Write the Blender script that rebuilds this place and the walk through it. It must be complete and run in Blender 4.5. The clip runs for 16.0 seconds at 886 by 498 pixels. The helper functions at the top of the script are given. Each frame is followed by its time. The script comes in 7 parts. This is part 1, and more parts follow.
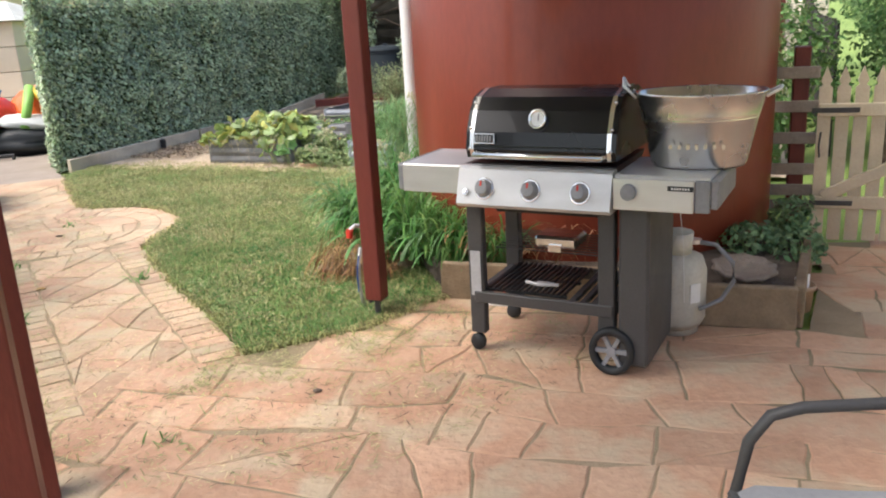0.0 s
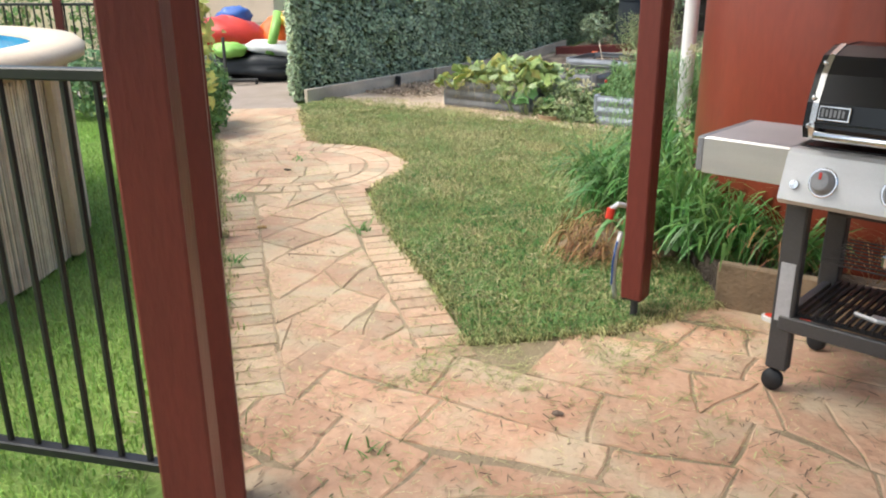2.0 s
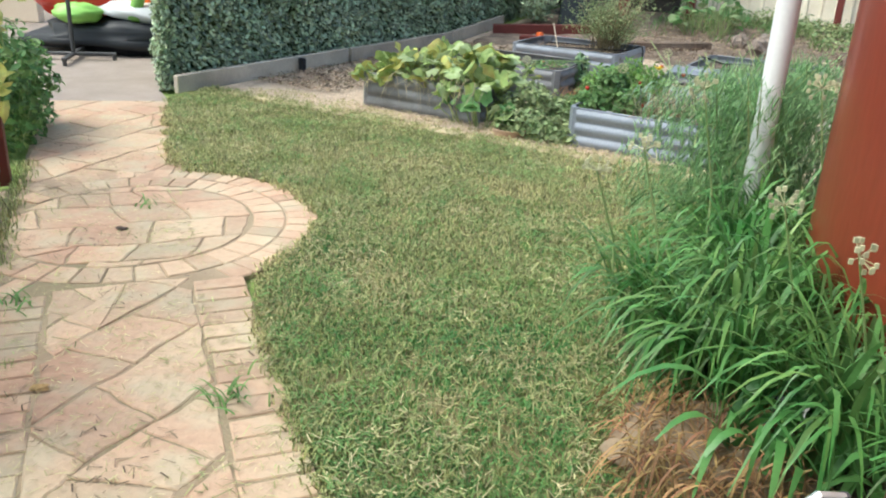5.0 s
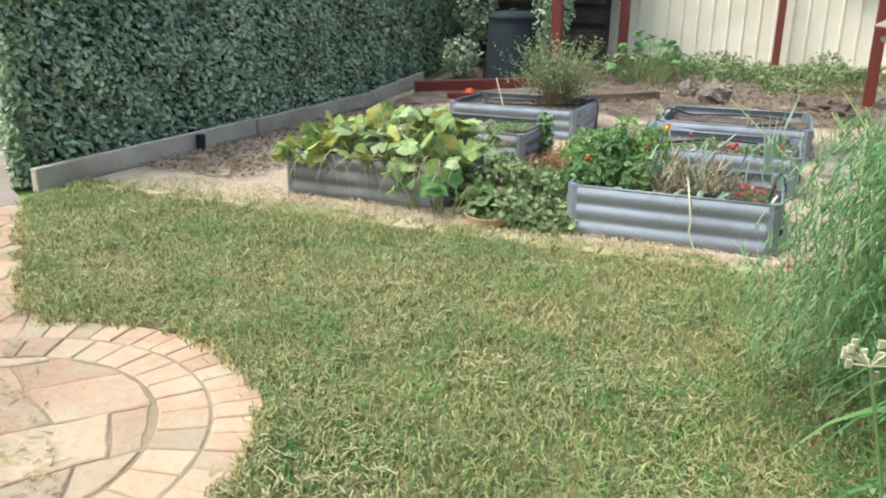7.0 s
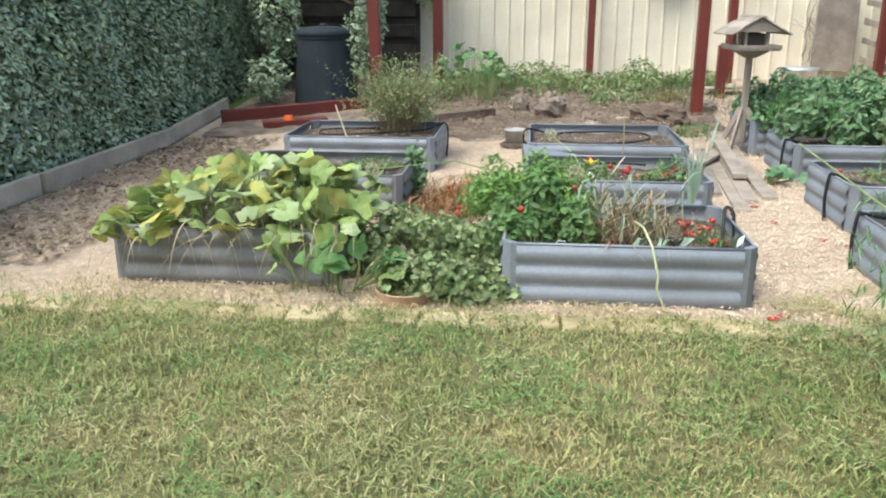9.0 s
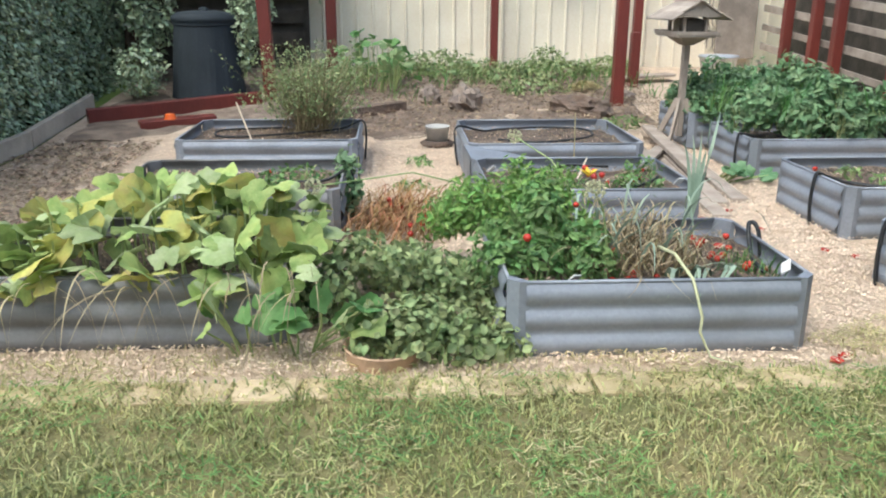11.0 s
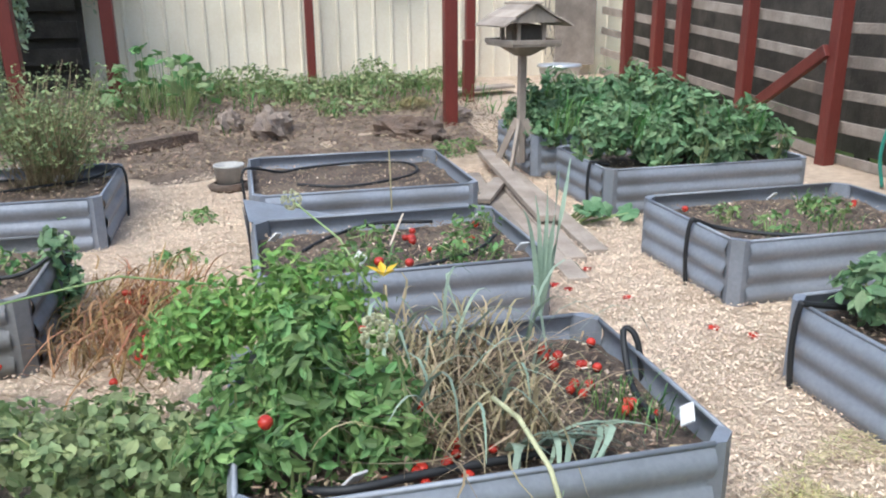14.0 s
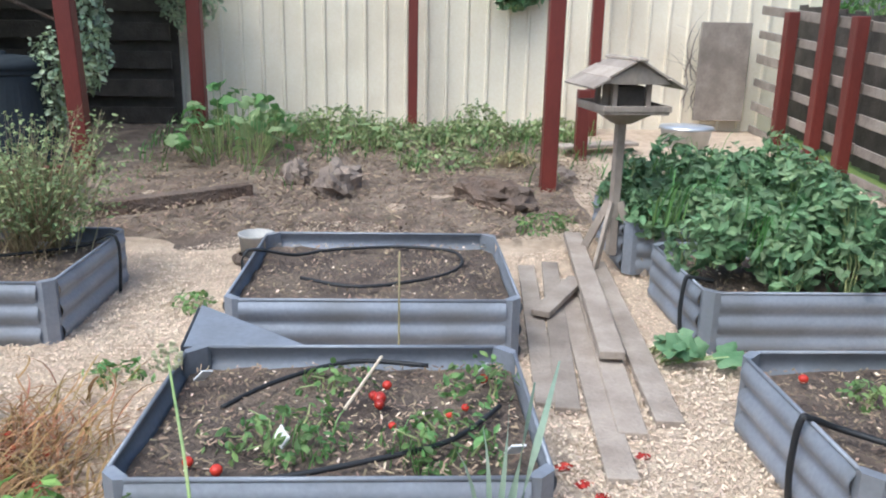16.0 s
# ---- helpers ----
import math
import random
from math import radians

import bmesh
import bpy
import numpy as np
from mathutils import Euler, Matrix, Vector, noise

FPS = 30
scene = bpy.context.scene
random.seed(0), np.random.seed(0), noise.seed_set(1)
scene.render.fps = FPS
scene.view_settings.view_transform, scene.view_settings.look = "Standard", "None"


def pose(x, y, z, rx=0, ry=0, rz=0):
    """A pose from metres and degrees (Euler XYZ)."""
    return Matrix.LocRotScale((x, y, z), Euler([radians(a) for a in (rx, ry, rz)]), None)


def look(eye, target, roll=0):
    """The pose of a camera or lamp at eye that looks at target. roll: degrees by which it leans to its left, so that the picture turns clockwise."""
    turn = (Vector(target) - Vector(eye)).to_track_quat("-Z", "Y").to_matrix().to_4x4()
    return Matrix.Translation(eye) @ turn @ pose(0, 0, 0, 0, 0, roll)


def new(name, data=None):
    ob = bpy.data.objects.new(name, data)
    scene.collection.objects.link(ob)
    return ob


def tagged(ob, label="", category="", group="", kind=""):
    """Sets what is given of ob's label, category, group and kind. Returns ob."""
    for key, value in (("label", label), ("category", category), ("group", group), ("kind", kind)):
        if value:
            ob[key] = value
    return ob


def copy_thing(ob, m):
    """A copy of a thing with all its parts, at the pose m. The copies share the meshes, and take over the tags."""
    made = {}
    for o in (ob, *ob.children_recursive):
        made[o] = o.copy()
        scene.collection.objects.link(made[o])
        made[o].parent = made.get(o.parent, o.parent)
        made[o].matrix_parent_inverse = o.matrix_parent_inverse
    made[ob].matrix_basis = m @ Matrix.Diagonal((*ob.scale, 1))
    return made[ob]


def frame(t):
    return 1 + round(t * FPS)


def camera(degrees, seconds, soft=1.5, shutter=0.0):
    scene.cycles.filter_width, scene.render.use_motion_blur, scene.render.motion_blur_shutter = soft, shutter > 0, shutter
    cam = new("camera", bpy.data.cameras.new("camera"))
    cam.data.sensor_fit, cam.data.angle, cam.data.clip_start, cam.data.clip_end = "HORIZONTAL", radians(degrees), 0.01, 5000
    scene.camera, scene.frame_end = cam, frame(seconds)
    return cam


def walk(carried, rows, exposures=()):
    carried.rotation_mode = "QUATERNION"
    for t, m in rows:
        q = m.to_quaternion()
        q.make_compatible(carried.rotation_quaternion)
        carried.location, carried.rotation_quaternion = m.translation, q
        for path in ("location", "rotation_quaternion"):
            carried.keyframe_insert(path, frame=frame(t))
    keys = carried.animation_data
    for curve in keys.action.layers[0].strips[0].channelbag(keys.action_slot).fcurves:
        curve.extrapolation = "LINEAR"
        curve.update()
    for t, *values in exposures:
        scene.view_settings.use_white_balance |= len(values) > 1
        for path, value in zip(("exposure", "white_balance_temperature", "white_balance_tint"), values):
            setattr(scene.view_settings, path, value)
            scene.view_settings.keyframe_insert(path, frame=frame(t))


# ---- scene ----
cam = camera(57.0, 16.0, soft=2.0)
PATH = [
    (0, (0.031, 0.166, 1.498), (0.014, 2.088, 0.945), -3.2),
    (0.5, (-0.002, 0.225, 1.475), (-0.288, 2.141, 0.977), -2.9),
    (0.8, (-0.042, 0.298, 1.46), (-0.428, 2.199, 0.972), -1.7),
    (1, (-0.079, 0.366, 1.452), (-0.516, 2.255, 0.963), -1.4),
    (1.5, (-0.21, 0.615, 1.443), (-0.7, 2.478, 0.906), -0.8),
    (2, (-0.274, 0.899, 1.414), (-0.786, 2.719, 0.762), -0.5),
    (2.5, (-0.334, 1.232, 1.421), (-0.807, 3.017, 0.652), 0.8),
    (3, (-0.482, 1.604, 1.413), (-0.899, 3.397, 0.63), 1.0),
    (3.5, (-0.581, 1.934, 1.389), (-0.989, 3.731, 0.612), 1.6),
    (4, (-0.677, 2.284, 1.384), (-1.105, 4.081, 0.617), 2.9),
    (4.5, (-0.858, 2.652, 1.384), (-1.233, 4.463, 0.623), 2.8),
    (5, (-0.972, 2.993, 1.383), (-1.247, 4.833, 0.65), 2.9),
    (5.2, (-1.029, 3.143, 1.378), (-1.271, 4.996, 0.666), 3.1),
    (7.3, (-1.663, 4.612, 1.235), (-1.608, 6.52, 0.638), 0.4),
    (7.5, (-1.731, 4.756, 1.234), (-1.598, 6.661, 0.641), 0.1),
    (8, (-1.835, 5.036, 1.222), (-1.589, 6.936, 0.649), 0.1),
    (8.5, (-1.979, 5.238, 1.24), (-1.635, 7.128, 0.684), 0.3),
    (9, (-2.108, 5.462, 1.262), (-1.614, 7.312, 0.686), -0.1),
    (9.2, (-2.149, 5.577, 1.247), (-1.608, 7.411, 0.661), -0.1),
    (11.3, (-2.269, 6.49, 1.209), (-1.442, 8.21, 0.61), -0.6),
    (11.5, (-2.235, 6.553, 1.216), (-1.385, 8.262, 0.62), -1.5),
    (12, (-2.153, 6.703, 1.218), (-1.179, 8.345, 0.624), -2.0),
    (12.5, (-2.041, 6.909, 1.223), (-0.886, 8.433, 0.641), -2.3),
    (13, (-1.901, 7.059, 1.228), (-0.677, 8.534, 0.658), -1.9),
    (13.5, (-1.677, 7.173, 1.231), (-0.524, 8.703, 0.656), -0.8),
    (14, (-1.412, 7.345, 1.198), (-0.321, 8.914, 0.608), -0.5),
    (14.5, (-1.173, 7.575, 1.223), (-0.098, 9.151, 0.62), -0.6),
    (15, (-0.874, 7.707, 1.254), (0.14, 9.321, 0.648), -0.2),
    (15.5, (-0.608, 7.822, 1.294), (0.334, 9.489, 0.717), 0.8),
    (16, (-0.382, 8.011, 1.31), (0.394, 9.776, 0.777), 1.2),
]
walk(cam, [(t, look(eye, target, roll)) for t, eye, target, roll in PATH], [(0, 1.09, 6400, 7), (1.5, 1.03, 6500, 6), (2.5, 1.02, 6100, 2), (4.0, 1.0, 6000, -1), (9.5, 0.94, 6100, 1), (12.5, 0.79, 5880, 4), (16.0, 0.76, 5650, 5)])

# ---- world, sun, exposure ----
world = bpy.data.worlds.new("world")
scene.world = world
world.use_nodes = True
wn = world.node_tree
sky = wn.nodes.new("ShaderNodeTexSky")
sky.sky_type = "NISHITA"
sky.sun_disc = False
SUN_ELEV, SUN_AZ = radians(60), radians(246)
sky.sun_elevation, sky.sun_rotation = SUN_ELEV, SUN_AZ
sky.air_density, sky.dust_density, sky.ozone_density = 1.0, 5.0, 1.0
wn.links.new(sky.outputs[0], wn.nodes["Background"].inputs[0])
wn.nodes["Background"].inputs[1].default_value = 0.15
sun = new("sun", bpy.data.lights.new("sun", "SUN"))
sun.data.energy, sun.data.angle, sun.data.color = 1.0, radians(40), (1.0, 0.97, 0.93)
sun_dir = Vector((math.sin(SUN_AZ) * math.cos(SUN_ELEV), math.cos(SUN_AZ) * math.cos(SUN_ELEV), math.sin(SUN_ELEV)))
sun.rotation_euler = sun_dir.to_track_quat("Z", "Y").to_euler()

# ---- materials ----
def material(name, c1, c2, scale=8.0, rough=0.8, bump=0.3, fine=90.0, metal=0.0, stain=None, stain_scale=1.5, stain_amount=0.5,
             vary=0.15, island=0.0, thin=0.0, spec=0.4, dist=0.01, stretch=(1, 1, 1), coat=0.0):
    """A surface with grain at two scales, stains and a change from piece to piece, in world metres."""
    m = bpy.data.materials.new(name)
    m.use_nodes = True
    nt = m.node_tree
    bs = nt.nodes["Principled BSDF"]
    geo = nt.nodes.new("ShaderNodeNewGeometry")
    mp = nt.nodes.new("ShaderNodeMapping")
    mp.inputs["Scale"].default_value = stretch
    nt.links.new(geo.outputs["Position"], mp.inputs["Vector"])

    def noise_at(s, detail):
        n = nt.nodes.new("ShaderNodeTexNoise")
        n.inputs["Scale"].default_value, n.inputs["Detail"].default_value = s, detail
        nt.links.new(mp.outputs[0], n.inputs["Vector"])
        return n

    def ramp(src, a, b):
        r = nt.nodes.new("ShaderNodeMapRange")
        r.inputs[1].default_value, r.inputs[2].default_value = a, b
        nt.links.new(src, r.inputs[0])
        return r.outputs[0]

    def mix(fac, a, b, kind="MIX"):
        x = nt.nodes.new("ShaderNodeMix")
        x.data_type, x.blend_type = "RGBA", kind
        for sock, v in ((x.inputs[0], fac), (x.inputs[6], a), (x.inputs[7], b)):
            if isinstance(v, (int, float)):
                sock.default_value = v
            elif isinstance(v, tuple):
                sock.default_value = (*v, 1)
            else:
                nt.links.new(v, sock)
        return x.outputs[2]

    n1, n2 = noise_at(scale, 5), noise_at(fine, 4)
    col = mix(ramp(n1.outputs[0], 0.35, 0.65), c1, c2)
    col = mix(0.35, col, mix(n2.outputs[0], (0.25, 0.25, 0.25), (0.8, 0.8, 0.8)), "OVERLAY")
    if stain:
        n3 = noise_at(stain_scale, 6)
        f = nt.nodes.new("ShaderNodeMath")
        f.operation = "MULTIPLY"
        f.inputs[1].default_value = stain_amount
        nt.links.new(ramp(n3.outputs[0], 0.48, 0.64), f.inputs[0])
        col = mix(f.outputs[0], col, stain)
    hs = nt.nodes.new("ShaderNodeHueSaturation")
    nt.links.new(col, hs.inputs["Color"])
    if island:
        src, amount = geo.outputs["Random Per Island"], island
    else:
        src, amount = nt.nodes.new("ShaderNodeObjectInfo").outputs["Random"], vary
    r = nt.nodes.new("ShaderNodeMapRange")
    r.inputs[3].default_value, r.inputs[4].default_value = 1 - amount, 1 + amount
    nt.links.new(src, r.inputs[0])
    nt.links.new(r.outputs[0], hs.inputs["Value"])
    if island:
        w = nt.nodes.new("ShaderNodeMath")
        w.operation = "FRACT"
        w2 = nt.nodes.new("ShaderNodeMath")
        w2.operation = "MULTIPLY"
        w2.inputs[1].default_value = 37.7
        nt.links.new(src, w2.inputs[0])
        nt.links.new(w2.outputs[0], w.inputs[0])
        r2 = nt.nodes.new("ShaderNodeMapRange")
        r2.inputs[3].default_value, r2.inputs[4].default_value = 0.5 - 0.05 * island, 0.5 + 0.05 * island
        nt.links.new(w.outputs[0], r2.inputs[0])
        nt.links.new(r2.outputs[0], hs.inputs["Hue"])
    nt.links.new(hs.outputs[0], bs.inputs["Base Color"])
    bs.inputs["Metallic"].default_value = metal
    bs.inputs["Specular IOR Level"].default_value = spec
    bs.inputs["Coat Weight"].default_value = coat
    rr = nt.nodes.new("ShaderNodeMapRange")
    rr.inputs[3].default_value, rr.inputs[4].default_value = max(0.02, rough - 0.12), min(1, rough + 0.1)
    nt.links.new(n1.outputs[0], rr.inputs[0])
    nt.links.new(rr.outputs[0], bs.inputs["Roughness"])
    if bump:
        b = nt.nodes.new("ShaderNodeBump")
        b.inputs["Strength"].default_value, b.inputs["Distance"].default_value = bump, dist
        nt.links.new(n2.outputs[0], b.inputs["Height"])
        nt.links.new(b.outputs[0], bs.inputs["Normal"])
    if thin:
        tr = nt.nodes.new("ShaderNodeBsdfTranslucent")
        nt.links.new(hs.outputs[0], tr.inputs[0])
        ms = nt.nodes.new("ShaderNodeMixShader")
        ms.inputs[0].default_value = thin
        nt.links.new(bs.outputs[0], ms.inputs[1])
        nt.links.new(tr.outputs[0], ms.inputs[2])
        nt.links.new(ms.outputs[0], nt.nodes["Material Output"].inputs[0])
    return m


STONE = material("stamped_stone", (0.56, 0.36, 0.24), (0.50, 0.29, 0.185), 3, 0.8, 0.7, 26, stain=(0.54, 0.45, 0.31), stain_scale=3.2, stain_amount=0.75, vary=0.14, dist=0.014)
STONE_PATH = material("path_stone", (0.50, 0.375, 0.25), (0.465, 0.295, 0.197), 1.7, 0.85, 0.7, 26, stain=(0.47, 0.41, 0.28), stain_scale=4.5, stain_amount=0.65, vary=0.15, dist=0.014)
JOINT = material("paving_joint", (0.43, 0.33, 0.215), (0.31, 0.235, 0.15), 2.5, 0.95, 0.6, 80, stain=(0.20, 0.18, 0.09), stain_amount=0.5)
CONCRETE = material("concrete", (0.33, 0.27, 0.225), (0.28, 0.23, 0.19), 3, 0.9, 0.3, 90, stain=(0.27, 0.22, 0.18), stain_amount=0.4)
# Base tones kept dark to paint the shaded gaps under the grass blades.
TURF = material("turf", (0.14, 0.15, 0.055), (0.24, 0.21, 0.095), 2.2, 0.95, 0.9, 50, stain=(0.27, 0.22, 0.11), stain_scale=0.9, stain_amount=0.6, dist=0.02)
TURF_GREEN = material("green_turf", (0.20, 0.29, 0.07), (0.26, 0.34, 0.09), 2.2, 0.95, 0.9, 50, dist=0.02)
GRASS = material("grass_blade", (0.28, 0.32, 0.12), (0.44, 0.42, 0.20), 1.7, 0.75, 0, island=0.6, thin=0.35, stain=(0.56, 0.48, 0.25), stain_scale=1.1, stain_amount=0.7)
GRASS_GREEN = material("fresh_grass_blade", (0.115, 0.25, 0.07), (0.215, 0.355, 0.115), 1.3, 0.7, 0, island=0.35, thin=0.35)
GRASS_TUFT = material("matted_grass_blade", (0.25, 0.30, 0.11), (0.39, 0.39, 0.18), 1.5, 0.75, 0, island=0.5, thin=0.3, stain=(0.40, 0.36, 0.17), stain_scale=1.1, stain_amount=0.6)
GRASS_POOL = material("bright_lawn_blade", (0.27, 0.44, 0.10), (0.37, 0.52, 0.16), 1.3, 0.7, 0, island=0.35, thin=0.35)
STRAW = material("dry_clipping", (0.56, 0.49, 0.28), (0.38, 0.36, 0.17), 3, 0.85, 0, island=0.4, thin=0.2)
MULCH = material("wood_chip_bed", (0.66, 0.535, 0.40), (0.54, 0.42, 0.31), 14, 0.95, 1.0, 120, stain=(0.38, 0.27, 0.17), stain_scale=2.2, stain_amount=0.35, dist=0.02)
CHIP = material("wood_chip", (0.78, 0.64, 0.485), (0.64, 0.50, 0.37), 5, 0.85, 0.2, 90, island=0.32)
SOIL = material("garden_soil", (0.15, 0.115, 0.09), (0.085, 0.065, 0.052), 7, 0.98, 1.0, 60, stain=(0.22, 0.17, 0.125), stain_scale=4, stain_amount=0.6, dist=0.03)
DEBRIS = material("plant_debris", (0.36, 0.27, 0.18), (0.15, 0.105, 0.07), 6, 0.95, 0.2, island=0.5)
BARK = material("bark", (0.16, 0.11, 0.08), (0.09, 0.065, 0.05), 12, 0.95, 1.0, 50, stain=(0.27, 0.22, 0.18), stain_amount=0.5, dist=0.03)
ZINC = material("grey_steel_sheet", (0.27, 0.293, 0.333), (0.22, 0.242, 0.278), 3, 0.52, 0.1, 60, metal=0.25, stain=(0.20, 0.205, 0.21), stain_scale=3, stain_amount=0.5, vary=0.06)
ZINC_OLD = material("weathered_steel_sheet", (0.25, 0.25, 0.255), (0.19, 0.195, 0.20), 3, 0.7, 0.2, 60, metal=0.15, stain=(0.12, 0.115, 0.10), stain_scale=3, stain_amount=0.7, vary=0.06)
RED_WOOD = material("red_painted_timber", (0.155, 0.031, 0.023), (0.12, 0.025, 0.019), 5, 0.5, 0.25, 70, stain=(0.10, 0.028, 0.022), stain_amount=0.35, vary=0.08, stretch=(1, 1, 0.25))
TANK_RED = material("red_tank_wall", (0.215, 0.036, 0.016), (0.19, 0.031, 0.0135), 1.2, 0.40, 0.06, 40, stain=(0.29, 0.055, 0.024), stain_amount=0.5, coat=0.15, stretch=(1, 1, 0.3))
GREY_WOOD = material("weathered_grey_timber", (0.37, 0.315, 0.26), (0.27, 0.225, 0.185), 6, 0.9, 0.7, 60, stain=(0.18, 0.145, 0.115), stain_amount=0.5, vary=0.15, stretch=(1, 1, 0.6))
SLEEPER = material("timber_sleeper", (0.32, 0.24, 0.155), (0.23, 0.165, 0.105), 6, 0.9, 0.7, 60, stain=(0.13, 0.095, 0.06), stain_amount=0.5)
PALE_BOARD = material("pale_board", (0.60, 0.52, 0.41), (0.49, 0.42, 0.33), 5, 0.9, 0.5, 60, stain=(0.24, 0.2, 0.16), stain_amount=0.5)
SLAT_WOOD = material("aged_paling", (0.33, 0.285, 0.24), (0.235, 0.20, 0.17), 6, 0.9, 0.7, 50, stain=(0.15, 0.125, 0.10), stain_amount=0.5)
# Fence timber with deep shade put into its colour; also the feeder's dark box.
SHADE_DARK_WOOD = material("shade_darkened_wood", (0.08, 0.07, 0.058), (0.05, 0.044, 0.037), 6, 0.95, 0.6, 50)
CREAM_SHEET = material("cream_fence_sheet", (0.76, 0.70, 0.56), (0.72, 0.655, 0.52), 2, 0.5, 0.08, 40, stain=(0.50, 0.43, 0.31), stain_scale=1.2, stain_amount=0.35)
CREAM_WALL = material("cream_wall_paint", (0.70, 0.58, 0.44), (0.66, 0.54, 0.41), 2, 0.75, 0.15, 70, stain=(0.58, 0.47, 0.35), stain_amount=0.4)
CREAM_PLASTIC = material("cream_pool_plastic", (0.72, 0.57, 0.40), (0.68, 0.53, 0.37), 3, 0.45, 0.05, 60, stain=(0.56, 0.43, 0.30), stain_amount=0.3)
PICKET = material("cream_picket_paint", (0.70, 0.60, 0.45), (0.64, 0.54, 0.40), 4, 0.65, 0.25, 60, stain=(0.48, 0.39, 0.27), stain_amount=0.5, vary=0.06)
BAMBOO = material("bamboo_reed", (0.76, 0.65, 0.52), (0.60, 0.49, 0.39), 9, 0.8, 0.4, 60, island=0.35)
BLACK_METAL = material("black_powder_coat", (0.018, 0.018, 0.02), (0.013, 0.013, 0.015), 5, 0.42, 0.05, 80)
BLACK_PLASTIC = material("black_plastic", (0.022, 0.024, 0.026), (0.016, 0.017, 0.019), 5, 0.55, 0.1, 80)
GREY_METAL = material("charcoal_grill_paint", (0.062, 0.060, 0.060), (0.054, 0.052, 0.052), 5, 0.5, 0.08, 120)
ENAMEL = material("black_enamel", (0.008, 0.008, 0.009), (0.006, 0.006, 0.007), 3, 0.26, 0.0, 60, coat=0.15, spec=0.3)
STEEL = material("brushed_steel", (0.60, 0.59, 0.58), (0.54, 0.53, 0.52), 3, 0.48, 0.05, 160, metal=0.6, stretch=(1, 1, 6))
CHROME = material("polished_steel", (0.75, 0.74, 0.72), (0.70, 0.69, 0.67), 3, 0.18, 0.0, 60, metal=1.0)
GALV = material("galvanised_steel", (0.76, 0.76, 0.74), (0.66, 0.66, 0.65), 7, 0.34, 0.12, 25, metal=0.7, stain=(0.42, 0.42, 0.41), stain_scale=5, stain_amount=0.4)
TUB_STEEL = material("bright_zinc_sheet", (0.78, 0.77, 0.74), (0.66, 0.65, 0.63), 9, 0.26, 0.15, 14, metal=0.95, stain=(0.5, 0.49, 0.47), stain_scale=6, stain_amount=0.5)
WHITE_PLASTIC = material("white_plastic", (0.74, 0.72, 0.72), (0.68, 0.66, 0.67), 2, 0.4, 0.03, 60, stain=(0.55, 0.53, 0.5), stain_amount=0.3)
WHITE_PAINT = material("white_cylinder_paint", (0.56, 0.54, 0.47), (0.46, 0.44, 0.38), 4, 0.5, 0.08, 60, stain=(0.42, 0.39, 0.32), stain_amount=0.5)
GREY_PLASTIC = material("grey_plastic", (0.26, 0.26, 0.27), (0.22, 0.22, 0.23), 4, 0.5, 0.05, 60)
RED_PLASTIC = material("red_plastic", (0.62, 0.05, 0.03), (0.55, 0.04, 0.025), 3, 0.35, 0.05, 40)
ORANGE_PLASTIC = material("orange_plastic", (0.80, 0.17, 0.03), (0.74, 0.13, 0.025), 3, 0.4, 0.05, 40)
YELLOW = material("yellow_vinyl", (0.78, 0.52, 0.06), (0.72, 0.46, 0.05), 3, 0.4, 0.05, 40)
LIME = material("lime_vinyl", (0.33, 0.62, 0.14), (0.29, 0.56, 0.12), 3, 0.4, 0.05, 40)
BLUE = material("blue_vinyl", (0.06, 0.16, 0.50), (0.05, 0.13, 0.42), 3, 0.4, 0.05, 40)
POOL_BLUE = material("pool_liner", (0.05, 0.30, 0.50), (0.06, 0.36, 0.56), 4, 0.1, 0.1, 20)
LEAF_HEDGE = material("hedge_leaf", (0.30, 0.385, 0.235), (0.43, 0.51, 0.31), 2.5, 0.34, 0, island=0.6, thin=0.15, spec=0.9)
# Darker than the leaves: the hedge's inner shade is put into this green.
HEDGE_SHADE_CORE = material("hedge_inside_shade", (0.13, 0.17, 0.085), (0.085, 0.12, 0.058), 8, 1.0, 1.0, 30)
LEAF_PUMPKIN = material("pumpkin_leaf", (0.225, 0.335, 0.10), (0.34, 0.43, 0.155), 22, 0.75, 0.5, 90, vary=0.4, thin=0.3, stain=(0.46, 0.48, 0.15), stain_scale=7, stain_amount=0.5)
LEAF_PALE = material("pale_pumpkin_leaf", (0.36, 0.445, 0.205), (0.45, 0.52, 0.29), 22, 0.8, 0.5, 90, vary=0.25, thin=0.3, stain=(0.30, 0.42, 0.16), stain_scale=12, stain_amount=0.5)
LEAF_YELLOW = material("yellowing_pumpkin_leaf", (0.52, 0.50, 0.13), (0.43, 0.465, 0.145), 18, 0.75, 0.5, 90, vary=0.25, thin=0.3, stain=(0.48, 0.36, 0.14), stain_scale=12, stain_amount=0.6)
LEAF_WEED = material("dull_weed_leaf", (0.195, 0.26, 0.11), (0.31, 0.365, 0.175), 5, 0.7, 0.2, 60, island=0.5, thin=0.3)
BANK = material("littered_earth", (0.25, 0.19, 0.145), (0.155, 0.12, 0.092), 9, 0.98, 1.0, 60, stain=(0.40, 0.32, 0.24), stain_scale=4, stain_amount=0.6, dist=0.03)
LEAF_GREEN = material("vegetable_leaf", (0.115, 0.225, 0.07), (0.20, 0.315, 0.11), 6, 0.6, 0.2, 60, island=0.45, thin=0.3)
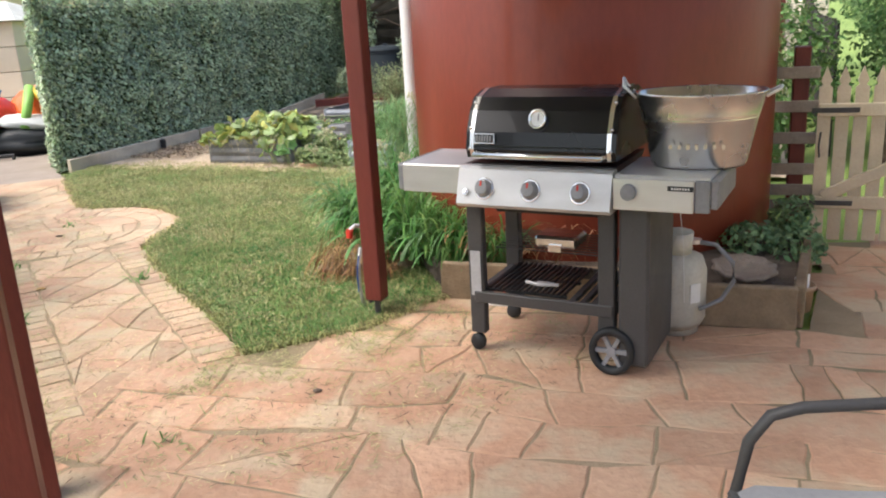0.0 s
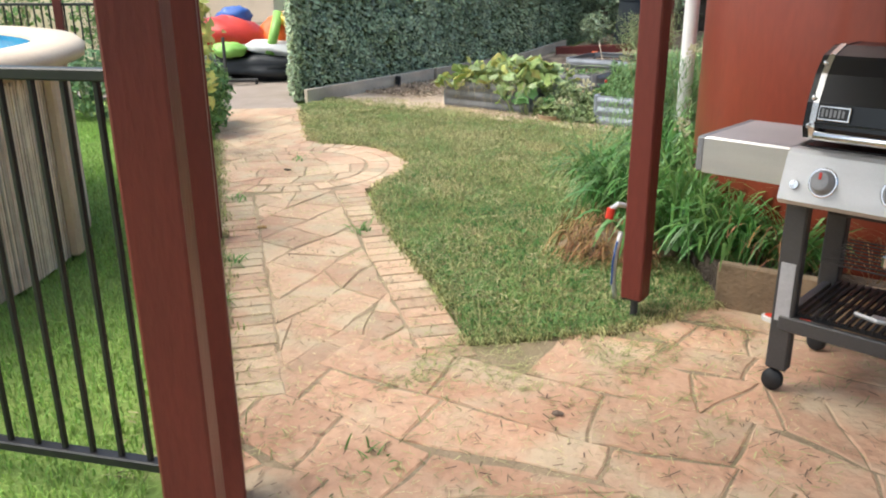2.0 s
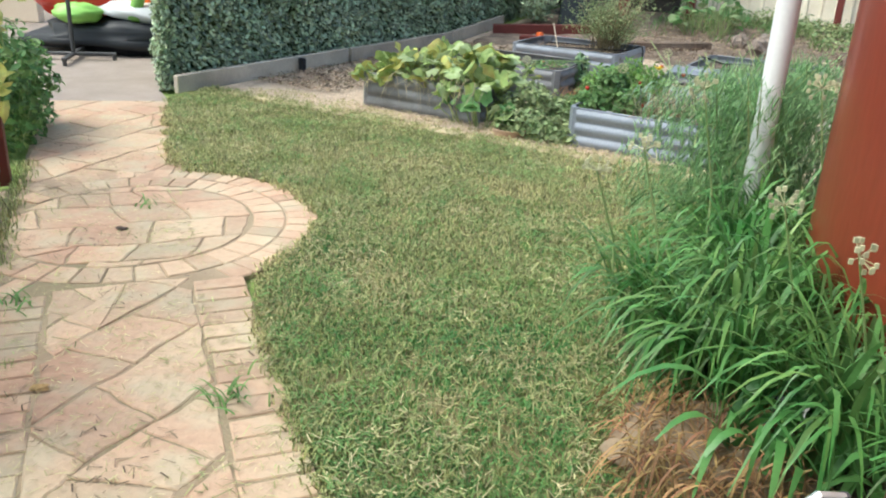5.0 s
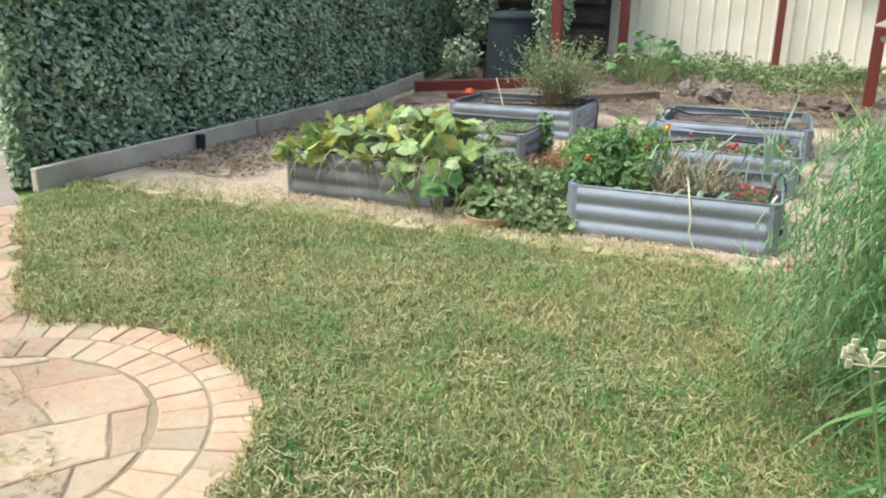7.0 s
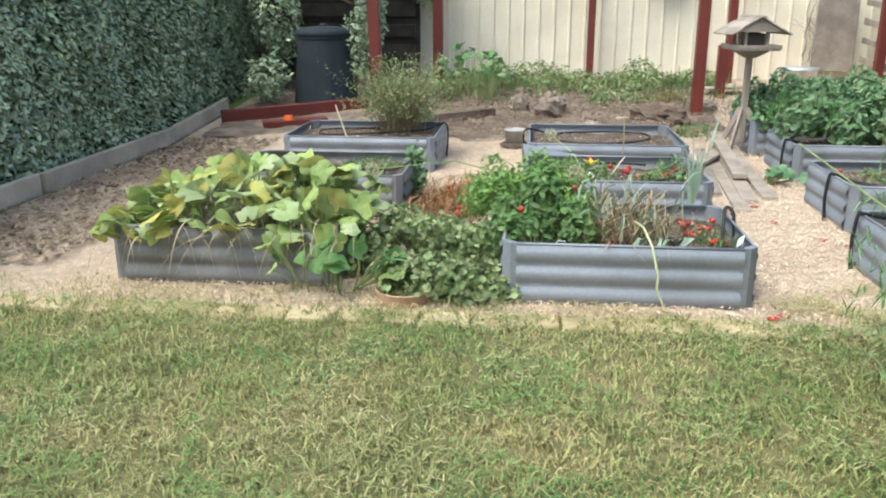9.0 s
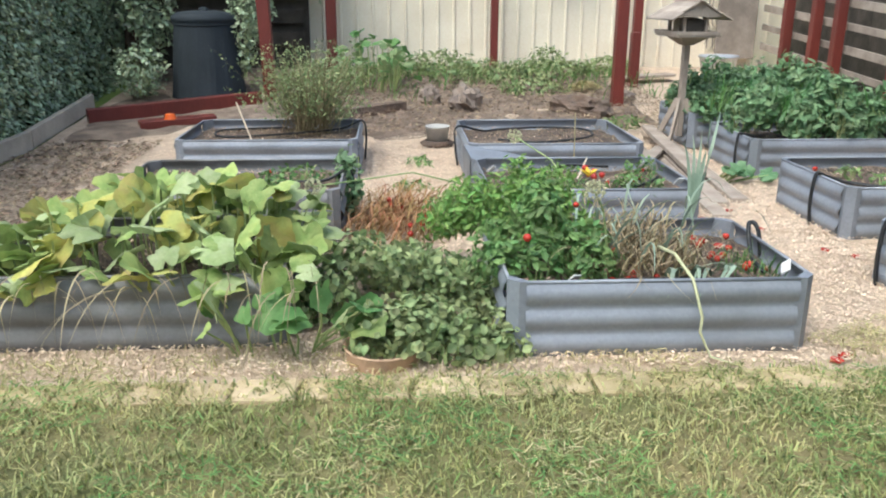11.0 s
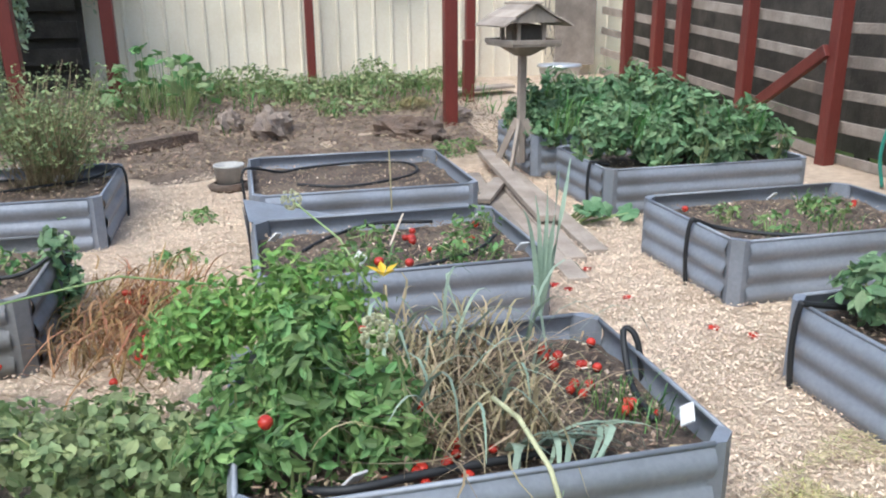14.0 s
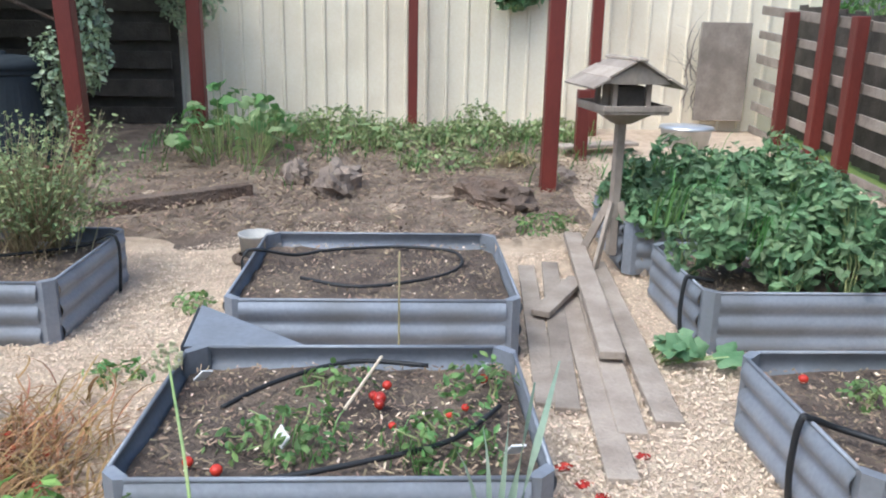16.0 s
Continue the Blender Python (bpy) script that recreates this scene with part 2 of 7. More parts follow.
LEAF_TOMATO = material("tomato_leaf", (0.16, 0.30, 0.07), (0.26, 0.40, 0.12), 6, 0.6, 0.2, 60, island=0.45, thin=0.35)
LEAF_DARK = material("potato_leaf", (0.115, 0.215, 0.095), (0.22, 0.325, 0.17), 6, 0.6, 0.2, 60, island=0.5, thin=0.3)
LEAF_BLADE = material("strap_leaf", (0.09, 0.215, 0.05), (0.185, 0.33, 0.10), 4, 0.42, 0, island=0.45, thin=0.3, spec=0.5)
LEAF_FENNEL = material("feathery_leaf", (0.22, 0.38, 0.16), (0.30, 0.44, 0.21), 4, 0.7, 0, island=0.35, thin=0.35)
LEAF_GLAUCOUS = material("leek_leaf", (0.26, 0.36, 0.27), (0.36, 0.44, 0.33), 4, 0.6, 0, island=0.3, thin=0.25)
DRY = material("dry_stalk", (0.45, 0.37, 0.23), (0.28, 0.225, 0.135), 5, 0.85, 0.1, island=0.45, thin=0.2)
DRY_RED = material("dead_vine", (0.38, 0.20, 0.10), (0.30, 0.20, 0.09), 5, 0.9, 0.1, island=0.5, thin=0.15)
STEM = material("green_stem", (0.24, 0.33, 0.12), (0.36, 0.40, 0.18), 5, 0.6, 0.1, island=0.3)
TOMATO = material("tomato_skin", (0.48, 0.045, 0.025), (0.38, 0.03, 0.02), 5, 0.25, 0, vary=0.25)
ROCK = material("rock", (0.30, 0.24, 0.19), (0.19, 0.15, 0.125), 6, 0.95, 1.0, 30, stain=(0.34, 0.29, 0.23), stain_amount=0.5, dist=0.03)
EDGE_STONE = material("cream_edging_block", (0.54, 0.44, 0.29), (0.46, 0.36, 0.22), 6, 0.9, 0.5, 60, stain=(0.36, 0.31, 0.15), stain_scale=3, stain_amount=0.6, vary=0.12)
TERRACOTTA = material("terracotta", (0.52, 0.36, 0.24), (0.44, 0.29, 0.185), 5, 0.85, 0.3, 60)
# Blue-grey plastic, darkened to carry the corner's shade in its colour.
BIN = material("shade_darkened_bin_plastic", (0.022, 0.03, 0.038), (0.017, 0.024, 0.03), 3, 0.8, 0.1, 40)
PAPER = material("white_tag", (0.80, 0.80, 0.78), (0.76, 0.76, 0.74), 5, 0.6, 0, 60)
LABEL_GREY = material("label_print", (0.45, 0.45, 0.46), (0.38, 0.38, 0.39), 5, 0.5, 0, 60)
HOSE_GREEN = material("green_hose", (0.04, 0.22, 0.17), (0.03, 0.18, 0.14), 5, 0.5, 0.1, 60)
FLOWER = material("yellow_petal", (0.85, 0.60, 0.05), (0.80, 0.50, 0.04), 5, 0.6, 0, thin=0.3)
SEEDHEAD = material("seed_head", (0.52, 0.50, 0.32), (0.40, 0.40, 0.24), 5, 0.9, 0, island=0.3)
ROOF_METAL = material("roof_sheet", (0.45, 0.43, 0.40), (0.40, 0.38, 0.36), 3, 0.6, 0.1, 40)
HOUSE_WALL = material("house_brick_render", (0.50, 0.36, 0.27), (0.43, 0.30, 0.22), 6, 0.9, 0.5, 50, stain=(0.33, 0.23, 0.17), stain_amount=0.3)

PAIL = material("pale_grey_plastic", (0.50, 0.49, 0.46), (0.42, 0.41, 0.39), 6, 0.6, 0.1, 60, stain=(0.32, 0.30, 0.27), stain_amount=0.5)
CLEAR = material("clear_plastic", (0.92, 0.94, 0.94), (0.90, 0.92, 0.92), 4, 0.12, 0.0, 60, spec=0.5)
CLEAR.node_tree.nodes["Principled BSDF"].inputs["Transmission Weight"].default_value = 0.95

# ---- mesh tools ----
RNG = np.random.default_rng(7)


def quick_mesh(name, verts, faces, smooth=False):
    """A mesh from arrays of corners and of faces with one number of sides."""
    verts, faces = np.asarray(verts, np.float32).reshape(-1, 3), np.asarray(faces, np.int32)
    me = bpy.data.meshes.new(name)
    sides = faces.shape[1]
    me.vertices.add(len(verts))
    me.vertices.foreach_set("co", verts.ravel())
    me.loops.add(faces.size)
    me.loops.foreach_set("vertex_index", faces.ravel())
    me.polygons.add(len(faces))
    me.polygons.foreach_set("loop_start", np.arange(0, faces.size, sides, dtype=np.int32))
    me.polygons.foreach_set("use_smooth", np.full(len(faces), smooth))
    me.update(calc_edges=True)
    return me


class Shape:
    """Collects corners and faces of one part."""

    def __init__(self):
        self.v, self.f = [], []

    def add(self, vs, fs):
        n = len(self.v)
        self.v += [tuple(p) for p in vs]
        self.f += [tuple(i + n for i in f) for f in fs]
        return self

    def box(self, c, s, rz=0.0, bevel=0.0, m=None):
        """A block with chamfered edges, about its centre."""
        hx, hy, hz = s[0] / 2, s[1] / 2, s[2] / 2
        b = min(bevel, hx * 0.45, hy * 0.45, hz * 0.45)
        t = Matrix.Translation(c) @ Matrix.Rotation(rz, 4, "Z")
        if m is not None:
            t = Matrix.Translation(c) @ m
        if b <= 0:
            vs = [(sx * hx, sy * hy, sz * hz) for sx in (-1, 1) for sy in (-1, 1) for sz in (-1, 1)]
            fs = [(0, 1, 3, 2), (4, 6, 7, 5), (0, 4, 5, 1), (2, 3, 7, 6), (0, 2, 6, 4), (1, 5, 7, 3)]
            return self.add([t @ Vector(p) for p in vs], fs)
        bm = bmesh.new()
        bmesh.ops.create_cube(bm, size=1.0)
        bmesh.ops.scale(bm, vec=(s[0], s[1], s[2]), verts=bm.verts)
        bmesh.ops.bevel(bm, geom=bm.edges[:], offset=b, segments=1, affect="EDGES")
        bm.verts.ensure_lookup_table()
        self.add([t @ v.co for v in bm.verts], [[v.index for v in f.verts] for f in bm.faces])
        bm.free()
        return self

    def tube(self, pts, r, n=6, r_end=None, caps=True):
        pts = [Vector(p) for p in pts]
        k = len(pts)
        r_end = r if r_end is None else r_end
        vs, fs = [], []
        up = Vector((0.13, 0.21, 1)).normalized()
        for i, p in enumerate(pts):
            d = (pts[min(i + 1, k - 1)] - pts[max(i - 1, 0)])
            d = d.normalized() if d.length > 1e-9 else Vector((0, 0, 1))
            a = d.cross(up)
            if a.length < 0.05:
                a = d.cross(Vector((1, 0.2, 0)))
            a.normalize()
            b = d.cross(a).normalized()
            rr = r + (r_end - r) * i / max(1, k - 1)
            for j in range(n):
                th = 2 * math.pi * j / n
                vs.append(p + a * (rr * math.cos(th)) + b * (rr * math.sin(th)))
        for i in range(k - 1):
            for j in range(n):
                fs.append((i * n + j, i * n + (j + 1) % n, (i + 1) * n + (j + 1) % n, (i + 1) * n + j))
        if caps:
            fs += [tuple(range(n))[::-1], tuple((k - 1) * n + j for j in range(n))]
        return self.add(vs, fs)

    def lathe(self, prof, n=32, c=(0, 0, 0), m=None, sx=1.0, sy=1.0):
        """Turns (radius, height) pairs round z."""
        t = Matrix.Translation(c) @ (m or Matrix())
        vs, fs = [], []
        for r, z in prof:
            for j in range(n):
                th = 2 * math.pi * j / n
                vs.append(t @ Vector((r * math.cos(th) * sx, r * math.sin(th) * sy, z)))
        for i in range(len(prof) - 1):
            for j in range(n):
                fs.append((i * n + j, i * n + (j + 1) % n, (i + 1) * n + (j + 1) % n, (i + 1) * n + j))
        return self.add(vs, fs)

    def prism(self, poly, z0, z1, inset=0.0):
        """A flat polygon raised from z0 to z1; inset narrows its top by a chamfer."""
        n = len(poly)
        cx, cy = sum(p[0] for p in poly) / n, sum(p[1] for p in poly) / n

        def shrunk(d):
            out = []
            for x, y in poly:
                l = math.hypot(x - cx, y - cy) or 1
                k = max(0.2, 1 - d / l)
                out.append((cx + (x - cx) * k, cy + (y - cy) * k))
            return out
        if inset > 0:
            zc = z1 - min(inset * 0.6, (z1 - z0) * 0.5)
            rings = [(poly, z0), (poly, zc), (shrunk(inset), z1)]
        else:
            rings = [(poly, z0), (poly, z1)]
        vs = [(x, y, z) for ring, z in rings for x, y in ring]
        fs = [tuple(range(n))[::-1], tuple((len(rings) - 1) * n + i for i in range(n))]
        for k in range(len(rings) - 1):
            fs += [(k * n + i, k * n + (i + 1) % n, (k + 1) * n + (i + 1) % n, (k + 1) * n + i) for i in range(n)]
        return self.add(vs, fs)

    def mesh(self, name, smooth=False):
        me = bpy.data.meshes.new(name)
        me.from_pydata(self.v, [], self.f)
        if smooth:
            me.polygons.foreach_set("use_smooth", np.full(len(me.polygons), True))
        me.update()
        return me


def part(name, shape, mat, parent=None, label="", smooth=False, m=None):
    """Links a Shape or a mesh as one object, under a thing or a part."""
    me = shape.mesh(name, smooth) if isinstance(shape, Shape) else shape
    if not me.materials:
        me.materials.append(mat)
    ob = new(name, me)
    if parent is not None:
        ob.parent = parent
    if m is not None:
        ob.matrix_basis = m
    return tagged(ob, label) if label else ob


def thing(name, label, category, m=None, group="", kind=""):
    ob = new(name)
    if m is not None:
        ob.matrix_basis = m
    return tagged(ob, label, category, group, kind)


def solo(name, shape, mat, label, category, group="", kind="", smooth=False, m=None):
    return tagged(part(name, shape, mat, None, "", smooth, m), label, category, group, kind)


# The garden's own axes: u along the beds' fronts, v away from the lawn.
GU, GV = Vector((0.9336, -0.3584, 0)), Vector((0.3584, 0.9336, 0))
GTURN = math.atan2(-0.3584, 0.9336)


def rise(v):
    """Height of the ground, which climbs towards the back fence."""
    s = min(1.0, max(0.0, (v - 11.6) / 3.7))
    return 0.30 * s


def g(u, v, z=0.0, lift=True):
    p = GU * u + GV * v
    return Vector((p.x, p.y, z + (rise(v) if lift else 0)))


def gm(u, v, z=0.0, turn=0.0):
    return Matrix.Translation(g(u, v, z)) @ Matrix.Rotation(GTURN + turn, 4, "Z")


def uv_of(x, y):
    return 0.9336 * x - 0.3584 * y, 0.3584 * x + 0.9336 * y


def inside(poly, x, y):
    """Which of the points lie inside a polygon."""
    x, y = np.asarray(x), np.asarray(y)
    r = np.zeros(x.shape, bool)
    n = len(poly)
    for i in range(n):
        (x0, y0), (x1, y1) = poly[i], poly[(i + 1) % n]
        if y0 != y1:
            r ^= ((y0 > y) != (y1 > y)) & (x < (x1 - x0) * (y - y0) / (y1 - y0) + x0)
    return r


def scatter(poly, count):
    xs, ys = [p[0] for p in poly], [p[1] for p in poly]
    x, y = RNG.uniform(min(xs), max(xs), count), RNG.uniform(min(ys), max(ys), count)
    k = inside(poly, x, y)
    return x[k], y[k]


def blades(name, x, y, z, height, width, lean=0.8):
    """Single grass blades: a bent strip of two faces each."""
    n = len(x)
    base = np.stack([x, y, np.broadcast_to(z, n)], 1)
    a = RNG.uniform(0, 2 * np.pi, n)
    side = np.stack([np.cos(a), np.sin(a), np.zeros(n)], 1)
    b = a + RNG.uniform(-1, 1, n) + np.pi / 2
    h = height * RNG.uniform(0.5, 1.3, n)
    l = h * RNG.uniform(0.1, 1.0, n) * lean
    way = np.stack([np.cos(b), np.sin(b), np.zeros(n)], 1)
    up = np.array([0, 0, 1.0])
    w = (width * RNG.uniform(0.6, 1.3, n))[:, None]
    mid = base + way * (l * 0.35)[:, None] + up * (h * 0.65)[:, None]
    tip = base + way * l[:, None] + up * (h * np.clip(1.15 - lean * 0.45, 0.35, 1))[:, None]
    v = np.stack([base - side * w, base + side * w, mid + side * w * 0.8, mid - side * w * 0.8, tip], 1).reshape(-1, 3)
    k = np.arange(n)[:, None] * 5
    f = np.concatenate([k + np.array([0, 1, 2]), k + np.array([0, 2, 3]), k + np.array([3, 2, 4])])
    return quick_mesh(name, v, f)


def leaf_cloud(name, pos, out, size, aspect=0.55, flat=0.6, small=False):
    """Small folded leaves at given places that face roughly outwards."""
    n = len(pos)
    nrm = out + RNG.normal(0, flat, (n, 3))
    nrm /= np.linalg.norm(nrm, axis=1)[:, None] + 1e-9
    r = RNG.normal(0, 1, (n, 3))
    a = np.cross(nrm, r)
    a /= np.linalg.norm(a, axis=1)[:, None] + 1e-9
    b = np.cross(nrm, a)
    s = (size * RNG.uniform(0.6, 1.35, n))[:, None]
    tip, root = pos + a * s, pos - a * s
    l, rt = pos + b * s * aspect - nrm * s * 0.18 - a * s * 0.15, pos - b * s * aspect - nrm * s * 0.18 - a * s * 0.15
    if not small:
        m1, m2 = pos - a * s * 0.35 - nrm * s * 0.10, pos + a * s * 0.35 - nrm * s * 0.04
        lift = nrm * s * 0.10
        l1, r1 = m1 + b * s * aspect * 0.80 + lift, m1 - b * s * aspect * 0.80 + lift
        l2, r2 = m2 + b * s * aspect * 0.72 + lift, m2 - b * s * aspect * 0.72 + lift
        tip = tip - nrm * s * RNG.uniform(0.0, 0.5, n)[:, None]
        v = np.stack([root, l1, l2, tip, r2, r1, m1, m2], 1).reshape(-1, 3)
        k = np.arange(n)[:, None] * 8
        f = np.concatenate([k + np.array(q) for q in ((0, 6, 1), (0, 5, 6), (6, 7, 2), (6, 2, 1), (6, 5, 4), (6, 4, 7), (7, 3, 2), (7, 4, 3))])
        return quick_mesh(name, v, f)
    v = np.stack([root, l, tip, rt], 1).reshape(-1, 3)
    k = np.arange(n)[:, None] * 4
    f = np.concatenate([k + np.array([0, 2, 1]), k + np.array([0, 3, 2])])
    return quick_mesh(name, v, f)


def chips(name, x, y, z, length, width, tilt=0.35):
    """Loose flat flakes lying on the ground."""
    n = len(x)
    c = np.stack([x, y, np.broadcast_to(z, n)], 1)
    a = RNG.uniform(0, 2 * np.pi, n)
    d = np.stack([np.cos(a), np.sin(a), RNG.uniform(-tilt, tilt, n)], 1) * (length * RNG.uniform(0.4, 1.3, n))[:, None]
    e = np.stack([-np.sin(a), np.cos(a), RNG.uniform(-tilt, tilt, n)], 1) * (width * RNG.uniform(0.5, 1.3, n))[:, None]
    v = np.stack([c - d - e, c + d - e * 0.7, c + d + e, c - d * 0.8 + e], 1).reshape(-1, 3)
    return quick_mesh(name, v, np.arange(n)[:, None] * 4 + np.array([0, 1, 2, 3]))


def clip(poly, a, b, c):
    """The part of a polygon where a x + b y <= c."""
    out = []
    for i in range(len(poly)):
        p, q = poly[i], poly[(i + 1) % len(poly)]
        dp, dq = a * p[0] + b * p[1] - c, a * q[0] + b * q[1] - c
        if dp <= 0:
            out.append(p)
        if (dp < 0) != (dq < 0) and dp != dq:
            t = dp / (dp - dq)
            out.append((p[0] + (q[0] - p[0]) * t, p[1] + (q[1] - p[1]) * t))
    return out


# ---- ground and paving ----
PD, PQ = Vector((-0.505, 0.863, 0)), Vector((0.863, 0.505, 0))
P0 = Vector((-1.45, 2.60, 0))
CIRCLE, CIRCLE_R = (-3.0, 6.4), 0.89


def pw(s, q):
    p = P0 + PD * s + PQ * q
    return (p.x, p.y)


def build_ground():
    xs = np.concatenate([[-400, -60, -20], np.arange(-12, 12.1, 0.5), [20, 60, 400]])
    ys = np.concatenate([[-400, -60, -12], np.arange(-4, 20.1, 0.5), [30, 80, 400]])
    v = [(x, y, rise(uv_of(x, y)[1]) - 0.035) for y in ys for x in xs]
    nx = len(xs)
    f = [(j * nx + i, j * nx + i + 1, (j + 1) * nx + i + 1, (j + 1) * nx + i) for j in range(len(ys) - 1) for i in range(nx - 1)]
    solo("ground", quick_mesh("ground", v, f, True), TURF_GREEN, "flat mown green grass ground round the yard", "ground", kind="structure")


def sheet(name, poly, z, mat, label, category, step=0.0):
    s = Shape()
    s.add([(x, y, z) for x, y in poly] + [(x, y, z - 0.02) for x, y in poly],
          [tuple(range(len(poly)))] + [(i, i + len(poly), (i + 1) % len(poly) + len(poly), (i + 1) % len(poly)) for i in range(len(poly))])
    return solo(name, s, mat, label, category, kind="structure")


LAWN = [(-0.99, 3.77), (-0.74, 3.87), (-0.42, 4.02), (-0.06, 4.36), (0.0, 4.43), (-0.12, 5.2), (0.1, 6.6), (1.4, 7.2)]
LAWN += [tuple(g(-1.2, 7.56)[:2]), tuple(g(-7.2, 7.56)[:2]), (-4.13, 9.0), (-3.54, 7.85), (-3.2, 7.27)]
LAWN += [(CIRCLE[0] + CIRCLE_R * math.cos(radians(a)), CIRCLE[1] + CIRCLE_R * math.sin(radians(a))) for a in range(100, -25, -12)]
LAWN += [(-2.10, 5.72), (-1.85, 5.25), (-1.48, 4.65), (-1.23, 4.28), (-1.07, 3.96)]
PATIO = [(-1.5, 2.5), pw(0.75, 0.03), (-0.99, 3.74), (-0.42, 3.99), (0.05, 4.40), (1.0, 4.42), (1.25, 3.78), (1.68, 3.7), (2.15, 4.6), (2.2, 5.1),
         (4.2, 4.8), (4.2, -2.5), (-1.8, -2.5)]


def build_paving():
    sheet("patio_base", PATIO, -0.0045, JOINT, "earth-filled joints under the stamped patio paving", "paving")
    sheet("path_base", [pw(0.6, 0.0), pw(0.6, 1.0), pw(3.4, 1.0), pw(3.4, 0.0)], -0.0055, JOINT, "earth-filled joints under the garden path", "path")
    circ = [(CIRCLE[0] + CIRCLE_R * math.cos(a), CIRCLE[1] + CIRCLE_R * math.sin(a)) for a in np.linspace(0, 2 * math.pi, 48, endpoint=False)]
    sheet("circle_base", circ, -0.0065, JOINT, "earth-filled joints under the round paved bay", "paving")
    far = [(-3.14, 7.2), (-4.13, 9.0), (-5.0, 8.7), (-3.5, 6.15), (-3.0, 6.4)]
    sheet("far_path_base", far, -0.0075, JOINT, "earth-filled joints under the far path", "path")
    slab = [(-4.13, 9.02), (-5.05, 8.66), (-9, 9.6), (-10, 18), (-2.6, 18.0), tuple(g(-7.5, 13)[:2]), tuple(g(-7.5, 7.2)[:2])]
    sheet("concrete_slab", slab, -0.004, CONCRETE, "worn brownish concrete drive behind the hedge", "concrete")


build_ground()
build_paving()
solo("lawn", Shape().add([(x, y, 0.0) for x, y in LAWN] + [(x, y, -0.03) for x, y in LAWN], [tuple(range(len(LAWN)))] + [(i, i + len(LAWN), (i + 1) % len(LAWN) + len(LAWN), (i + 1) % len(LAWN)) for i in range(len(LAWN))]),
     TURF, "dry mown lawn with straw-coloured clippings", "lawn", kind="structure")
nu, nv = 60, 70
cu, cv = np.linspace(-7.22, 0.3, nu), np.linspace(7.565, 15.7, nv)
CH = [tuple(g(a, b, 0.004 + 0.012 * noise.noise(Vector((a * 2.3, b * 2.3, 0))))) for b in cv for a in cu]
solo("garden_floor", quick_mesh("garden_floor", CH, [(j * nu + i, j * nu + i + 1, (j + 1) * nu + i + 1, (j + 1) * nu + i) for j in range(nv - 1) for i in range(nu - 1)], True),
     MULCH, "pale wood-chip mulch floor between the raised beds", "mulch", kind="structure")

# ---- house side: unseen patio roof, house wall ----
def post_shape(w, h, z0=0.0):
    return Shape().box((0, 0, z0 + (h - z0) / 2), (w, w, h - z0), bevel=0.006)


def patio_post(x, y, rz, w=0.105, name="patio_post"):
    t = thing(name, "red-brown painted square timber patio post on a steel stirrup", "post", pose(x, y, 0, 0, 0, rz), "posts of the patio roof")
    part("timber", post_shape(w, 2.55, 0.10), RED_WOOD, t)
    part("stirrup", Shape().tube([(0, 0, 0), (0, 0, 0.11)], 0.016, 8).box((0, 0, 0.10), (0.08, 0.08, 0.008)), GREY_METAL, t, "steel stirrup")
    return t


patio_post(-0.36, 4.172, -21, 0.092)
patio_post(-1.29, 2.32, 22, 0.118)
# Roof stays out of view; its rim is shaped to shade posts, tank and gate.
s = Shape()
rim = [(-1.95, 1.7), (-1.35, 2.42), (-0.42, 4.25), (3.8, 4.7), (3.8, 2.3), (0.4, 1.6), (-1.95, 0.4)]
s.add([(x, y, 2.56) for x, y in rim] + [(x, y, 2.64) for x, y in rim], [(6, 5, 4, 3, 2, 1, 0), (7, 8, 9, 10, 11, 12, 13)] + [(i, (i + 1) % 7, (i + 1) % 7 + 7, i + 7) for i in range(7)])
solo("patio_roof", s, ROOF_METAL, "unseen sheet-metal patio roof, outline cut to shade posts, tank and gate", "roof", kind="structure")
solo("wall_house", Shape().box((0.5, -2.75, 1.4), (6, 0.25, 2.8)), HOUSE_WALL, "plain rendered house wall behind the patio", "wall", kind="structure")

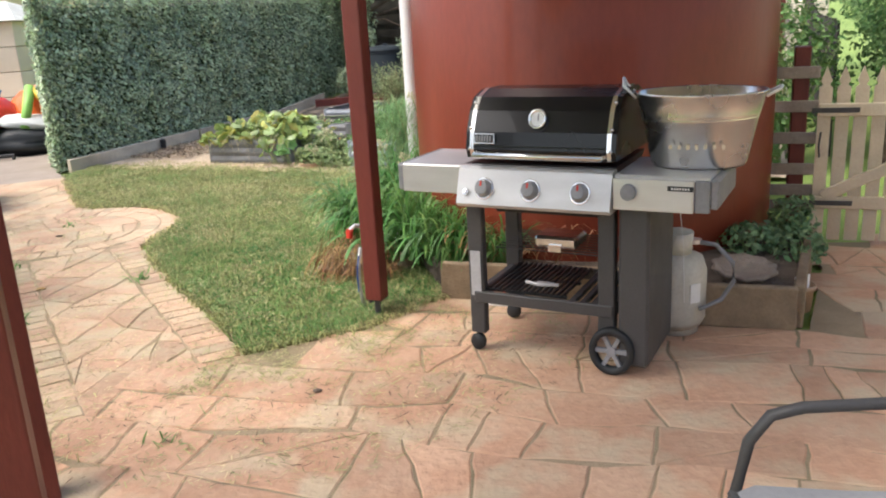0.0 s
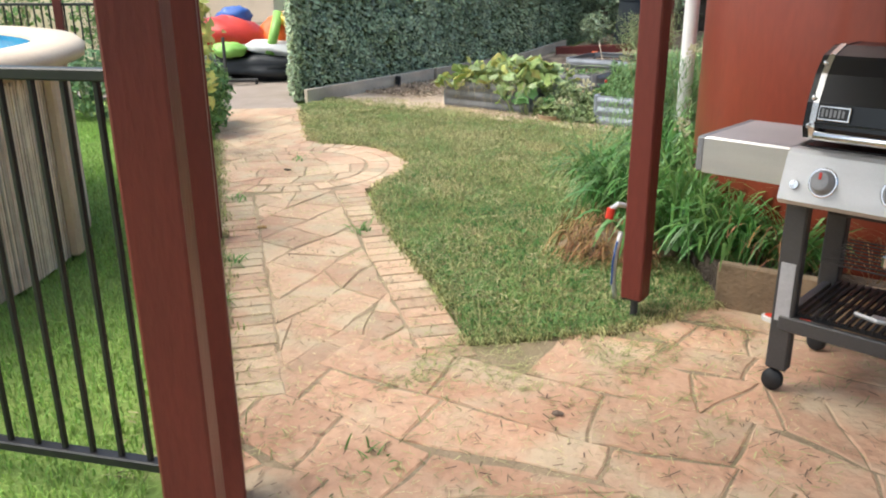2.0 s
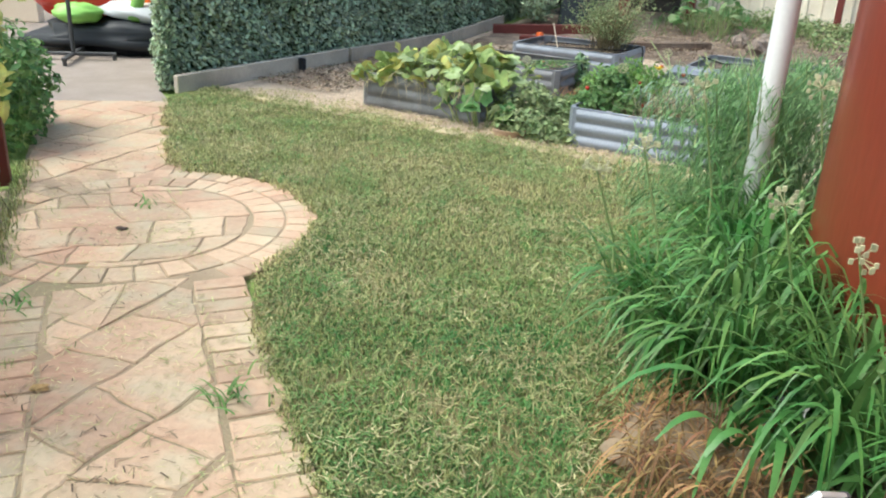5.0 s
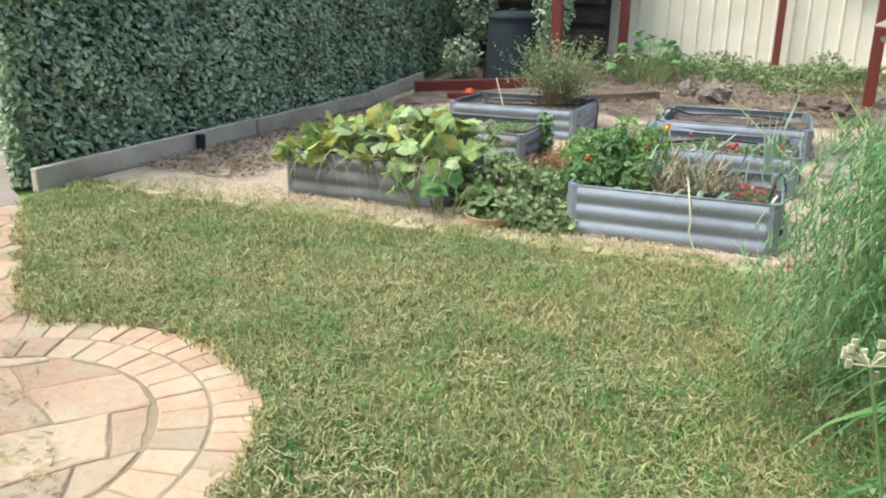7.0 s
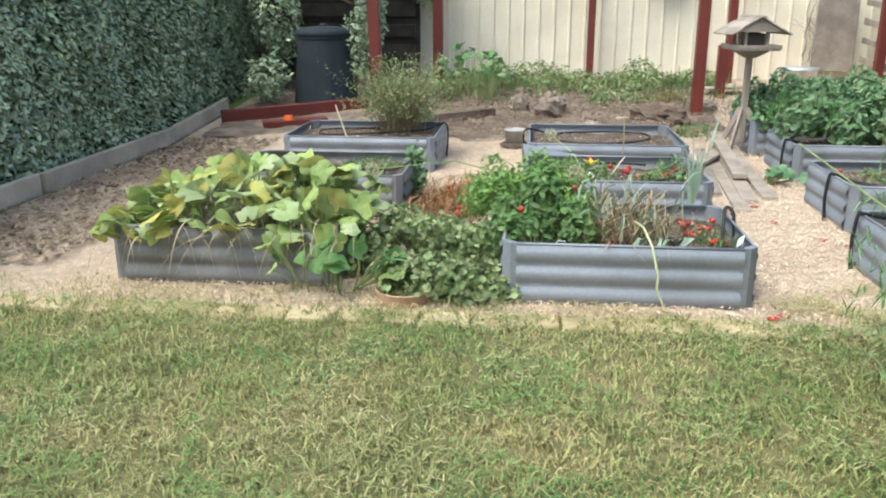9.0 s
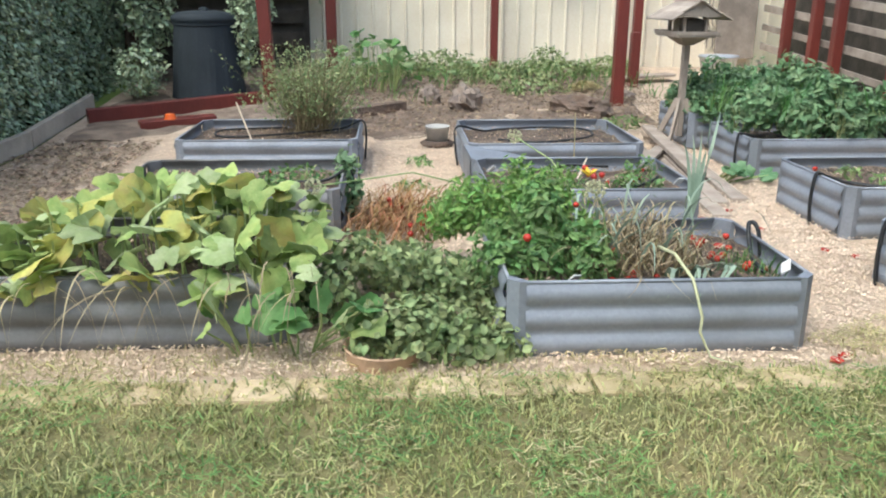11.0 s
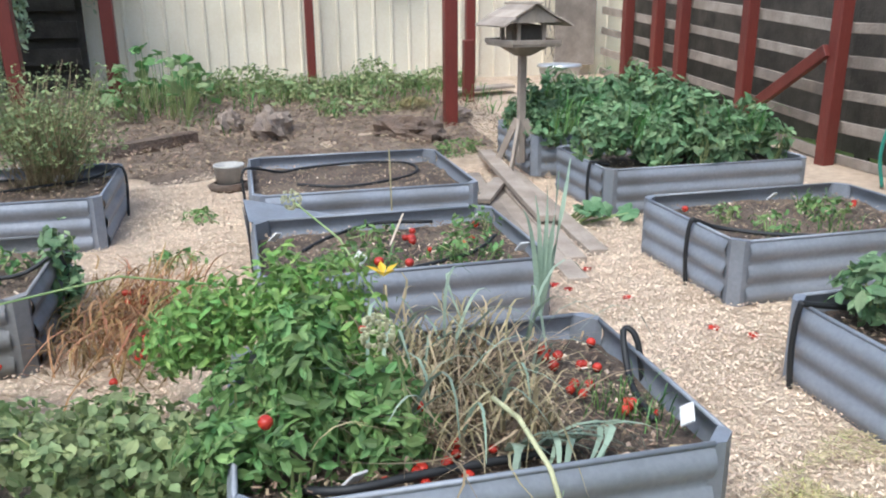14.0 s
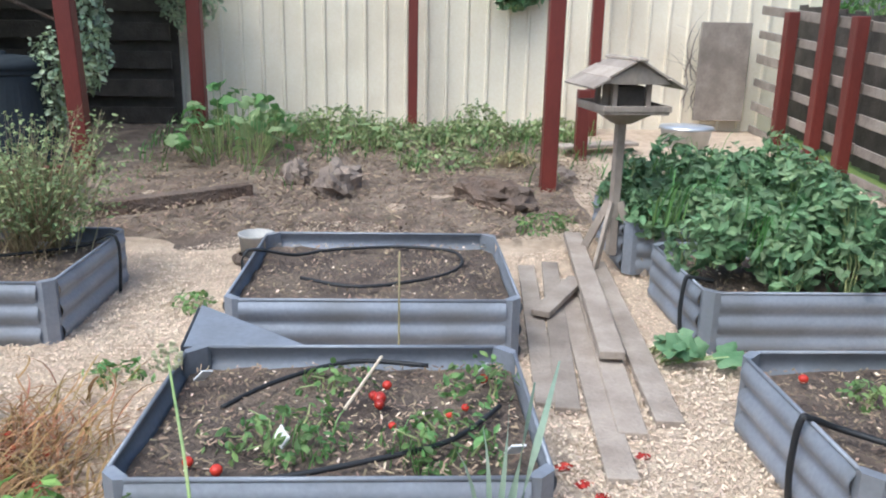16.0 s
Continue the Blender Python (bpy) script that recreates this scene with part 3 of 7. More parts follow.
# ---- hedge, boards ----
def hedge():
    t = thing("hedge", "tall dense clipped green hedge with straight sides", "hedge", kind="")
    u0, u1, v0, v1, h = -8.35, -7.42, 7.18, 15.3, 1.95
    # Added solid filler, coloured as the shaded depth behind the leaves.
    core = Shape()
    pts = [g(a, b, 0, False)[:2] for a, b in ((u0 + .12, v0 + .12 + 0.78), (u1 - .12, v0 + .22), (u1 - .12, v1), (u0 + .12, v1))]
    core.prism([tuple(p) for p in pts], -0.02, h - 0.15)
    part("core", core, HEDGE_SHADE_CORE, t)
    P, O = [], []

    def face(n, fu, fv, fz, o):
        a, b = RNG.uniform(0, 1, n), RNG.uniform(0, 1, n)
        uu, vv, zz = fu(a, b), fv(a, b), fz(a, b)
        d = RNG.uniform(-0.07, 0.05, n)
        bulge = np.array([(0.09 + 0.08 * (o[2] > 0)) * noise.noise(Vector((x * 1.1, y * 1.1, z * 1.1))) + 0.06 * noise.noise(Vector((x * 3.5, y * 3.5, z * 3.5))) for x, y, z in zip(uu, vv, zz)])
        d = d + bulge
        ow = GU * o[0] + GV * o[1] + Vector((0, 0, o[2]))
        x = GU.x * uu + GV.x * vv + ow.x * d
        y = GU.y * uu + GV.y * vv + ow.y * d
        P.append(np.stack([x, y, zz + ow.z * d], 1))
        O.append(np.tile(np.array(ow) + np.array([0, 0, 0.8]), (n, 1)))
    face(46000, lambda a, b: u1 + 0 * a, lambda a, b: v0 + (v1 - v0) * a, lambda a, b: h * b, (1, 0, 0))
    face(9000, lambda a, b: u0 + (u1 - u0) * a, lambda a, b: v0 + 0.85 * (u1 - u0) * (1 - a), lambda a, b: h * b, (-0.62, -0.78, 0))
    face(12000, lambda a, b: u0 + (u1 - u0) * a, lambda a, b: v0 + 0.85 * (u1 - u0) * (1 - a) + (v1 - v0 - 0.8) * b, lambda a, b: h + 0 * a, (0, 0, 1))
    part("leaves", leaf_cloud("leaves", np.concatenate(P), np.concatenate(O), 0.027, 0.6, 0.5, True), LEAF_HEDGE, t)


hedge()


def long_board(name, a, b, w, h, mat, label, category, z=0.0, bev=0.006, group="", tilt=0.0):
    a, b = Vector(a), Vector(b)
    d = b - a
    s = Shape().box((0, 0, 0), (d.length, w, h), bevel=bev)
    m = Matrix.Translation((a + b) / 2 + Vector((0, 0, z + h / 2))) @ d.to_track_quat("X", "Z").to_matrix().to_4x4() @ Matrix.Rotation(tilt, 4, "X")
    return solo(name, s, mat, label, category, group, m=m)


for v0, v1 in ((7.18, 9.55), (9.58, 11.7), (11.73, 13.15)):
    long_board("edging_sleeper", g(-7.27, v0, 0), g(-7.29 + 0.03 * (v0 > 9.5), v1, 0), 0.05, 0.15, PALE_BOARD, "pale weathered timber sleeper along the foot of the hedge", "sleeper", group="hedge sleepers", z=-0.005)
solo("peg", Shape().box((0, 0, 0), (0.06, 0.05, 0.15), bevel=0.005), BLACK_PLASTIC, "short black peg at the sleeper joint", "peg", m=gm(-7.21, 8.72, 0.06))

# ---- back fence ----
def back_fence():
    t = thing("back_fence", "cream ribbed steel fence with red-brown posts in front", "fence", kind="structure")
    n = 0
    u0, u1, vv = -6.6, 0.9, 15.62
    prof, x = [], u0
    while x < u1:
        for dx, d in ((0, 0), (0.14, 0), (0.152, -0.022), (0.172, -0.022), (0.184, 0)):
            prof.append((x + dx, vv + d))
        x += 0.2
    s = Shape()
    vs = [tuple(g(a, b, z, False)) for a, b in prof for z in (0.15, 2.15)]
    vs += [tuple(g(a, b + 0.012, z, False)) for a, b in prof for z in (0.15, 2.15)]
    k = len(prof)
    s.add(vs, [(2 * i, 2 * i + 2, 2 * i + 3, 2 * i + 1) for i in range(k - 1)] + [(2 * k + 2 * i, 2 * k + 2 * i + 1, 2 * k + 2 * i + 3, 2 * k + 2 * i + 2) for i in range(k - 1)])
    part("sheet", s, CREAM_SHEET, t)
    part("top_rail", Shape().box((0, 0, 0), (u1 - u0, 0.06, 0.05), bevel=0.004), CREAM_SHEET, t, m=gm((u0 + u1) / 2, vv, 2.16 - 0.3))


back_fence()


def red_post(u, v, h, w=0.10, tilt=0.0, name="fence_post", label="red-brown painted square timber post standing in the garden", group="red posts"):
    m = gm(u, v, -0.03) @ Matrix.Rotation(tilt, 4, "Y")
    return solo(name, Shape().box((0, 0, h / 2), (w, w, h), bevel=0.006), RED_WOOD, label, "post", group, m=m)


red_post(-3.17, 15.33, 2.6, 0.09)
red_post(-2.19, 13.2, 2.8, 0.11)
red_post(-5.62, 13.5, 2.8, 0.12, radians(-2))
red_post(-5.1, 14.9, 2.2, 0.12)
red_post(-1.45, 15.2, 2.5, 0.10)
red_post(-1.75, 14.2, 0.62, 0.10, label="short red-brown timber stump post")

# ---- raised beds ----
BED_H = 0.275


def soil_mesh(w, d, z, seed):
    n, k = 22, 18
    v = []
    for j in range(k):
        for i in range(n):
            x, y = -w / 2 + w * i / (n - 1), -d / 2 + d * j / (k - 1)
            v.append((x, y, z + 0.022 * noise.noise(Vector((x * 4, y * 4, seed))) + 0.012 * noise.noise(Vector((x * 15, y * 15, seed)))))
    return quick_mesh("soil", v, [(j * n + i, j * n + i + 1, (j + 1) * n + i + 1, (j + 1) * n + i) for j in range(k - 1) for i in range(n - 1)], True)


def panel(length, h=BED_H):
    """A corrugated sheet with three waves, rolled at the top, along x."""
    rows = 25
    prof = []
    for i in range(rows):
        z = h * i / (rows - 1)
        prof.append((-0.019 * (0.5 - 0.5 * math.cos(2 * math.pi * 3 * z / h)) ** 0.65, z))
    vs = [(x, y, z) for y, z in prof for x in (-length / 2, length / 2)] + [(x, y + 0.004, z) for y, z in prof for x in (-length / 2, length / 2)]
    fs = [(2 * i, 2 * i + 1, 2 * i + 3, 2 * i + 2) for i in range(rows - 1)]
    k = 2 * rows
    fs += [(k + 2 * i, k + 2 * i + 2, k + 2 * i + 3, k + 2 * i + 1) for i in range(rows - 1)]
    s = Shape().add(vs, fs)
    s.tube([(-length / 2, 0, h), (length / 2, 0, h)], 0.007, 6)
    return s.mesh("side_panel", True)


BED_COUNT = [0]


def raised_bed(u0, u1, v0, v1, label, mat=None, soil=0.205, h=BED_H):
    mat = mat or ZINC
    BED_COUNT[0] += 1
    w, d, c = u1 - u0, v1 - v0, 0.055
    t = thing("raised_bed", label, "raised bed", gm((u0 + u1) / 2, (v0 + v1) / 2, 0), "raised beds")
    for length, y, turn in ((w - 2 * c, -d / 2, 0), (w - 2 * c, d / 2, math.pi), (d - 2 * c, -w / 2, -math.pi / 2), (d - 2 * c, w / 2, math.pi / 2)):
        m = Matrix.Translation((0, y, 0)) if abs(turn) in (0, math.pi) else Matrix.Translation((y, 0, 0))
        part("side_panel", panel(length, h), mat, t, m=m @ Matrix.Rotation(turn, 4, "Z"))
    for sx in (-1, 1):
        for sy in (-1, 1):
            x, y = sx * w / 2, sy * d / 2
            poly = [(x - sx * (c + 0.012), y + sy * 0.004), (x - sx * c * 0.55, y + sy * 0.006), (x + sx * 0.006, y - sy * c * 0.55), (x + sx * 0.004, y - sy * (c + 0.012)), (x - sx * 0.012, y - sy * (c + 0.005)), (x - sx * (c + 0.005), y - sy * 0.012)]
            if sx * sy < 0:
                poly = poly[::-1]
            part("corner_post", Shape().prism(poly, 0.0, h + 0.004), mat, t)
    part("soil", soil_mesh(w - 0.02, d - 0.02, soil, BED_COUNT[0] * 3.1), SOIL, t, "dark crumbly soil")
    return t


BEDS = {
    "A": (-5.86, -4.80, 7.84, 8.60), "C": (-4.02, -2.96, 7.72, 8.49), "K": (-2.30, -1.2, 7.68, 8.46),
    "B": (-5.80, -4.68, 9.08, 9.86), "D": (-3.93, -2.87, 9.05, 9.86), "G": (-2.11, -1.0, 9.03, 9.82),
    "J": (-5.83, -4.65, 10.52, 11.42), "E": (-3.92, -2.78, 10.33, 11.36), "H": (-2.0, -0.72, 10.44, 11.22), "L": (-2.05, -0.8, 11.5, 12.3),
}
LABELS = {
    "A": "old weathered corrugated steel raised bed overgrown with pumpkin leaves", "C": "grey corrugated steel raised bed with dying onions and fallen tomatoes",
    "K": "grey corrugated steel raised bed with broad-leaved vegetables", "B": "weathered corrugated steel raised bed with weedy bare soil",
    "D": "grey corrugated steel raised bed with weeds and fallen tomatoes", "G": "grey corrugated steel raised bed with mostly bare soil",
    "J": "grey corrugated steel raised bed with soil and a coiled drip hose", "E": "grey corrugated steel raised bed with bare soil and a hose loop",
    "H": "grey corrugated steel raised bed full of leafy potato plants", "L": "grey corrugated steel raised bed with leafy greens by the fence",
}
for key, (a, b, c, d) in BEDS.items():
    raised_bed(a, b, c, d, LABELS[key], ZINC_OLD if key in "AB" else ZINC)

# ---- rain tank, pipe ----
tank = thing("rain_tank", "large round rust-red smooth rainwater tank", "water tank", pose(1.0, 5.6, 0))
part("wall", Shape().lathe([(1.14, 0.0), (1.14, 2.05), (1.12, 2.10)], 96), TANK_RED, tank, smooth=True)
part("lid", Shape().lathe([(1.16, 2.08), (1.16, 2.12), (0.3, 2.34), (0.02, 2.36)], 96), TANK_RED, tank, smooth=True)
pipe = thing("downpipe", "white plastic downpipe standing beside the red tank", "pipe", pose(-0.20, 6.40, 0))
part("tube", Shape().tube([(0, 0, 0), (0, 0, 2.6)], 0.045, 20, caps=False), WHITE_PLASTIC, pipe, smooth=True)
part("collar", Shape().lathe([(0.0455, 1.9), (0.050, 1.905), (0.050, 1.96), (0.0455, 1.965)], 20), WHITE_PLASTIC, pipe, smooth=True)

# ---- gas barbecue ----
def barbecue():
    t = thing("gas_barbecue", "black and stainless-steel three-burner gas barbecue with closed lid", "barbecue", pose(0.144, 3.651, 0, 0, 0, -27.7) @ Matrix.Diagonal((0.96, 0.96, 1.044, 1)))
    for x, y, z0 in ((0.0, 0.02, 0.085), (0.62, 0.02, 0.15), (0.0, 0.46, 0.085), (0.62, 0.46, 0.15)):
        part("leg", Shape().box((x, y, (z0 + 0.70) / 2), (0.075, 0.05, 0.70 - z0), bevel=0.006), GREY_METAL, t)
    part("caution_label", Shape().box((0.0, -0.0065, 0.36), (0.05, 0.002, 0.20)), LABEL_GREY, t, "pale printed warning label")
    sh = part("bottom_shelf", Shape().box((0.32, 0.0, 0.255), (0.66, 0.025, 0.05), bevel=0.004).box((0.32, 0.48, 0.255), (0.66, 0.025, 0.05), bevel=0.004).box((0.0, 0.24, 0.255), (0.03, 0.48, 0.05)).box((0.64, 0.24, 0.255), (0.03, 0.48, 0.05)), GREY_METAL, t)
    for i in range(4):
        part("slat", Shape().box((0.45 + i * 0.052, 0.24, 0.262), (0.03, 0.46, 0.02), bevel=0.003), GREY_METAL, sh)
    gr = Shape()
    for i in range(15):
        gr.box((0.05 + i * 0.026, 0.23, 0.292), (0.010, 0.42, 0.012))
    for y in (0.03, 0.23, 0.43):
        gr.box((0.23, y, 0.284), (0.40, 0.014, 0.012))
    part("cast_grate", gr, BLACK_METAL, t, "spare black cast-iron cooking grate")
    part("scraper", Shape().tube([(0.2, 0.12, 0.304), (0.28, 0.09, 0.306), (0.36, 0.12, 0.304)], 0.008, 6).box((0.29, 0.12, 0.304), (0.08, 0.05, 0.006), bevel=0.002), STEEL, t, "small steel grill scraper")
    part("side_cabinet", Shape().box((0.745, 0.20, 0.375), (0.13, 0.46, 0.67), bevel=0.012), GREY_METAL, t)
    # firebox and control panel
    part("firebox", Shape().add([(0.0, 0.0, 0.84), (0.66, 0.0, 0.84), (0.66, 0.48, 0.84), (0.0, 0.48, 0.84), (0.08, 0.08, 0.62), (0.58, 0.08, 0.62), (0.58, 0.42, 0.62), (0.08, 0.42, 0.62)],
                               [(0, 1, 2, 3), (7, 6, 5, 4), (0, 4, 5, 1), (1, 5, 6, 2), (2, 6, 7, 3), (3, 7, 4, 0)]), BLACK_METAL, t)
    part("grease_tray", Shape().box((0.36, 0.16, 0.50), (0.2, 0.16, 0.05), bevel=0.012).box((0.36, 0.075, 0.478), (0.06, 0.012, 0.03)), CHROME, t, "foil grease tray")
    rod = Shape().tube([(0.06, 0, 0.455), (0.6, 0, 0.455)], 0.003, 5).mesh("rack_rod")
    for i in range(9):
        part("rack_rod", rod, GREY_METAL, t, m=Matrix.Translation((0, 0.1 + i * 0.04, 0)))
    cp = Shape()
    prof = [(-0.10, 0.675), (-0.115, 0.69), (-0.065, 0.825), (-0.05, 0.835), (0.0, 0.835), (0.0, 0.675)]
    vs = [(x, y, z) for x in (-0.03, 0.665) for y, z in prof]
    cp.add(vs, [tuple(range(6)), tuple(range(6, 12))[::-1]] + [(i, i + 6, (i + 1) % 6 + 6, (i + 1) % 6) for i in range(6)])
    panel_ob = part("control_panel", cp, STEEL, t, "brushed steel control panel")
    tilt = Matrix.Rotation(radians(90 - 20), 4, "X")
    for x in (0.10, 0.315, 0.535):
        m = Matrix.Translation((x, -0.092, 0.752)) @ tilt
        kn = part("knob", Shape().lathe([(0.0, 0.0), (0.040, 0.0), (0.040, 0.004), (0.036, 0.006), (0.034, 0.012), (0.030, 0.036), (0.026, 0.040), (0.0, 0.040)], 24), GREY_PLASTIC, t, "grey burner knob", m=m)
        part("red_mark", Shape().box((0, 0.014, 0.0415), (0.008, 0.02, 0.003)), RED_PLASTIC, kn, "red pointer mark")
        part("bezel", Shape().lathe([(0.039, 0.001), (0.044, 0.001), (0.045, 0.003), (0.042, 0.005), (0.039, 0.005)], 24), CHROME, kn)
    part("igniter", Shape().lathe([(0.0, 0.0), (0.016, 0.0), (0.014, 0.012), (0.0, 0.013)], 16), CHROME, t, m=Matrix.Translation((0.015, -0.098, 0.735)) @ tilt)
    # shelves
    ls = Shape().box((-0.175, 0.15, 0.825), (0.30, 0.42, 0.022), bevel=0.006).box((-0.175, -0.058, 0.775), (0.30, 0.012, 0.115), bevel=0.004)
    left = part("left_shelf", ls, STEEL, t, "stainless-steel side shelf")
    part("end_cap", Shape().box((-0.335, 0.15, 0.778), (0.03, 0.43, 0.115), bevel=0.012), GREY_PLASTIC, left, "grey plastic end cap")
    rs = Shape().box((0.86, 0.15, 0.815), (0.38, 0.42, 0.02), bevel=0.006).box((0.83, -0.075, 0.755), (0.32, 0.014, 0.12), bevel=0.004)
    right = part("right_shelf", rs, STEEL, t, "stainless-steel side burner shelf")
    part("end_cap", Shape().box((1.065, 0.15, 0.765), (0.035, 0.43, 0.11), bevel=0.012).box((1.02, -0.06, 0.755), (0.06, 0.02, 0.12), bevel=0.006), GREY_PLASTIC, right, "grey plastic end cap")
    part("name_plate", Shape().box((0.94, -0.0835, 0.785), (0.10, 0.003, 0.018)), BLACK_PLASTIC, right, "small black name plate with pale bars")
    bars = Shape()
    for i in range(7):
        bars.box((0.908 + i * 0.0105, -0.0855, 0.785), (0.006, 0.002, 0.007))
    part("plate_bars", bars, PAPER, right, "pale bars of lettering")
    part("side_knob", Shape().lathe([(0.0, 0.0), (0.032, 0.0), (0.030, 0.02), (0.0, 0.022)], 20), GREY_PLASTIC, right, m=Matrix.Translation((0.735, -0.082, 0.765)) @ Matrix.Rotation(radians(90), 4, "X"))
    # lid
    prof = [(-0.02, 0.865), (-0.035, 0.90), (-0.02, 0.97), (0.02, 1.05), (0.07, 1.10), (0.16, 1.125), (0.32, 1.125), (0.42, 1.09), (0.47, 1.0), (0.48, 0.865)]
    def lid_piece(x0, x1, grow=0.0):
        s, k = Shape(), len(prof)
        pr = [(y + (y - 0.22) * grow, z + (z - 0.865) * grow) for y, z in prof]
        s.add([(x, y, z) for x in (x0, x1) for y, z in pr], [tuple(range(k)), tuple(range(k, 2 * k))[::-1]] + [(i, i + k, (i + 1) % k + k, (i + 1) % k) for i in range(k)])
        return s
    lid = part("lid", lid_piece(0.03, 0.63), ENAMEL, t, "glossy black enamel lid")
    part("end_trim", lid_piece(0.012, 0.03, 0.012), CHROME, lid, "polished end trim")
    part("end_trim", lid_piece(0.63, 0.648, 0.012), CHROME, lid, "polished end trim")
    part("end_panel", lid_piece(-0.008, 0.012, -0.004), ENAMEL, lid)
    part("end_panel", lid_piece(0.648, 0.668, -0.004), ENAMEL, lid)
    for x in (0.012, 0.648):
        for y, z in ((-0.036, 0.905), (-0.018, 0.985), (0.045, 1.08)):
            part("rivet", Shape().lathe([(0.0, 0.006), (0.005, 0.004), (0.008, 0.0)], 10, (x, y - 0.004, z), Matrix.Rotation(radians(80), 4, "X")), CHROME, lid, smooth=True)
    part("handle", Shape().tube([(0.05, -0.03, 0.885), (0.05, -0.085, 0.885), (0.62, -0.085, 0.885), (0.62, -0.03, 0.885)], 0.013, 10), CHROME, lid, "long polished bar handle", smooth=True)
    part("seam", Shape().box((0.33, -0.016, 0.915), (0.60, 0.052, 0.004)), BLACK_METAL, lid)
    m = Matrix.Translation((0.325, -0.008, 1.02)) @ Matrix.Rotation(radians(68), 4, "X")
    th = part("thermometer", Shape().lathe([(0.0, 0.004), (0.030, 0.004), (0.032, 0.012), (0.038, 0.014), (0.040, 0.008), (0.040, -0.01)], 28), CHROME, lid, "round lid thermometer", smooth=True, m=m)
    part("dial_face", Shape().lathe([(0.0, 0.006), (0.029, 0.006)], 24), PAPER, th, "pale dial face")
    part("needle", Shape().box((0.004, 0.006, 0.0085), (0.004, 0.026, 0.001)), BLACK_PLASTIC, th)
    m = Matrix.Translation((0.085, -0.036, 0.945)) @ Matrix.Rotation(radians(77), 4, "X")
    bd = part("badge", Shape().box((0, 0, 0), (0.095, 0.042, 0.006), bevel=0.003), CHROME, lid, "small rectangular chrome badge", m=m)
    part("badge_field", Shape().box((0, 0, 0.0035), (0.086, 0.033, 0.002)), BLACK_PLASTIC, bd)
    bb = Shape()
    for i in range(6):
        bb.box((-0.034 + i * 0.0125, 0.0, 0.005), (0.007, 0.020 if i % 2 else 0.025, 0.002))
    part("badge_bars", bb, GREY_PLASTIC, bd, "plain chrome bars")
    # wheels
    for y in (-0.035, 0.46):
        w = Matrix.Translation((0.655, y, 0.10)) @ Matrix.Rotation(radians(90), 4, "X")
        tyre = part("wheel", Shape().lathe([(0.072, -0.02), (0.096, -0.02), (0.10, -0.012), (0.10, 0.012), (0.096, 0.02), (0.072, 0.02), (0.072, -0.02)], 36), BLACK_PLASTIC, t, "black plastic cart wheel", smooth=True, m=w)
        hub = Shape().lathe([(0.0, 0.014), (0.022, 0.014), (0.024, 0.0), (0.022, -0.014), (0.0, -0.014)], 18)
        for k in range(6):
            a = k * math.pi / 3
            hub.box((0.047 * math.cos(a), 0.047 * math.sin(a), 0), (0.056, 0.020, 0.018), rz=a, bevel=0.003)
        part("spokes", hub, GREY_PLASTIC, tyre, "grey six-spoke hub")
    for y in (0.02, 0.46):
        ca = part("caster", Shape().lathe([(0.0, -0.016), (0.034, -0.016), (0.038, -0.008), (0.038, 0.008), (0.034, 0.016), (0.0, 0.016)], 20), BLACK_PLASTIC, t, "small black swivel caster", smooth=True, m=Matrix.Translation((-0.012, y, 0.038)) @ Matrix.Rotation(radians(80), 4, "X"))
    return t


barbecue()
tub = thing("metal_tub", "galvanised oval steel tub with side handles standing on the barbecue shelf", "tub", pose(1.05, 3.42, 0.864, 0, 0, -20) @ Matrix.Scale(1.08, 4))
part("bowl", Shape().lathe([(0.0, 0.0), (0.165, 0.0), (0.172, 0.012), (0.204, 0.17), (0.2075, 0.173), (0.2075, 0.178), (0.207, 0.183), (0.211, 0.187), (0.211, 0.192), (0.226, 0.258), (0.234, 0.264), (0.234, 0.272), (0.222, 0.268), (0.19, 0.115), (0.166, 0.016), (0.0, 0.014)], 48, sx=1.0, sy=0.8), TUB_STEEL, tub, smooth=True)
for sgn in (-1, 1):
    part("handle", Shape().tube([(sgn * 0.225, -0.05, 0.25), (sgn * 0.27, -0.04, 0.275 + 0.02 * (sgn < 0)), (sgn * 0.275, 0, 0.28 + 0.04 * (sgn < 0)), (sgn * 0.27, 0.04, 0.275 + 0.02 * (sgn < 0)), (sgn * 0.225, 0.05, 0.25)], 0.006, 8), GALV, tub, "wire handle", smooth=True)
emb = Shape()
for k in range(7):
    emb.box((-0.09 + 0.03 * k, -0.145 - 0.008 * math.cos((k - 3) * 0.5), 0.085), (0.012, 0.002, 0.016))
part("embossing", emb, TUB_STEEL, tub, "embossed plain bars")

gas = thing("gas_bottle", "white steel gas bottle with a grey hose behind the barbecue", "gas bottle", pose(1.08, 3.80, 0) @ Matrix.Scale(0.9, 4))
part("cylinder", Shape().lathe([(0.0, 0.03), (0.13, 0.035), (0.155, 0.08), (0.157, 0.33), (0.135, 0.40), (0.06, 0.43), (0.0, 0.435)], 32), WHITE_PAINT, gas, smooth=True)
part("foot_ring", Shape().lathe([(0.115, 0.0), (0.12, 0.0), (0.12, 0.06), (0.115, 0.06), (0.115, 0.0)], 28), WHITE_PAINT, gas, smooth=True)
part("collar", Shape().lathe([(0.075, 0.42), (0.08, 0.42), (0.085, 0.53), (0.08, 0.53), (0.075, 0.42)], 24), WHITE_PAINT, gas, smooth=True)
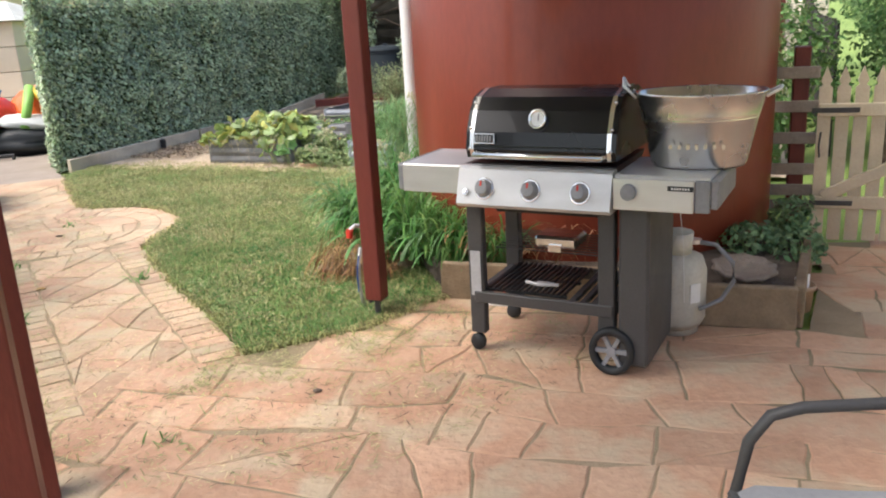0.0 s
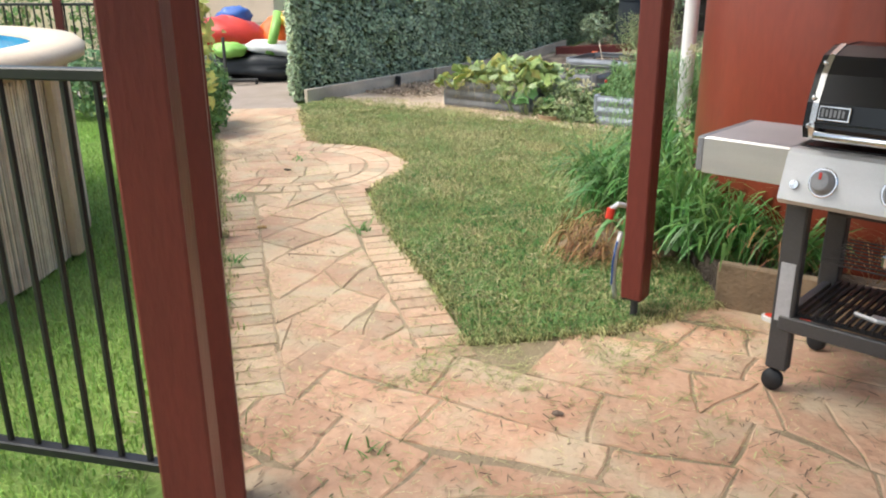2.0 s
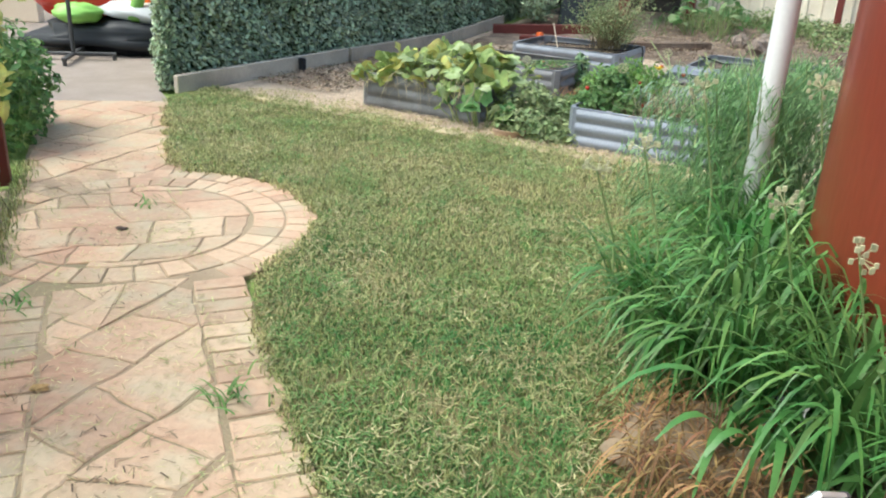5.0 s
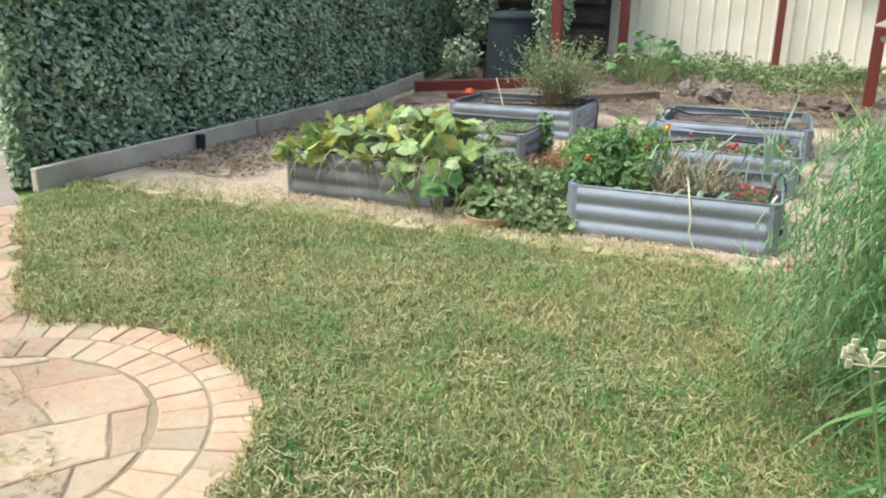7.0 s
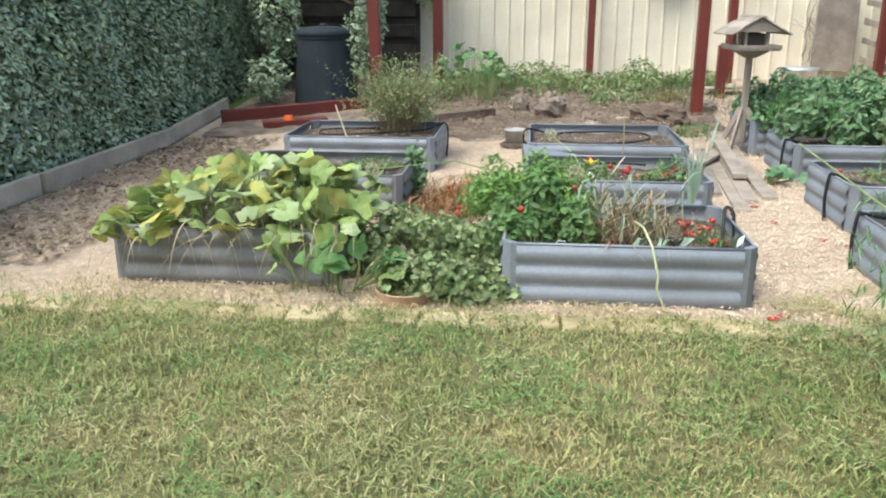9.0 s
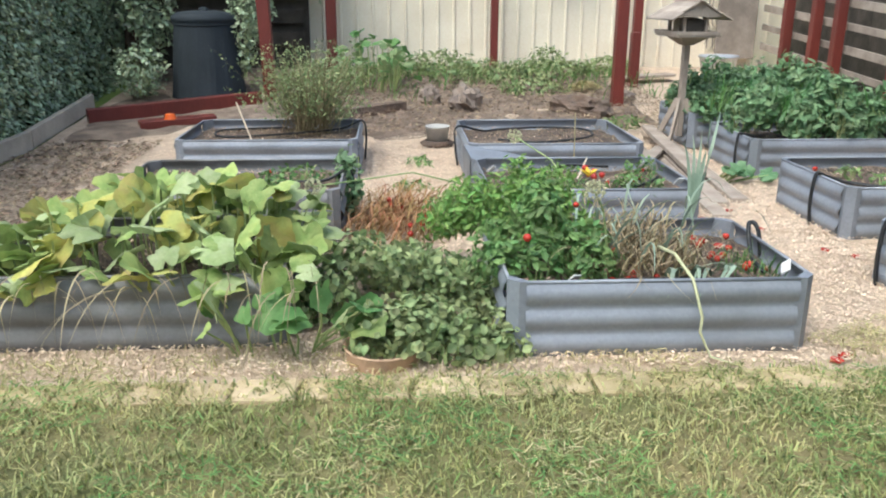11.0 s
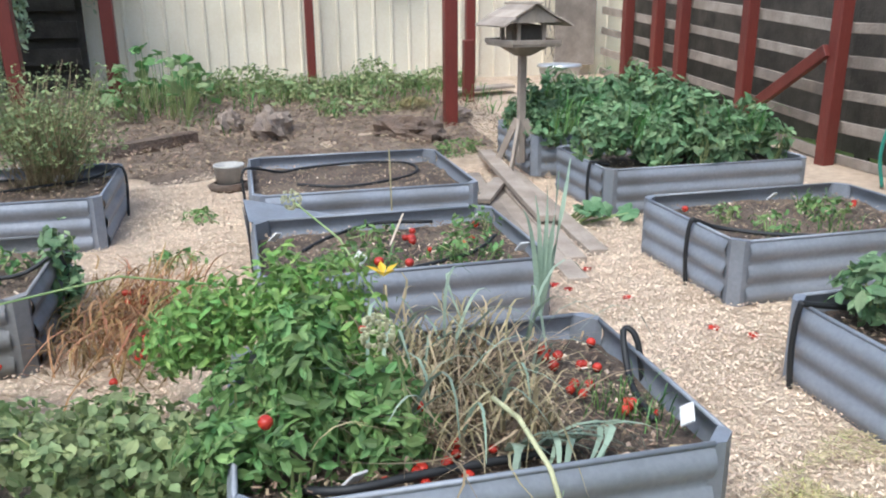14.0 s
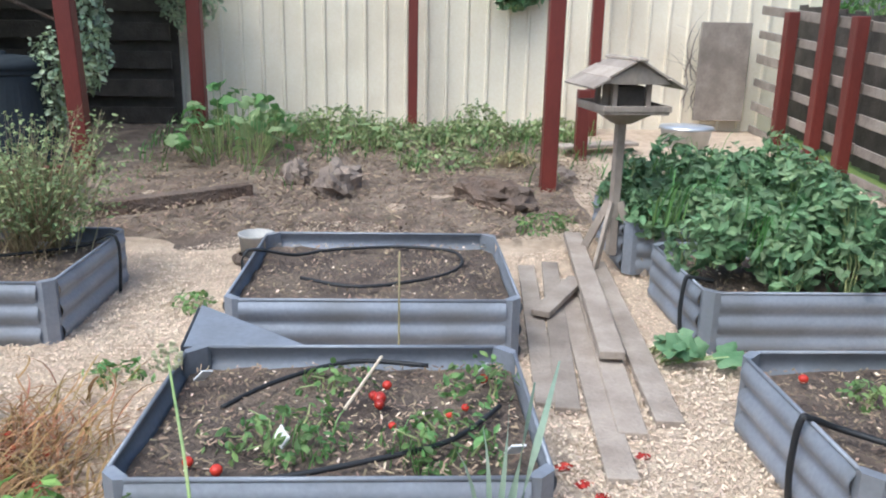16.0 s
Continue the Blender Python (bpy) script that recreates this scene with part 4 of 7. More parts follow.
part("valve", Shape().tube([(0, 0, 0.42), (0, 0, 0.50)], 0.018, 10).tube([(0, 0, 0.48), (0.07, -0.03, 0.48)], 0.014, 10).lathe([(0.0, 0.0), (0.034, 0.0), (0.034, 0.02), (0.0, 0.022)], 16, (0.09, -0.02, 0.47)), GALV, gas)
part("hose", Shape().tube([(0.09, -0.03, 0.48), (0.18, -0.08, 0.47), (0.26, -0.10, 0.38), (0.27, -0.10, 0.28), (0.2, -0.12, 0.19), (0.08, -0.16, 0.16)], 0.012, 8), GREY_PLASTIC, gas, "grey rubber hose", smooth=True)
part("hazard_label", Shape().box((0.06, -0.148, 0.24), (0.06, 0.004, 0.10), rz=radians(22)), PAPER, gas, "white and red warning label")
part("tag_string", Shape().tube([(-0.02, -0.1, 0.72), (-0.01, -0.16, 0.5), (0.0, -0.165, 0.2)], 0.002, 4), PAPER, gas)

# ---- planter and edging by the tank ----
def planter():
    t = thing("planter_bed", "low timber-sleeper garden bed at the foot of the tank", "garden bed")
    runs = [((-0.02, 4.42), (1.0, 4.10)), ((0.98, 3.92), (1.62, 3.71)), ((1.63, 3.72), (2.12, 4.72))]
    for (x0, y0), (x1, y1) in runs:
        a, b = Vector((x0, y0, 0)), Vector((x1, y1, 0))
        d = b - a
        m = Matrix.Translation((a + b) / 2 + Vector((0, 0, 0.10))) @ d.to_track_quat("X", "Z").to_matrix().to_4x4()
        part("sleeper", Shape().box((0, 0, 0), (d.length, 0.05, 0.205), bevel=0.006), SLEEPER, t, m=m)
    poly = [(0.0, 4.42), (1.0, 4.12), (1.0, 3.93), (1.60, 3.74), (2.08, 4.7), (2.1, 5.4), (0.5, 6.2), (-0.15, 5.9), (-0.2, 5.2)]
    part("soil", Shape().prism(poly, -0.02, 0.14), SOIL, t, "dry dark soil")
    return t


planter()
bowl = thing("bird_bath_bowl", "shallow scalloped grey stone bowl lying in the planter", "bowl", pose(1.48, 4.02, 0.145, 8, 0, 0))
pts, n = [], 40
s = Shape()
for r, z in ((0.0, 0.02), (0.05, 0.0), (0.13, 0.05), (0.155, 0.075), (0.145, 0.08), (0.10, 0.05), (0.0, 0.035)):
    for j in range(n):
        k = 1 + 0.06 * math.cos(10 * 2 * math.pi * j / n) * (r > 0.1)
        pts.append((r * k * math.cos(2 * math.pi * j / n), r * k * math.sin(2 * math.pi * j / n), z))
s.add(pts, [(i * n + j, i * n + (j + 1) % n, (i + 1) * n + (j + 1) % n, (i + 1) * n + j) for i in range(6) for j in range(n)])
part("dish", s, ROCK, bowl, smooth=True)
pot = thing("small_pot", "small weathered clay pot with pale plant tags", "pot", pose(1.74, 3.95, 0))
part("body", Shape().lathe([(0.0, 0.0), (0.05, 0.0), (0.062, 0.11), (0.07, 0.112), (0.07, 0.135), (0.062, 0.135), (0.055, 0.02), (0.0, 0.02)], 20), TERRACOTTA, pot, smooth=True)
part("tag", Shape().box((0.03, 0.0, 0.13), (0.03, 0.004, 0.10), rz=0.4), PAPER, pot, "pale plant tag")
part("tag", Shape().box((-0.01, 0.02, 0.12), (0.025, 0.004, 0.09), rz=-0.3), PAPER, pot, "pale plant tag")
sandal = thing("sandal", "red and white open sandal lying on the paving", "shoe", pose(0.27, 4.27, 0, 0, 0, -20))
sole = [(0.11 * math.cos(a) * (1 if math.cos(a) > 0 else 1.05), 0.043 * math.sin(a) * (1 + 0.15 * math.cos(a))) for a in np.linspace(0, 2 * math.pi, 20, endpoint=False)]
part("sole", Shape().prism(sole, 0.0, 0.022, 0.004), PAPER, sandal, "white sole")
part("footbed", Shape().prism([(x * 0.88, y * 0.85) for x, y in sole], 0.0222, 0.026), RED_PLASTIC, sandal, "red footbed")
part("strap", Shape().tube([(0.03, -0.042, 0.02), (0.03, -0.03, 0.05), (0.03, 0.03, 0.05), (0.03, 0.042, 0.02)], 0.007, 6), RED_PLASTIC, sandal)

# ---- garden tap by the post ----
tap = thing("garden_tap", "garden tap with a red connector and pale hose", "tap", pose(-0.41, 4.30, 0))
part("riser", Shape().tube([(0.0, 0.02, 0.0), (0.0, 0.02, 0.46)], 0.010, 8), GREY_METAL, tap)
part("spout", Shape().tube([(0.0, 0.02, 0.45), (-0.05, 0.0, 0.46), (-0.075, -0.01, 0.44)], 0.012, 8), GALV, tap)
part("connector", Shape().tube([(-0.075, -0.01, 0.445), (-0.082, -0.015, 0.40)], 0.018, 10), RED_PLASTIC, tap, "red hose connector")
part("hose", Shape().tube([(-0.03, 0.0, 0.34), (-0.045, -0.005, 0.25), (-0.05, 0.0, 0.12), (-0.035, 0.01, 0.01)], 0.010, 8), WHITE_PLASTIC, tap, "white hose", smooth=True)
part("stripe", Shape().tube([(-0.042, -0.012, 0.30), (-0.056, -0.014, 0.2), (-0.056, -0.01, 0.1)], 0.004, 6), BLUE, tap, "blue hose stripe")

# ---- gate side ----
GD = Vector((0.95, -0.31, 0)).normalized()
GATE0 = Vector((2.27, 5.06, 0))


def picket_gate():
    t = thing("picket_gate", "closed cream painted picket gate with a diagonal brace", "gate", Matrix.Translation(GATE0) @ Matrix.Rotation(math.atan2(GD.y, GD.x), 4, "Z"))
    for i in range(11):
        x = 0.035 + i * 0.098
        top = 1.02
        poly = [(-0.036, 0.03), (0.036, 0.03), (0.036, top - 0.06), (0.018, top - 0.045), (0.03, top - 0.02), (0.0, top + 0.06), (-0.03, top - 0.02), (-0.018, top - 0.045), (-0.036, top - 0.06)]
        s, k = Shape(), len(poly)
        s.add([(x + a, y, z) for y in (-0.009, 0.009) for a, z in poly], [tuple(range(k)), tuple(range(k, 2 * k))[::-1]] + [(j, (j + 1) % k, (j + 1) % k + k, j + k) for j in range(k)])
        part("picket", s, PICKET, t)
    for z in (0.27, 0.83):
        part("rail", Shape().box((0.53, -0.025, z), (1.06, 0.03, 0.075), bevel=0.004), PICKET, t)
    m = Matrix.Rotation(radians(-27), 4, "Y")
    part("brace", Shape().box((0.53, -0.026, 0.55), (1.08, 0.028, 0.07), bevel=0.004, m=m), PICKET, t)
    for z in (0.27, 0.83):
        part("hinge", Shape().box((0.09, -0.043, z), (0.26, 0.006, 0.03), bevel=0.002), GREY_METAL, t, "grey strap hinge")
    part("latch", Shape().tube([(0.02, -0.03, 0.55), (0.01, -0.05, 0.62), (0.02, -0.03, 0.70)], 0.006, 6), GREY_METAL, t)


picket_gate()
sf = thing("slat_screen", "short screen of grey horizontal slats between tank and gate", "fence", Matrix.Translation((1.92, 5.18, 0)) @ Matrix.Rotation(math.atan2(GD.y, GD.x), 4, "Z"))
for z in (0.24, 0.34, 0.47, 0.66, 0.85, 1.05):
    part("slat", Shape().box((0.17, 0.0, z), (0.40, 0.02, 0.07), bevel=0.004), SLAT_WOOD, sf)
part("post", Shape().box((0.27, 0.06, 0.6), (0.09, 0.09, 1.2), bevel=0.006), RED_WOOD, sf, "red-brown post")


def leafy(name, label, category, blobs, mat, size, density, stems=True, stem_mat=None, group="", aspect=0.55, flat=0.7):
    """A plant of many leaves: blobs of (x, y, z, rx, ry, rz)."""
    t = thing(name, label, category, group=group)
    P, O = [], []
    st = Shape()
    for x, y, z, rx, ry, rz in blobs:
        n = int(density * (rx * ry + rx * rz + ry * rz) / 3 * 12)
        d = RNG.normal(0, 1, (n, 3))
        d /= np.linalg.norm(d, axis=1)[:, None]
        r = RNG.uniform(0.45, 1.0, n) ** 0.5
        k = np.array([noise.noise(Vector((a * 2.1 + x * 3, b * 2.1 + y * 3, c * 2.1))) for a, b, c in d])
        r = r * (1 + 0.45 * k)
        p = np.array([x, y, z]) + d * r[:, None] * np.array([rx, ry, rz])
        keep = p[:, 2] > 0.01
        P.append(p[keep]), O.append((d + np.array([0, 0, 0.5]))[keep])
        if stems:
            for _ in range(max(4, int(14 * rx / 0.3))):
                a = RNG.uniform(0, 6.28)
                b = RNG.uniform(0.2, 0.95)
                top = (x + rx * b * math.cos(a), y + ry * b * math.sin(a), z + rz * RNG.uniform(0.1, 0.85))
                base = (x + 0.25 * rx * math.cos(a), y + 0.25 * ry * math.sin(a), z - rz)
                mid = ((top[0] + base[0]) / 2 + 0.02, (top[1] + base[1]) / 2, (top[2] + base[2]) / 2 + 0.03)
                st.tube([base, mid, top], 0.005, 5, 0.002)
    part("leaves", leaf_cloud("leaves", np.concatenate(P), np.concatenate(O), size, aspect, flat, size > 0.1), mat, t)
    if stems:
        part("stem_tangle", st, stem_mat or STEM, t)["kind"] = "stuff"
    return t


def tree(name, label, x, y, h, r, blobs, mat, size, density):
    t = leafy(name, label, "tree", blobs, mat, size, density, stems=False)
    tr = Shape().tube([(x, y, -0.1), (x + 0.05, y, h * 0.4), (x - 0.05, y + 0.05, h * 0.75), (x, y, h)], r, 12, r * 0.45)
    for bx, by, bz, *_ in blobs:
        tr.tube([(x, y, h * 0.55), ((x + bx) / 2, (y + by) / 2, (h * 0.6 + bz) / 2 + 0.1), (bx, by, bz)], r * 0.35, 7, r * 0.1)
    part("trunk", tr, BARK, t)
    return t


tree("garden_tree", "dark-trunked tree with hanging foliage behind the gate", 4.15, 7.6, 3.2, 0.17,
     [(3.6, 7.4, 2.4, 0.9, 0.8, 0.6), (4.6, 7.9, 2.6, 0.9, 0.8, 0.7), (3.3, 7.6, 2.3, 0.6, 0.5, 0.5)], LEAF_HEDGE, 0.04, 700)
leafy("shrub", "yellow-green shrubbery behind the side gate", "shrub", [(2.9, 7.6, 0.8, 0.8, 0.5, 0.75), (4.6, 7.0, 0.8, 0.9, 0.5, 0.7), (2.3, 6.6, 0.6, 0.4, 0.4, 0.55), (5.0, 8.4, 1.2, 0.9, 0.6, 1.1)], LEAF_GREEN, 0.035, 700)
leafy("ivy_plant", "dark green leafy plant spilling over the planter", "plant", [(1.93, 4.45, 0.19, 0.15, 0.22, 0.09), (1.72, 4.55, 0.20, 0.18, 0.15, 0.10), (2.02, 4.75, 0.25, 0.12, 0.15, 0.14)], LEAF_DARK, 0.024, 1500)
solo("wall_side", Shape().box((6.2, 4.5, 1.2), (0.2, 14, 2.4)), CREAM_WALL, "plain cream wall closing the side of the yard", "wall", kind="structure")

# ---- patio chair ----
chair = thing("patio_chair", "dark grey tubular metal patio chair with sling seat", "chair", pose(0.98, 1.50, 0))
for y in (-0.27, 0.27):
    part("arm", Shape().tube([(-0.37, y, 0.0), (-0.345, y, 0.40), (-0.315, y, 0.56), (-0.27, y, 0.62), (-0.20, y, 0.635), (0.10, y, 0.635), (0.24, y, 0.60)], 0.014, 12), GREY_METAL, chair, smooth=True)
    part("back_leg", Shape().tube([(0.30, y, 0.0), (0.20, y, 0.42), (0.30, y, 0.95)], 0.014, 12), GREY_METAL, chair, smooth=True)
sling = Shape()
ss = [(-0.34, 0.44), (-0.30, 0.455), (-0.1, 0.43), (0.15, 0.41), (0.22, 0.46), (0.28, 0.75), (0.31, 0.95)]
sling.add([(x, y, z) for x, z in ss for y in (-0.26, 0.26)] + [(x, y, z - 0.012) for x, z in ss for y in (-0.26, 0.26)],
          [(2 * i, 2 * i + 1, 2 * i + 3, 2 * i + 2) for i in range(6)] + [(14 + 2 * i, 16 + 2 * i, 17 + 2 * i, 15 + 2 * i) for i in range(6)])
part("seat", sling, GREY_PLASTIC, chair, "dark grey woven sling seat", smooth=True)
part("front_bar", Shape().tube([(-0.345, -0.27, 0.43), (-0.345, 0.27, 0.43)], 0.012, 10), GREY_METAL, chair)

# ---- pool fence along the path ----
def bar_fence(name, label, a, b, h=1.18, gap=0.092, off=0.0, group=""):
    a, b = Vector((*a, 0)), Vector((*b, 0))
    d = b - a
    t = thing(name, label, "fence", Matrix.Translation(a) @ Matrix.Rotation(math.atan2(d.y, d.x), 4, "Z"), group)
    L = d.length
    for z in (0.10, h):
        part("rail", Shape().box((L / 2, off, z), (L, 0.04, 0.03), bevel=0.004), BLACK_METAL, t)
    bar = Shape().box((0, 0, (h + 0.1) / 2), (0.016, 0.016, h - 0.1), bevel=0.003).mesh("bar")
    for i in range(int(L / gap)):
        part("bar", bar, BLACK_METAL, t, m=Matrix.Translation((gap * (i + 0.7), off, 0)))
    return t


bar_fence("pool_fence", "black metal bar fence beside the path", (-1.53, 2.74), (-2.64, 4.66), off=0.02, group="pool fences")
bar_fence("pool_fence", "black metal bar fence beside the path", (-2.72, 4.78), (-3.88, 6.68), off=0.02, group="pool fences")
bar_fence("pool_fence", "black metal bar fence between patio and pool lawn", (-1.54, 2.58), (-4.2, 2.50), group="pool fences")
bar_fence("pool_fence", "black metal bar fence behind the pool", (-9.0, 8.35), (-5.2, 8.55), h=1.08, group="pool fences")
for x, y, h in ((-1.385, 2.60, 1.36), (-2.66, 4.70, 1.30), (-3.91, 6.72, 1.30), (-6.6, 8.45, 1.22)):
    solo("fence_post", Shape().box((0, 0, h / 2), (0.10 if h > 1.35 else 0.085, 0.10 if h > 1.35 else 0.085, h), bevel=0.005), RED_WOOD, "red-brown painted square fence post", "post", "pool fence posts", m=pose(x, y, 0, 0, 0, 30))

hop = thing("fence_vine", "yellowing leafy vine hanging over the fence post", "vine")
hp = []
for _ in range(90):
    k = RNG.uniform(0, 1) ** 0.9
    hp.append((-3.78 + RNG.normal(0, 0.03 + 0.03 * k), 6.62 + RNG.normal(0, 0.03 + 0.03 * k), 0.40 + 0.80 * k))
part("leaves", leaf_cloud("leaves", np.array(hp), np.tile([0.8, -0.4, 0.5], (len(hp), 1)), 0.042), LEAF_YELLOW, hop)
part("stem", Shape().tube([(-3.92, 6.74, 0.0), (-3.90, 6.76, 0.8), (-3.84, 6.70, 1.38), (-3.75, 6.65, 1.0), (-3.74, 6.66, 0.72)], 0.005, 6), STEM, hop)

# ---- pool ----
pool = thing("swimming_pool", "round above-ground pool with cream rim and reed screen", "pool", pose(-5.25, 3.5, 0))
R = 2.12
part("wall", Shape().lathe([(R, 0.0), (R, 0.98)], 80), CREAM_PLASTIC, pool, smooth=True)
part("rim", Shape().lathe([(R - 0.12, 0.98), (R - 0.12, 1.04), (R - 0.08, 1.075), (R + 0.10, 1.065), (R + 0.14, 1.03), (R + 0.13, 0.98), (R + 0.02, 0.955), (R - 0.12, 0.98)], 80), CREAM_PLASTIC, pool, "cream plastic rim", smooth=True)
part("liner", Shape().lathe([(R - 0.13, 1.03), (R - 0.13, 0.85), (0.0, 0.85)], 64), POOL_BLUE, pool, "blue water and liner", smooth=True)
ang = np.arange(-1.05, 1.6, 0.008)
rd = Shape()
for i, a in enumerate(ang):
    if 0.36 < a < 0.41:
        continue
    r = R + 0.015 + RNG.uniform(0, 0.008)
    rd.tube([(r * math.cos(a), r * math.sin(a), 0.0), (r * math.cos(a + RNG.uniform(-.003, .003)), r * math.sin(a), 0.94 + RNG.uniform(-0.02, 0.01))], 0.0075, 4, caps=False)
part("reed_screen", rd, BAMBOO, pool, "brown reed screening")
for a in (0.385,):
    part("upright", Shape().box(((R + 0.05) * math.cos(a), (R + 0.05) * math.sin(a), 0.49), (0.06, 0.13, 0.98), rz=a, bevel=0.015), CREAM_PLASTIC, pool, "cream wall upright")

# ---- behind the path: cream wall, garage, toys ----
solo("wall_back_left", Shape().box((0, 0, 0.8), (9.0, 0.15, 1.6), bevel=0.01), CREAM_WALL, "cream painted low garden wall", "wall", kind="structure", m=pose(-12.3, 12.4, 0, 0, 0, 6))
gar = thing("garage", "cream clad garage with a pale roof", "garage", pose(-9.6, 16.8, 0, 0, 0, 6))
for i in range(4):
    part("cladding", Shape().box((0, 0, 0.22 + i * 0.45), (3.6, 3.0, 0.44), bevel=0.012), CREAM_WALL, gar)
part("roof", Shape().add([(-1.95, -1.7, 1.8), (1.95, -1.7, 1.8), (1.95, 1.7, 1.8), (-1.95, 1.7, 1.8), (-1.2, 0, 2.2), (1.2, 0, 2.2)], [(0, 1, 5, 4), (1, 2, 5), (2, 3, 4, 5), (3, 0, 4), (3, 2, 1, 0)]), WHITE_PAINT, gar, "pale roof")
hs = thing("neighbour_house", "distant cream house with a grey roof", "house", pose(-17, 34, 0))
part("wall", Shape().box((0, 0, 1.6), (9, 6, 3.2)), CREAM_WALL, hs)
part("roof", Shape().add([(-5, -3.5, 3.2), (5, -3.5, 3.2), (5, 3.5, 3.2), (-5, 3.5, 3.2), (-3, 0, 4.8), (3, 0, 4.8)], [(0, 1, 5, 4), (1, 2, 5), (2, 3, 4, 5), (3, 0, 4), (3, 2, 1, 0)]), ROOF_METAL, hs, "grey roof")
for x, y, z in ((-26, 40, 3.0), (-32, 36, 3.2), (-21, 46, 3.4)):
    tree("distant_tree", "distant rounded green tree", x, y, 4.0, 0.3, [(x, y, z, 3.0, 2.5, 2.2), (x + 2, y - 1, z - .6, 2.2, 2, 1.8)], LEAF_HEDGE, 0.22, 26)
leafy("climbing_shrub", "straggly half-bare shrub against the cream wall", "shrub", [(-10.2, 11.6, 1.1, 0.9, 0.35, 0.7), (-8.6, 11.7, 0.8, 0.7, 0.3, 0.5), (-11.8, 10.9, 1.2, 0.6, 0.4, 0.9)], LEAF_GREEN, 0.05, 130, stem_mat=DRY)
leafy("shrub", "low green shrubs behind the pool", "shrub", [(-5.9, 8.0, 0.35, 0.7, 0.35, 0.35), (-7.3, 7.9, 0.4, 0.8, 0.4, 0.4)], LEAF_DARK, 0.035, 700)
leafy("shrub", "green bush with vine leaves beside the path fence", "shrub", [(-4.35, 7.35, 0.35, 0.28, 0.34, 0.38), (-4.6, 7.8, 0.3, 0.3, 0.3, 0.32)], LEAF_GREEN, 0.03, 1300)
leafy("vine", "yellowing vine on the fence post", "vine", [(-3.88, 6.66, 1.15, 0.10, 0.10, 0.25)], LEAF_PUMPKIN, 0.04, 900, stem_mat=DRY)

toys = thing("inflatable_toys", "heap of bright red and green inflatable toys on black sheeting", "toys", pose(-5.62, 11.5, 0, 0, 0, 30) @ Matrix.Scale(1.2, 4))


def blob(rx, ry, rz, seed, n=28, k=14, amp=0.18):
    vs = []
    for i in range(k):
        th = math.pi * (0.02 + 0.96 * i / (k - 1))
        for j in range(n):
            ph = 2 * math.pi * j / n
            d = Vector((math.sin(th) * math.cos(ph), math.sin(th) * math.sin(ph), math.cos(th)))
            r = 1 + amp * noise.noise(d * 2.2 + Vector((seed, 0, 0))) + amp * 0.5 * noise.noise(d * 5 + Vector((0, seed, 0)))
            vs.append((d.x * rx * r, d.y * ry * r, d.z * rz * r))
    fs = [(i * n + j, (i + 1) * n + j, (i + 1) * n + (j + 1) % n, i * n + (j + 1) % n) for i in range(k - 1) for j in range(n)]
    fs += [tuple(range(n))[::-1], tuple((k - 1) * n + j for j in range(n))][::-1]
    return Shape().add(vs, fs)


part("black_sheet", blob(0.95, 0.6, 0.20, 3, amp=0.3), BLACK_PLASTIC, toys, "crumpled black plastic sheet", smooth=True, m=pose(0, 0, 0.12))
part("white_tube", blob(0.62, 0.24, 0.10, 5), PAPER, toys, "white inflatable tube", smooth=True, m=pose(0.15, -0.25, 0.30, 0, 8, 0))
part("red_float", blob(0.52, 0.35, 0.26, 7), ORANGE_PLASTIC, toys, "red-orange float", smooth=True, m=pose(0.25, 0.05, 0.50, 0, -18, 0))
part("red_ring", blob(0.42, 0.34, 0.22, 9), RED_PLASTIC, toys, "red float", smooth=True, m=pose(-0.5, 0.0, 0.45, 0, 10, 0))
part("green_tube", Shape().tube([(-0.12, -0.42, 0.28), (-0.05, -0.36, 0.5), (0.02, -0.25, 0.72)], 0.055, 10), LIME, toys, "lime green tube", smooth=True)
part("yellow_band", Shape().tube([(0.02, -0.25, 0.70), (0.16, -0.33, 0.55), (0.32, -0.36, 0.42)], 0.05, 10), YELLOW, toys, "yellow tube", smooth=True)
part("blue_piece", blob(0.2, 0.16, 0.12, 11), BLUE, toys, "blue float", smooth=True, m=pose(-0.45, 0.2, 0.66))
part("green_ring", blob(0.2, 0.16, 0.09, 13), LIME, toys, smooth=True, m=pose(-0.55, -0.35, 0.34))
base = thing("parasol_base", "dark green four-armed stand on the concrete", "stand", pose(-5.85, 10.45, 0, 0, 0, 20))
for k in range(4):
    part("arm", Shape().box((0.2 * math.cos(k * math.pi / 2), 0.2 * math.sin(k * math.pi / 2), 0.06), (0.4, 0.05, 0.03), rz=k * math.pi / 2, bevel=0.006).tube([(0.38 * math.cos(k * math.pi / 2), 0.38 * math.sin(k * math.pi / 2), 0.0), (0.38 * math.cos(k * math.pi / 2), 0.38 * math.sin(k * math.pi / 2), 0.06)], 0.02, 8), GREY_METAL, base)
part("pole", Shape().tube([(0, 0, 0.05), (0, 0, 0.6)], 0.02, 10), GREY_METAL, base)

def smooth_path(pts):
    """A smooth line through the points."""
    pts = [Vector(p) for p in pts]
    out = []
    for i in range(len(pts) - 1):
        p0, p1, p2, p3 = pts[max(i - 1, 0)], pts[i], pts[i + 1], pts[min(i + 2, len(pts) - 1)]
        for k in range(5):
            t = k / 5
            out.append(0.5 * (2 * p1 + (p2 - p0) * t + (2 * p0 - 5 * p1 + 4 * p2 - p3) * t * t + (3 * p1 - p0 - 3 * p2 + p3) * t ** 3))
    out.append(pts[-1])
    return out


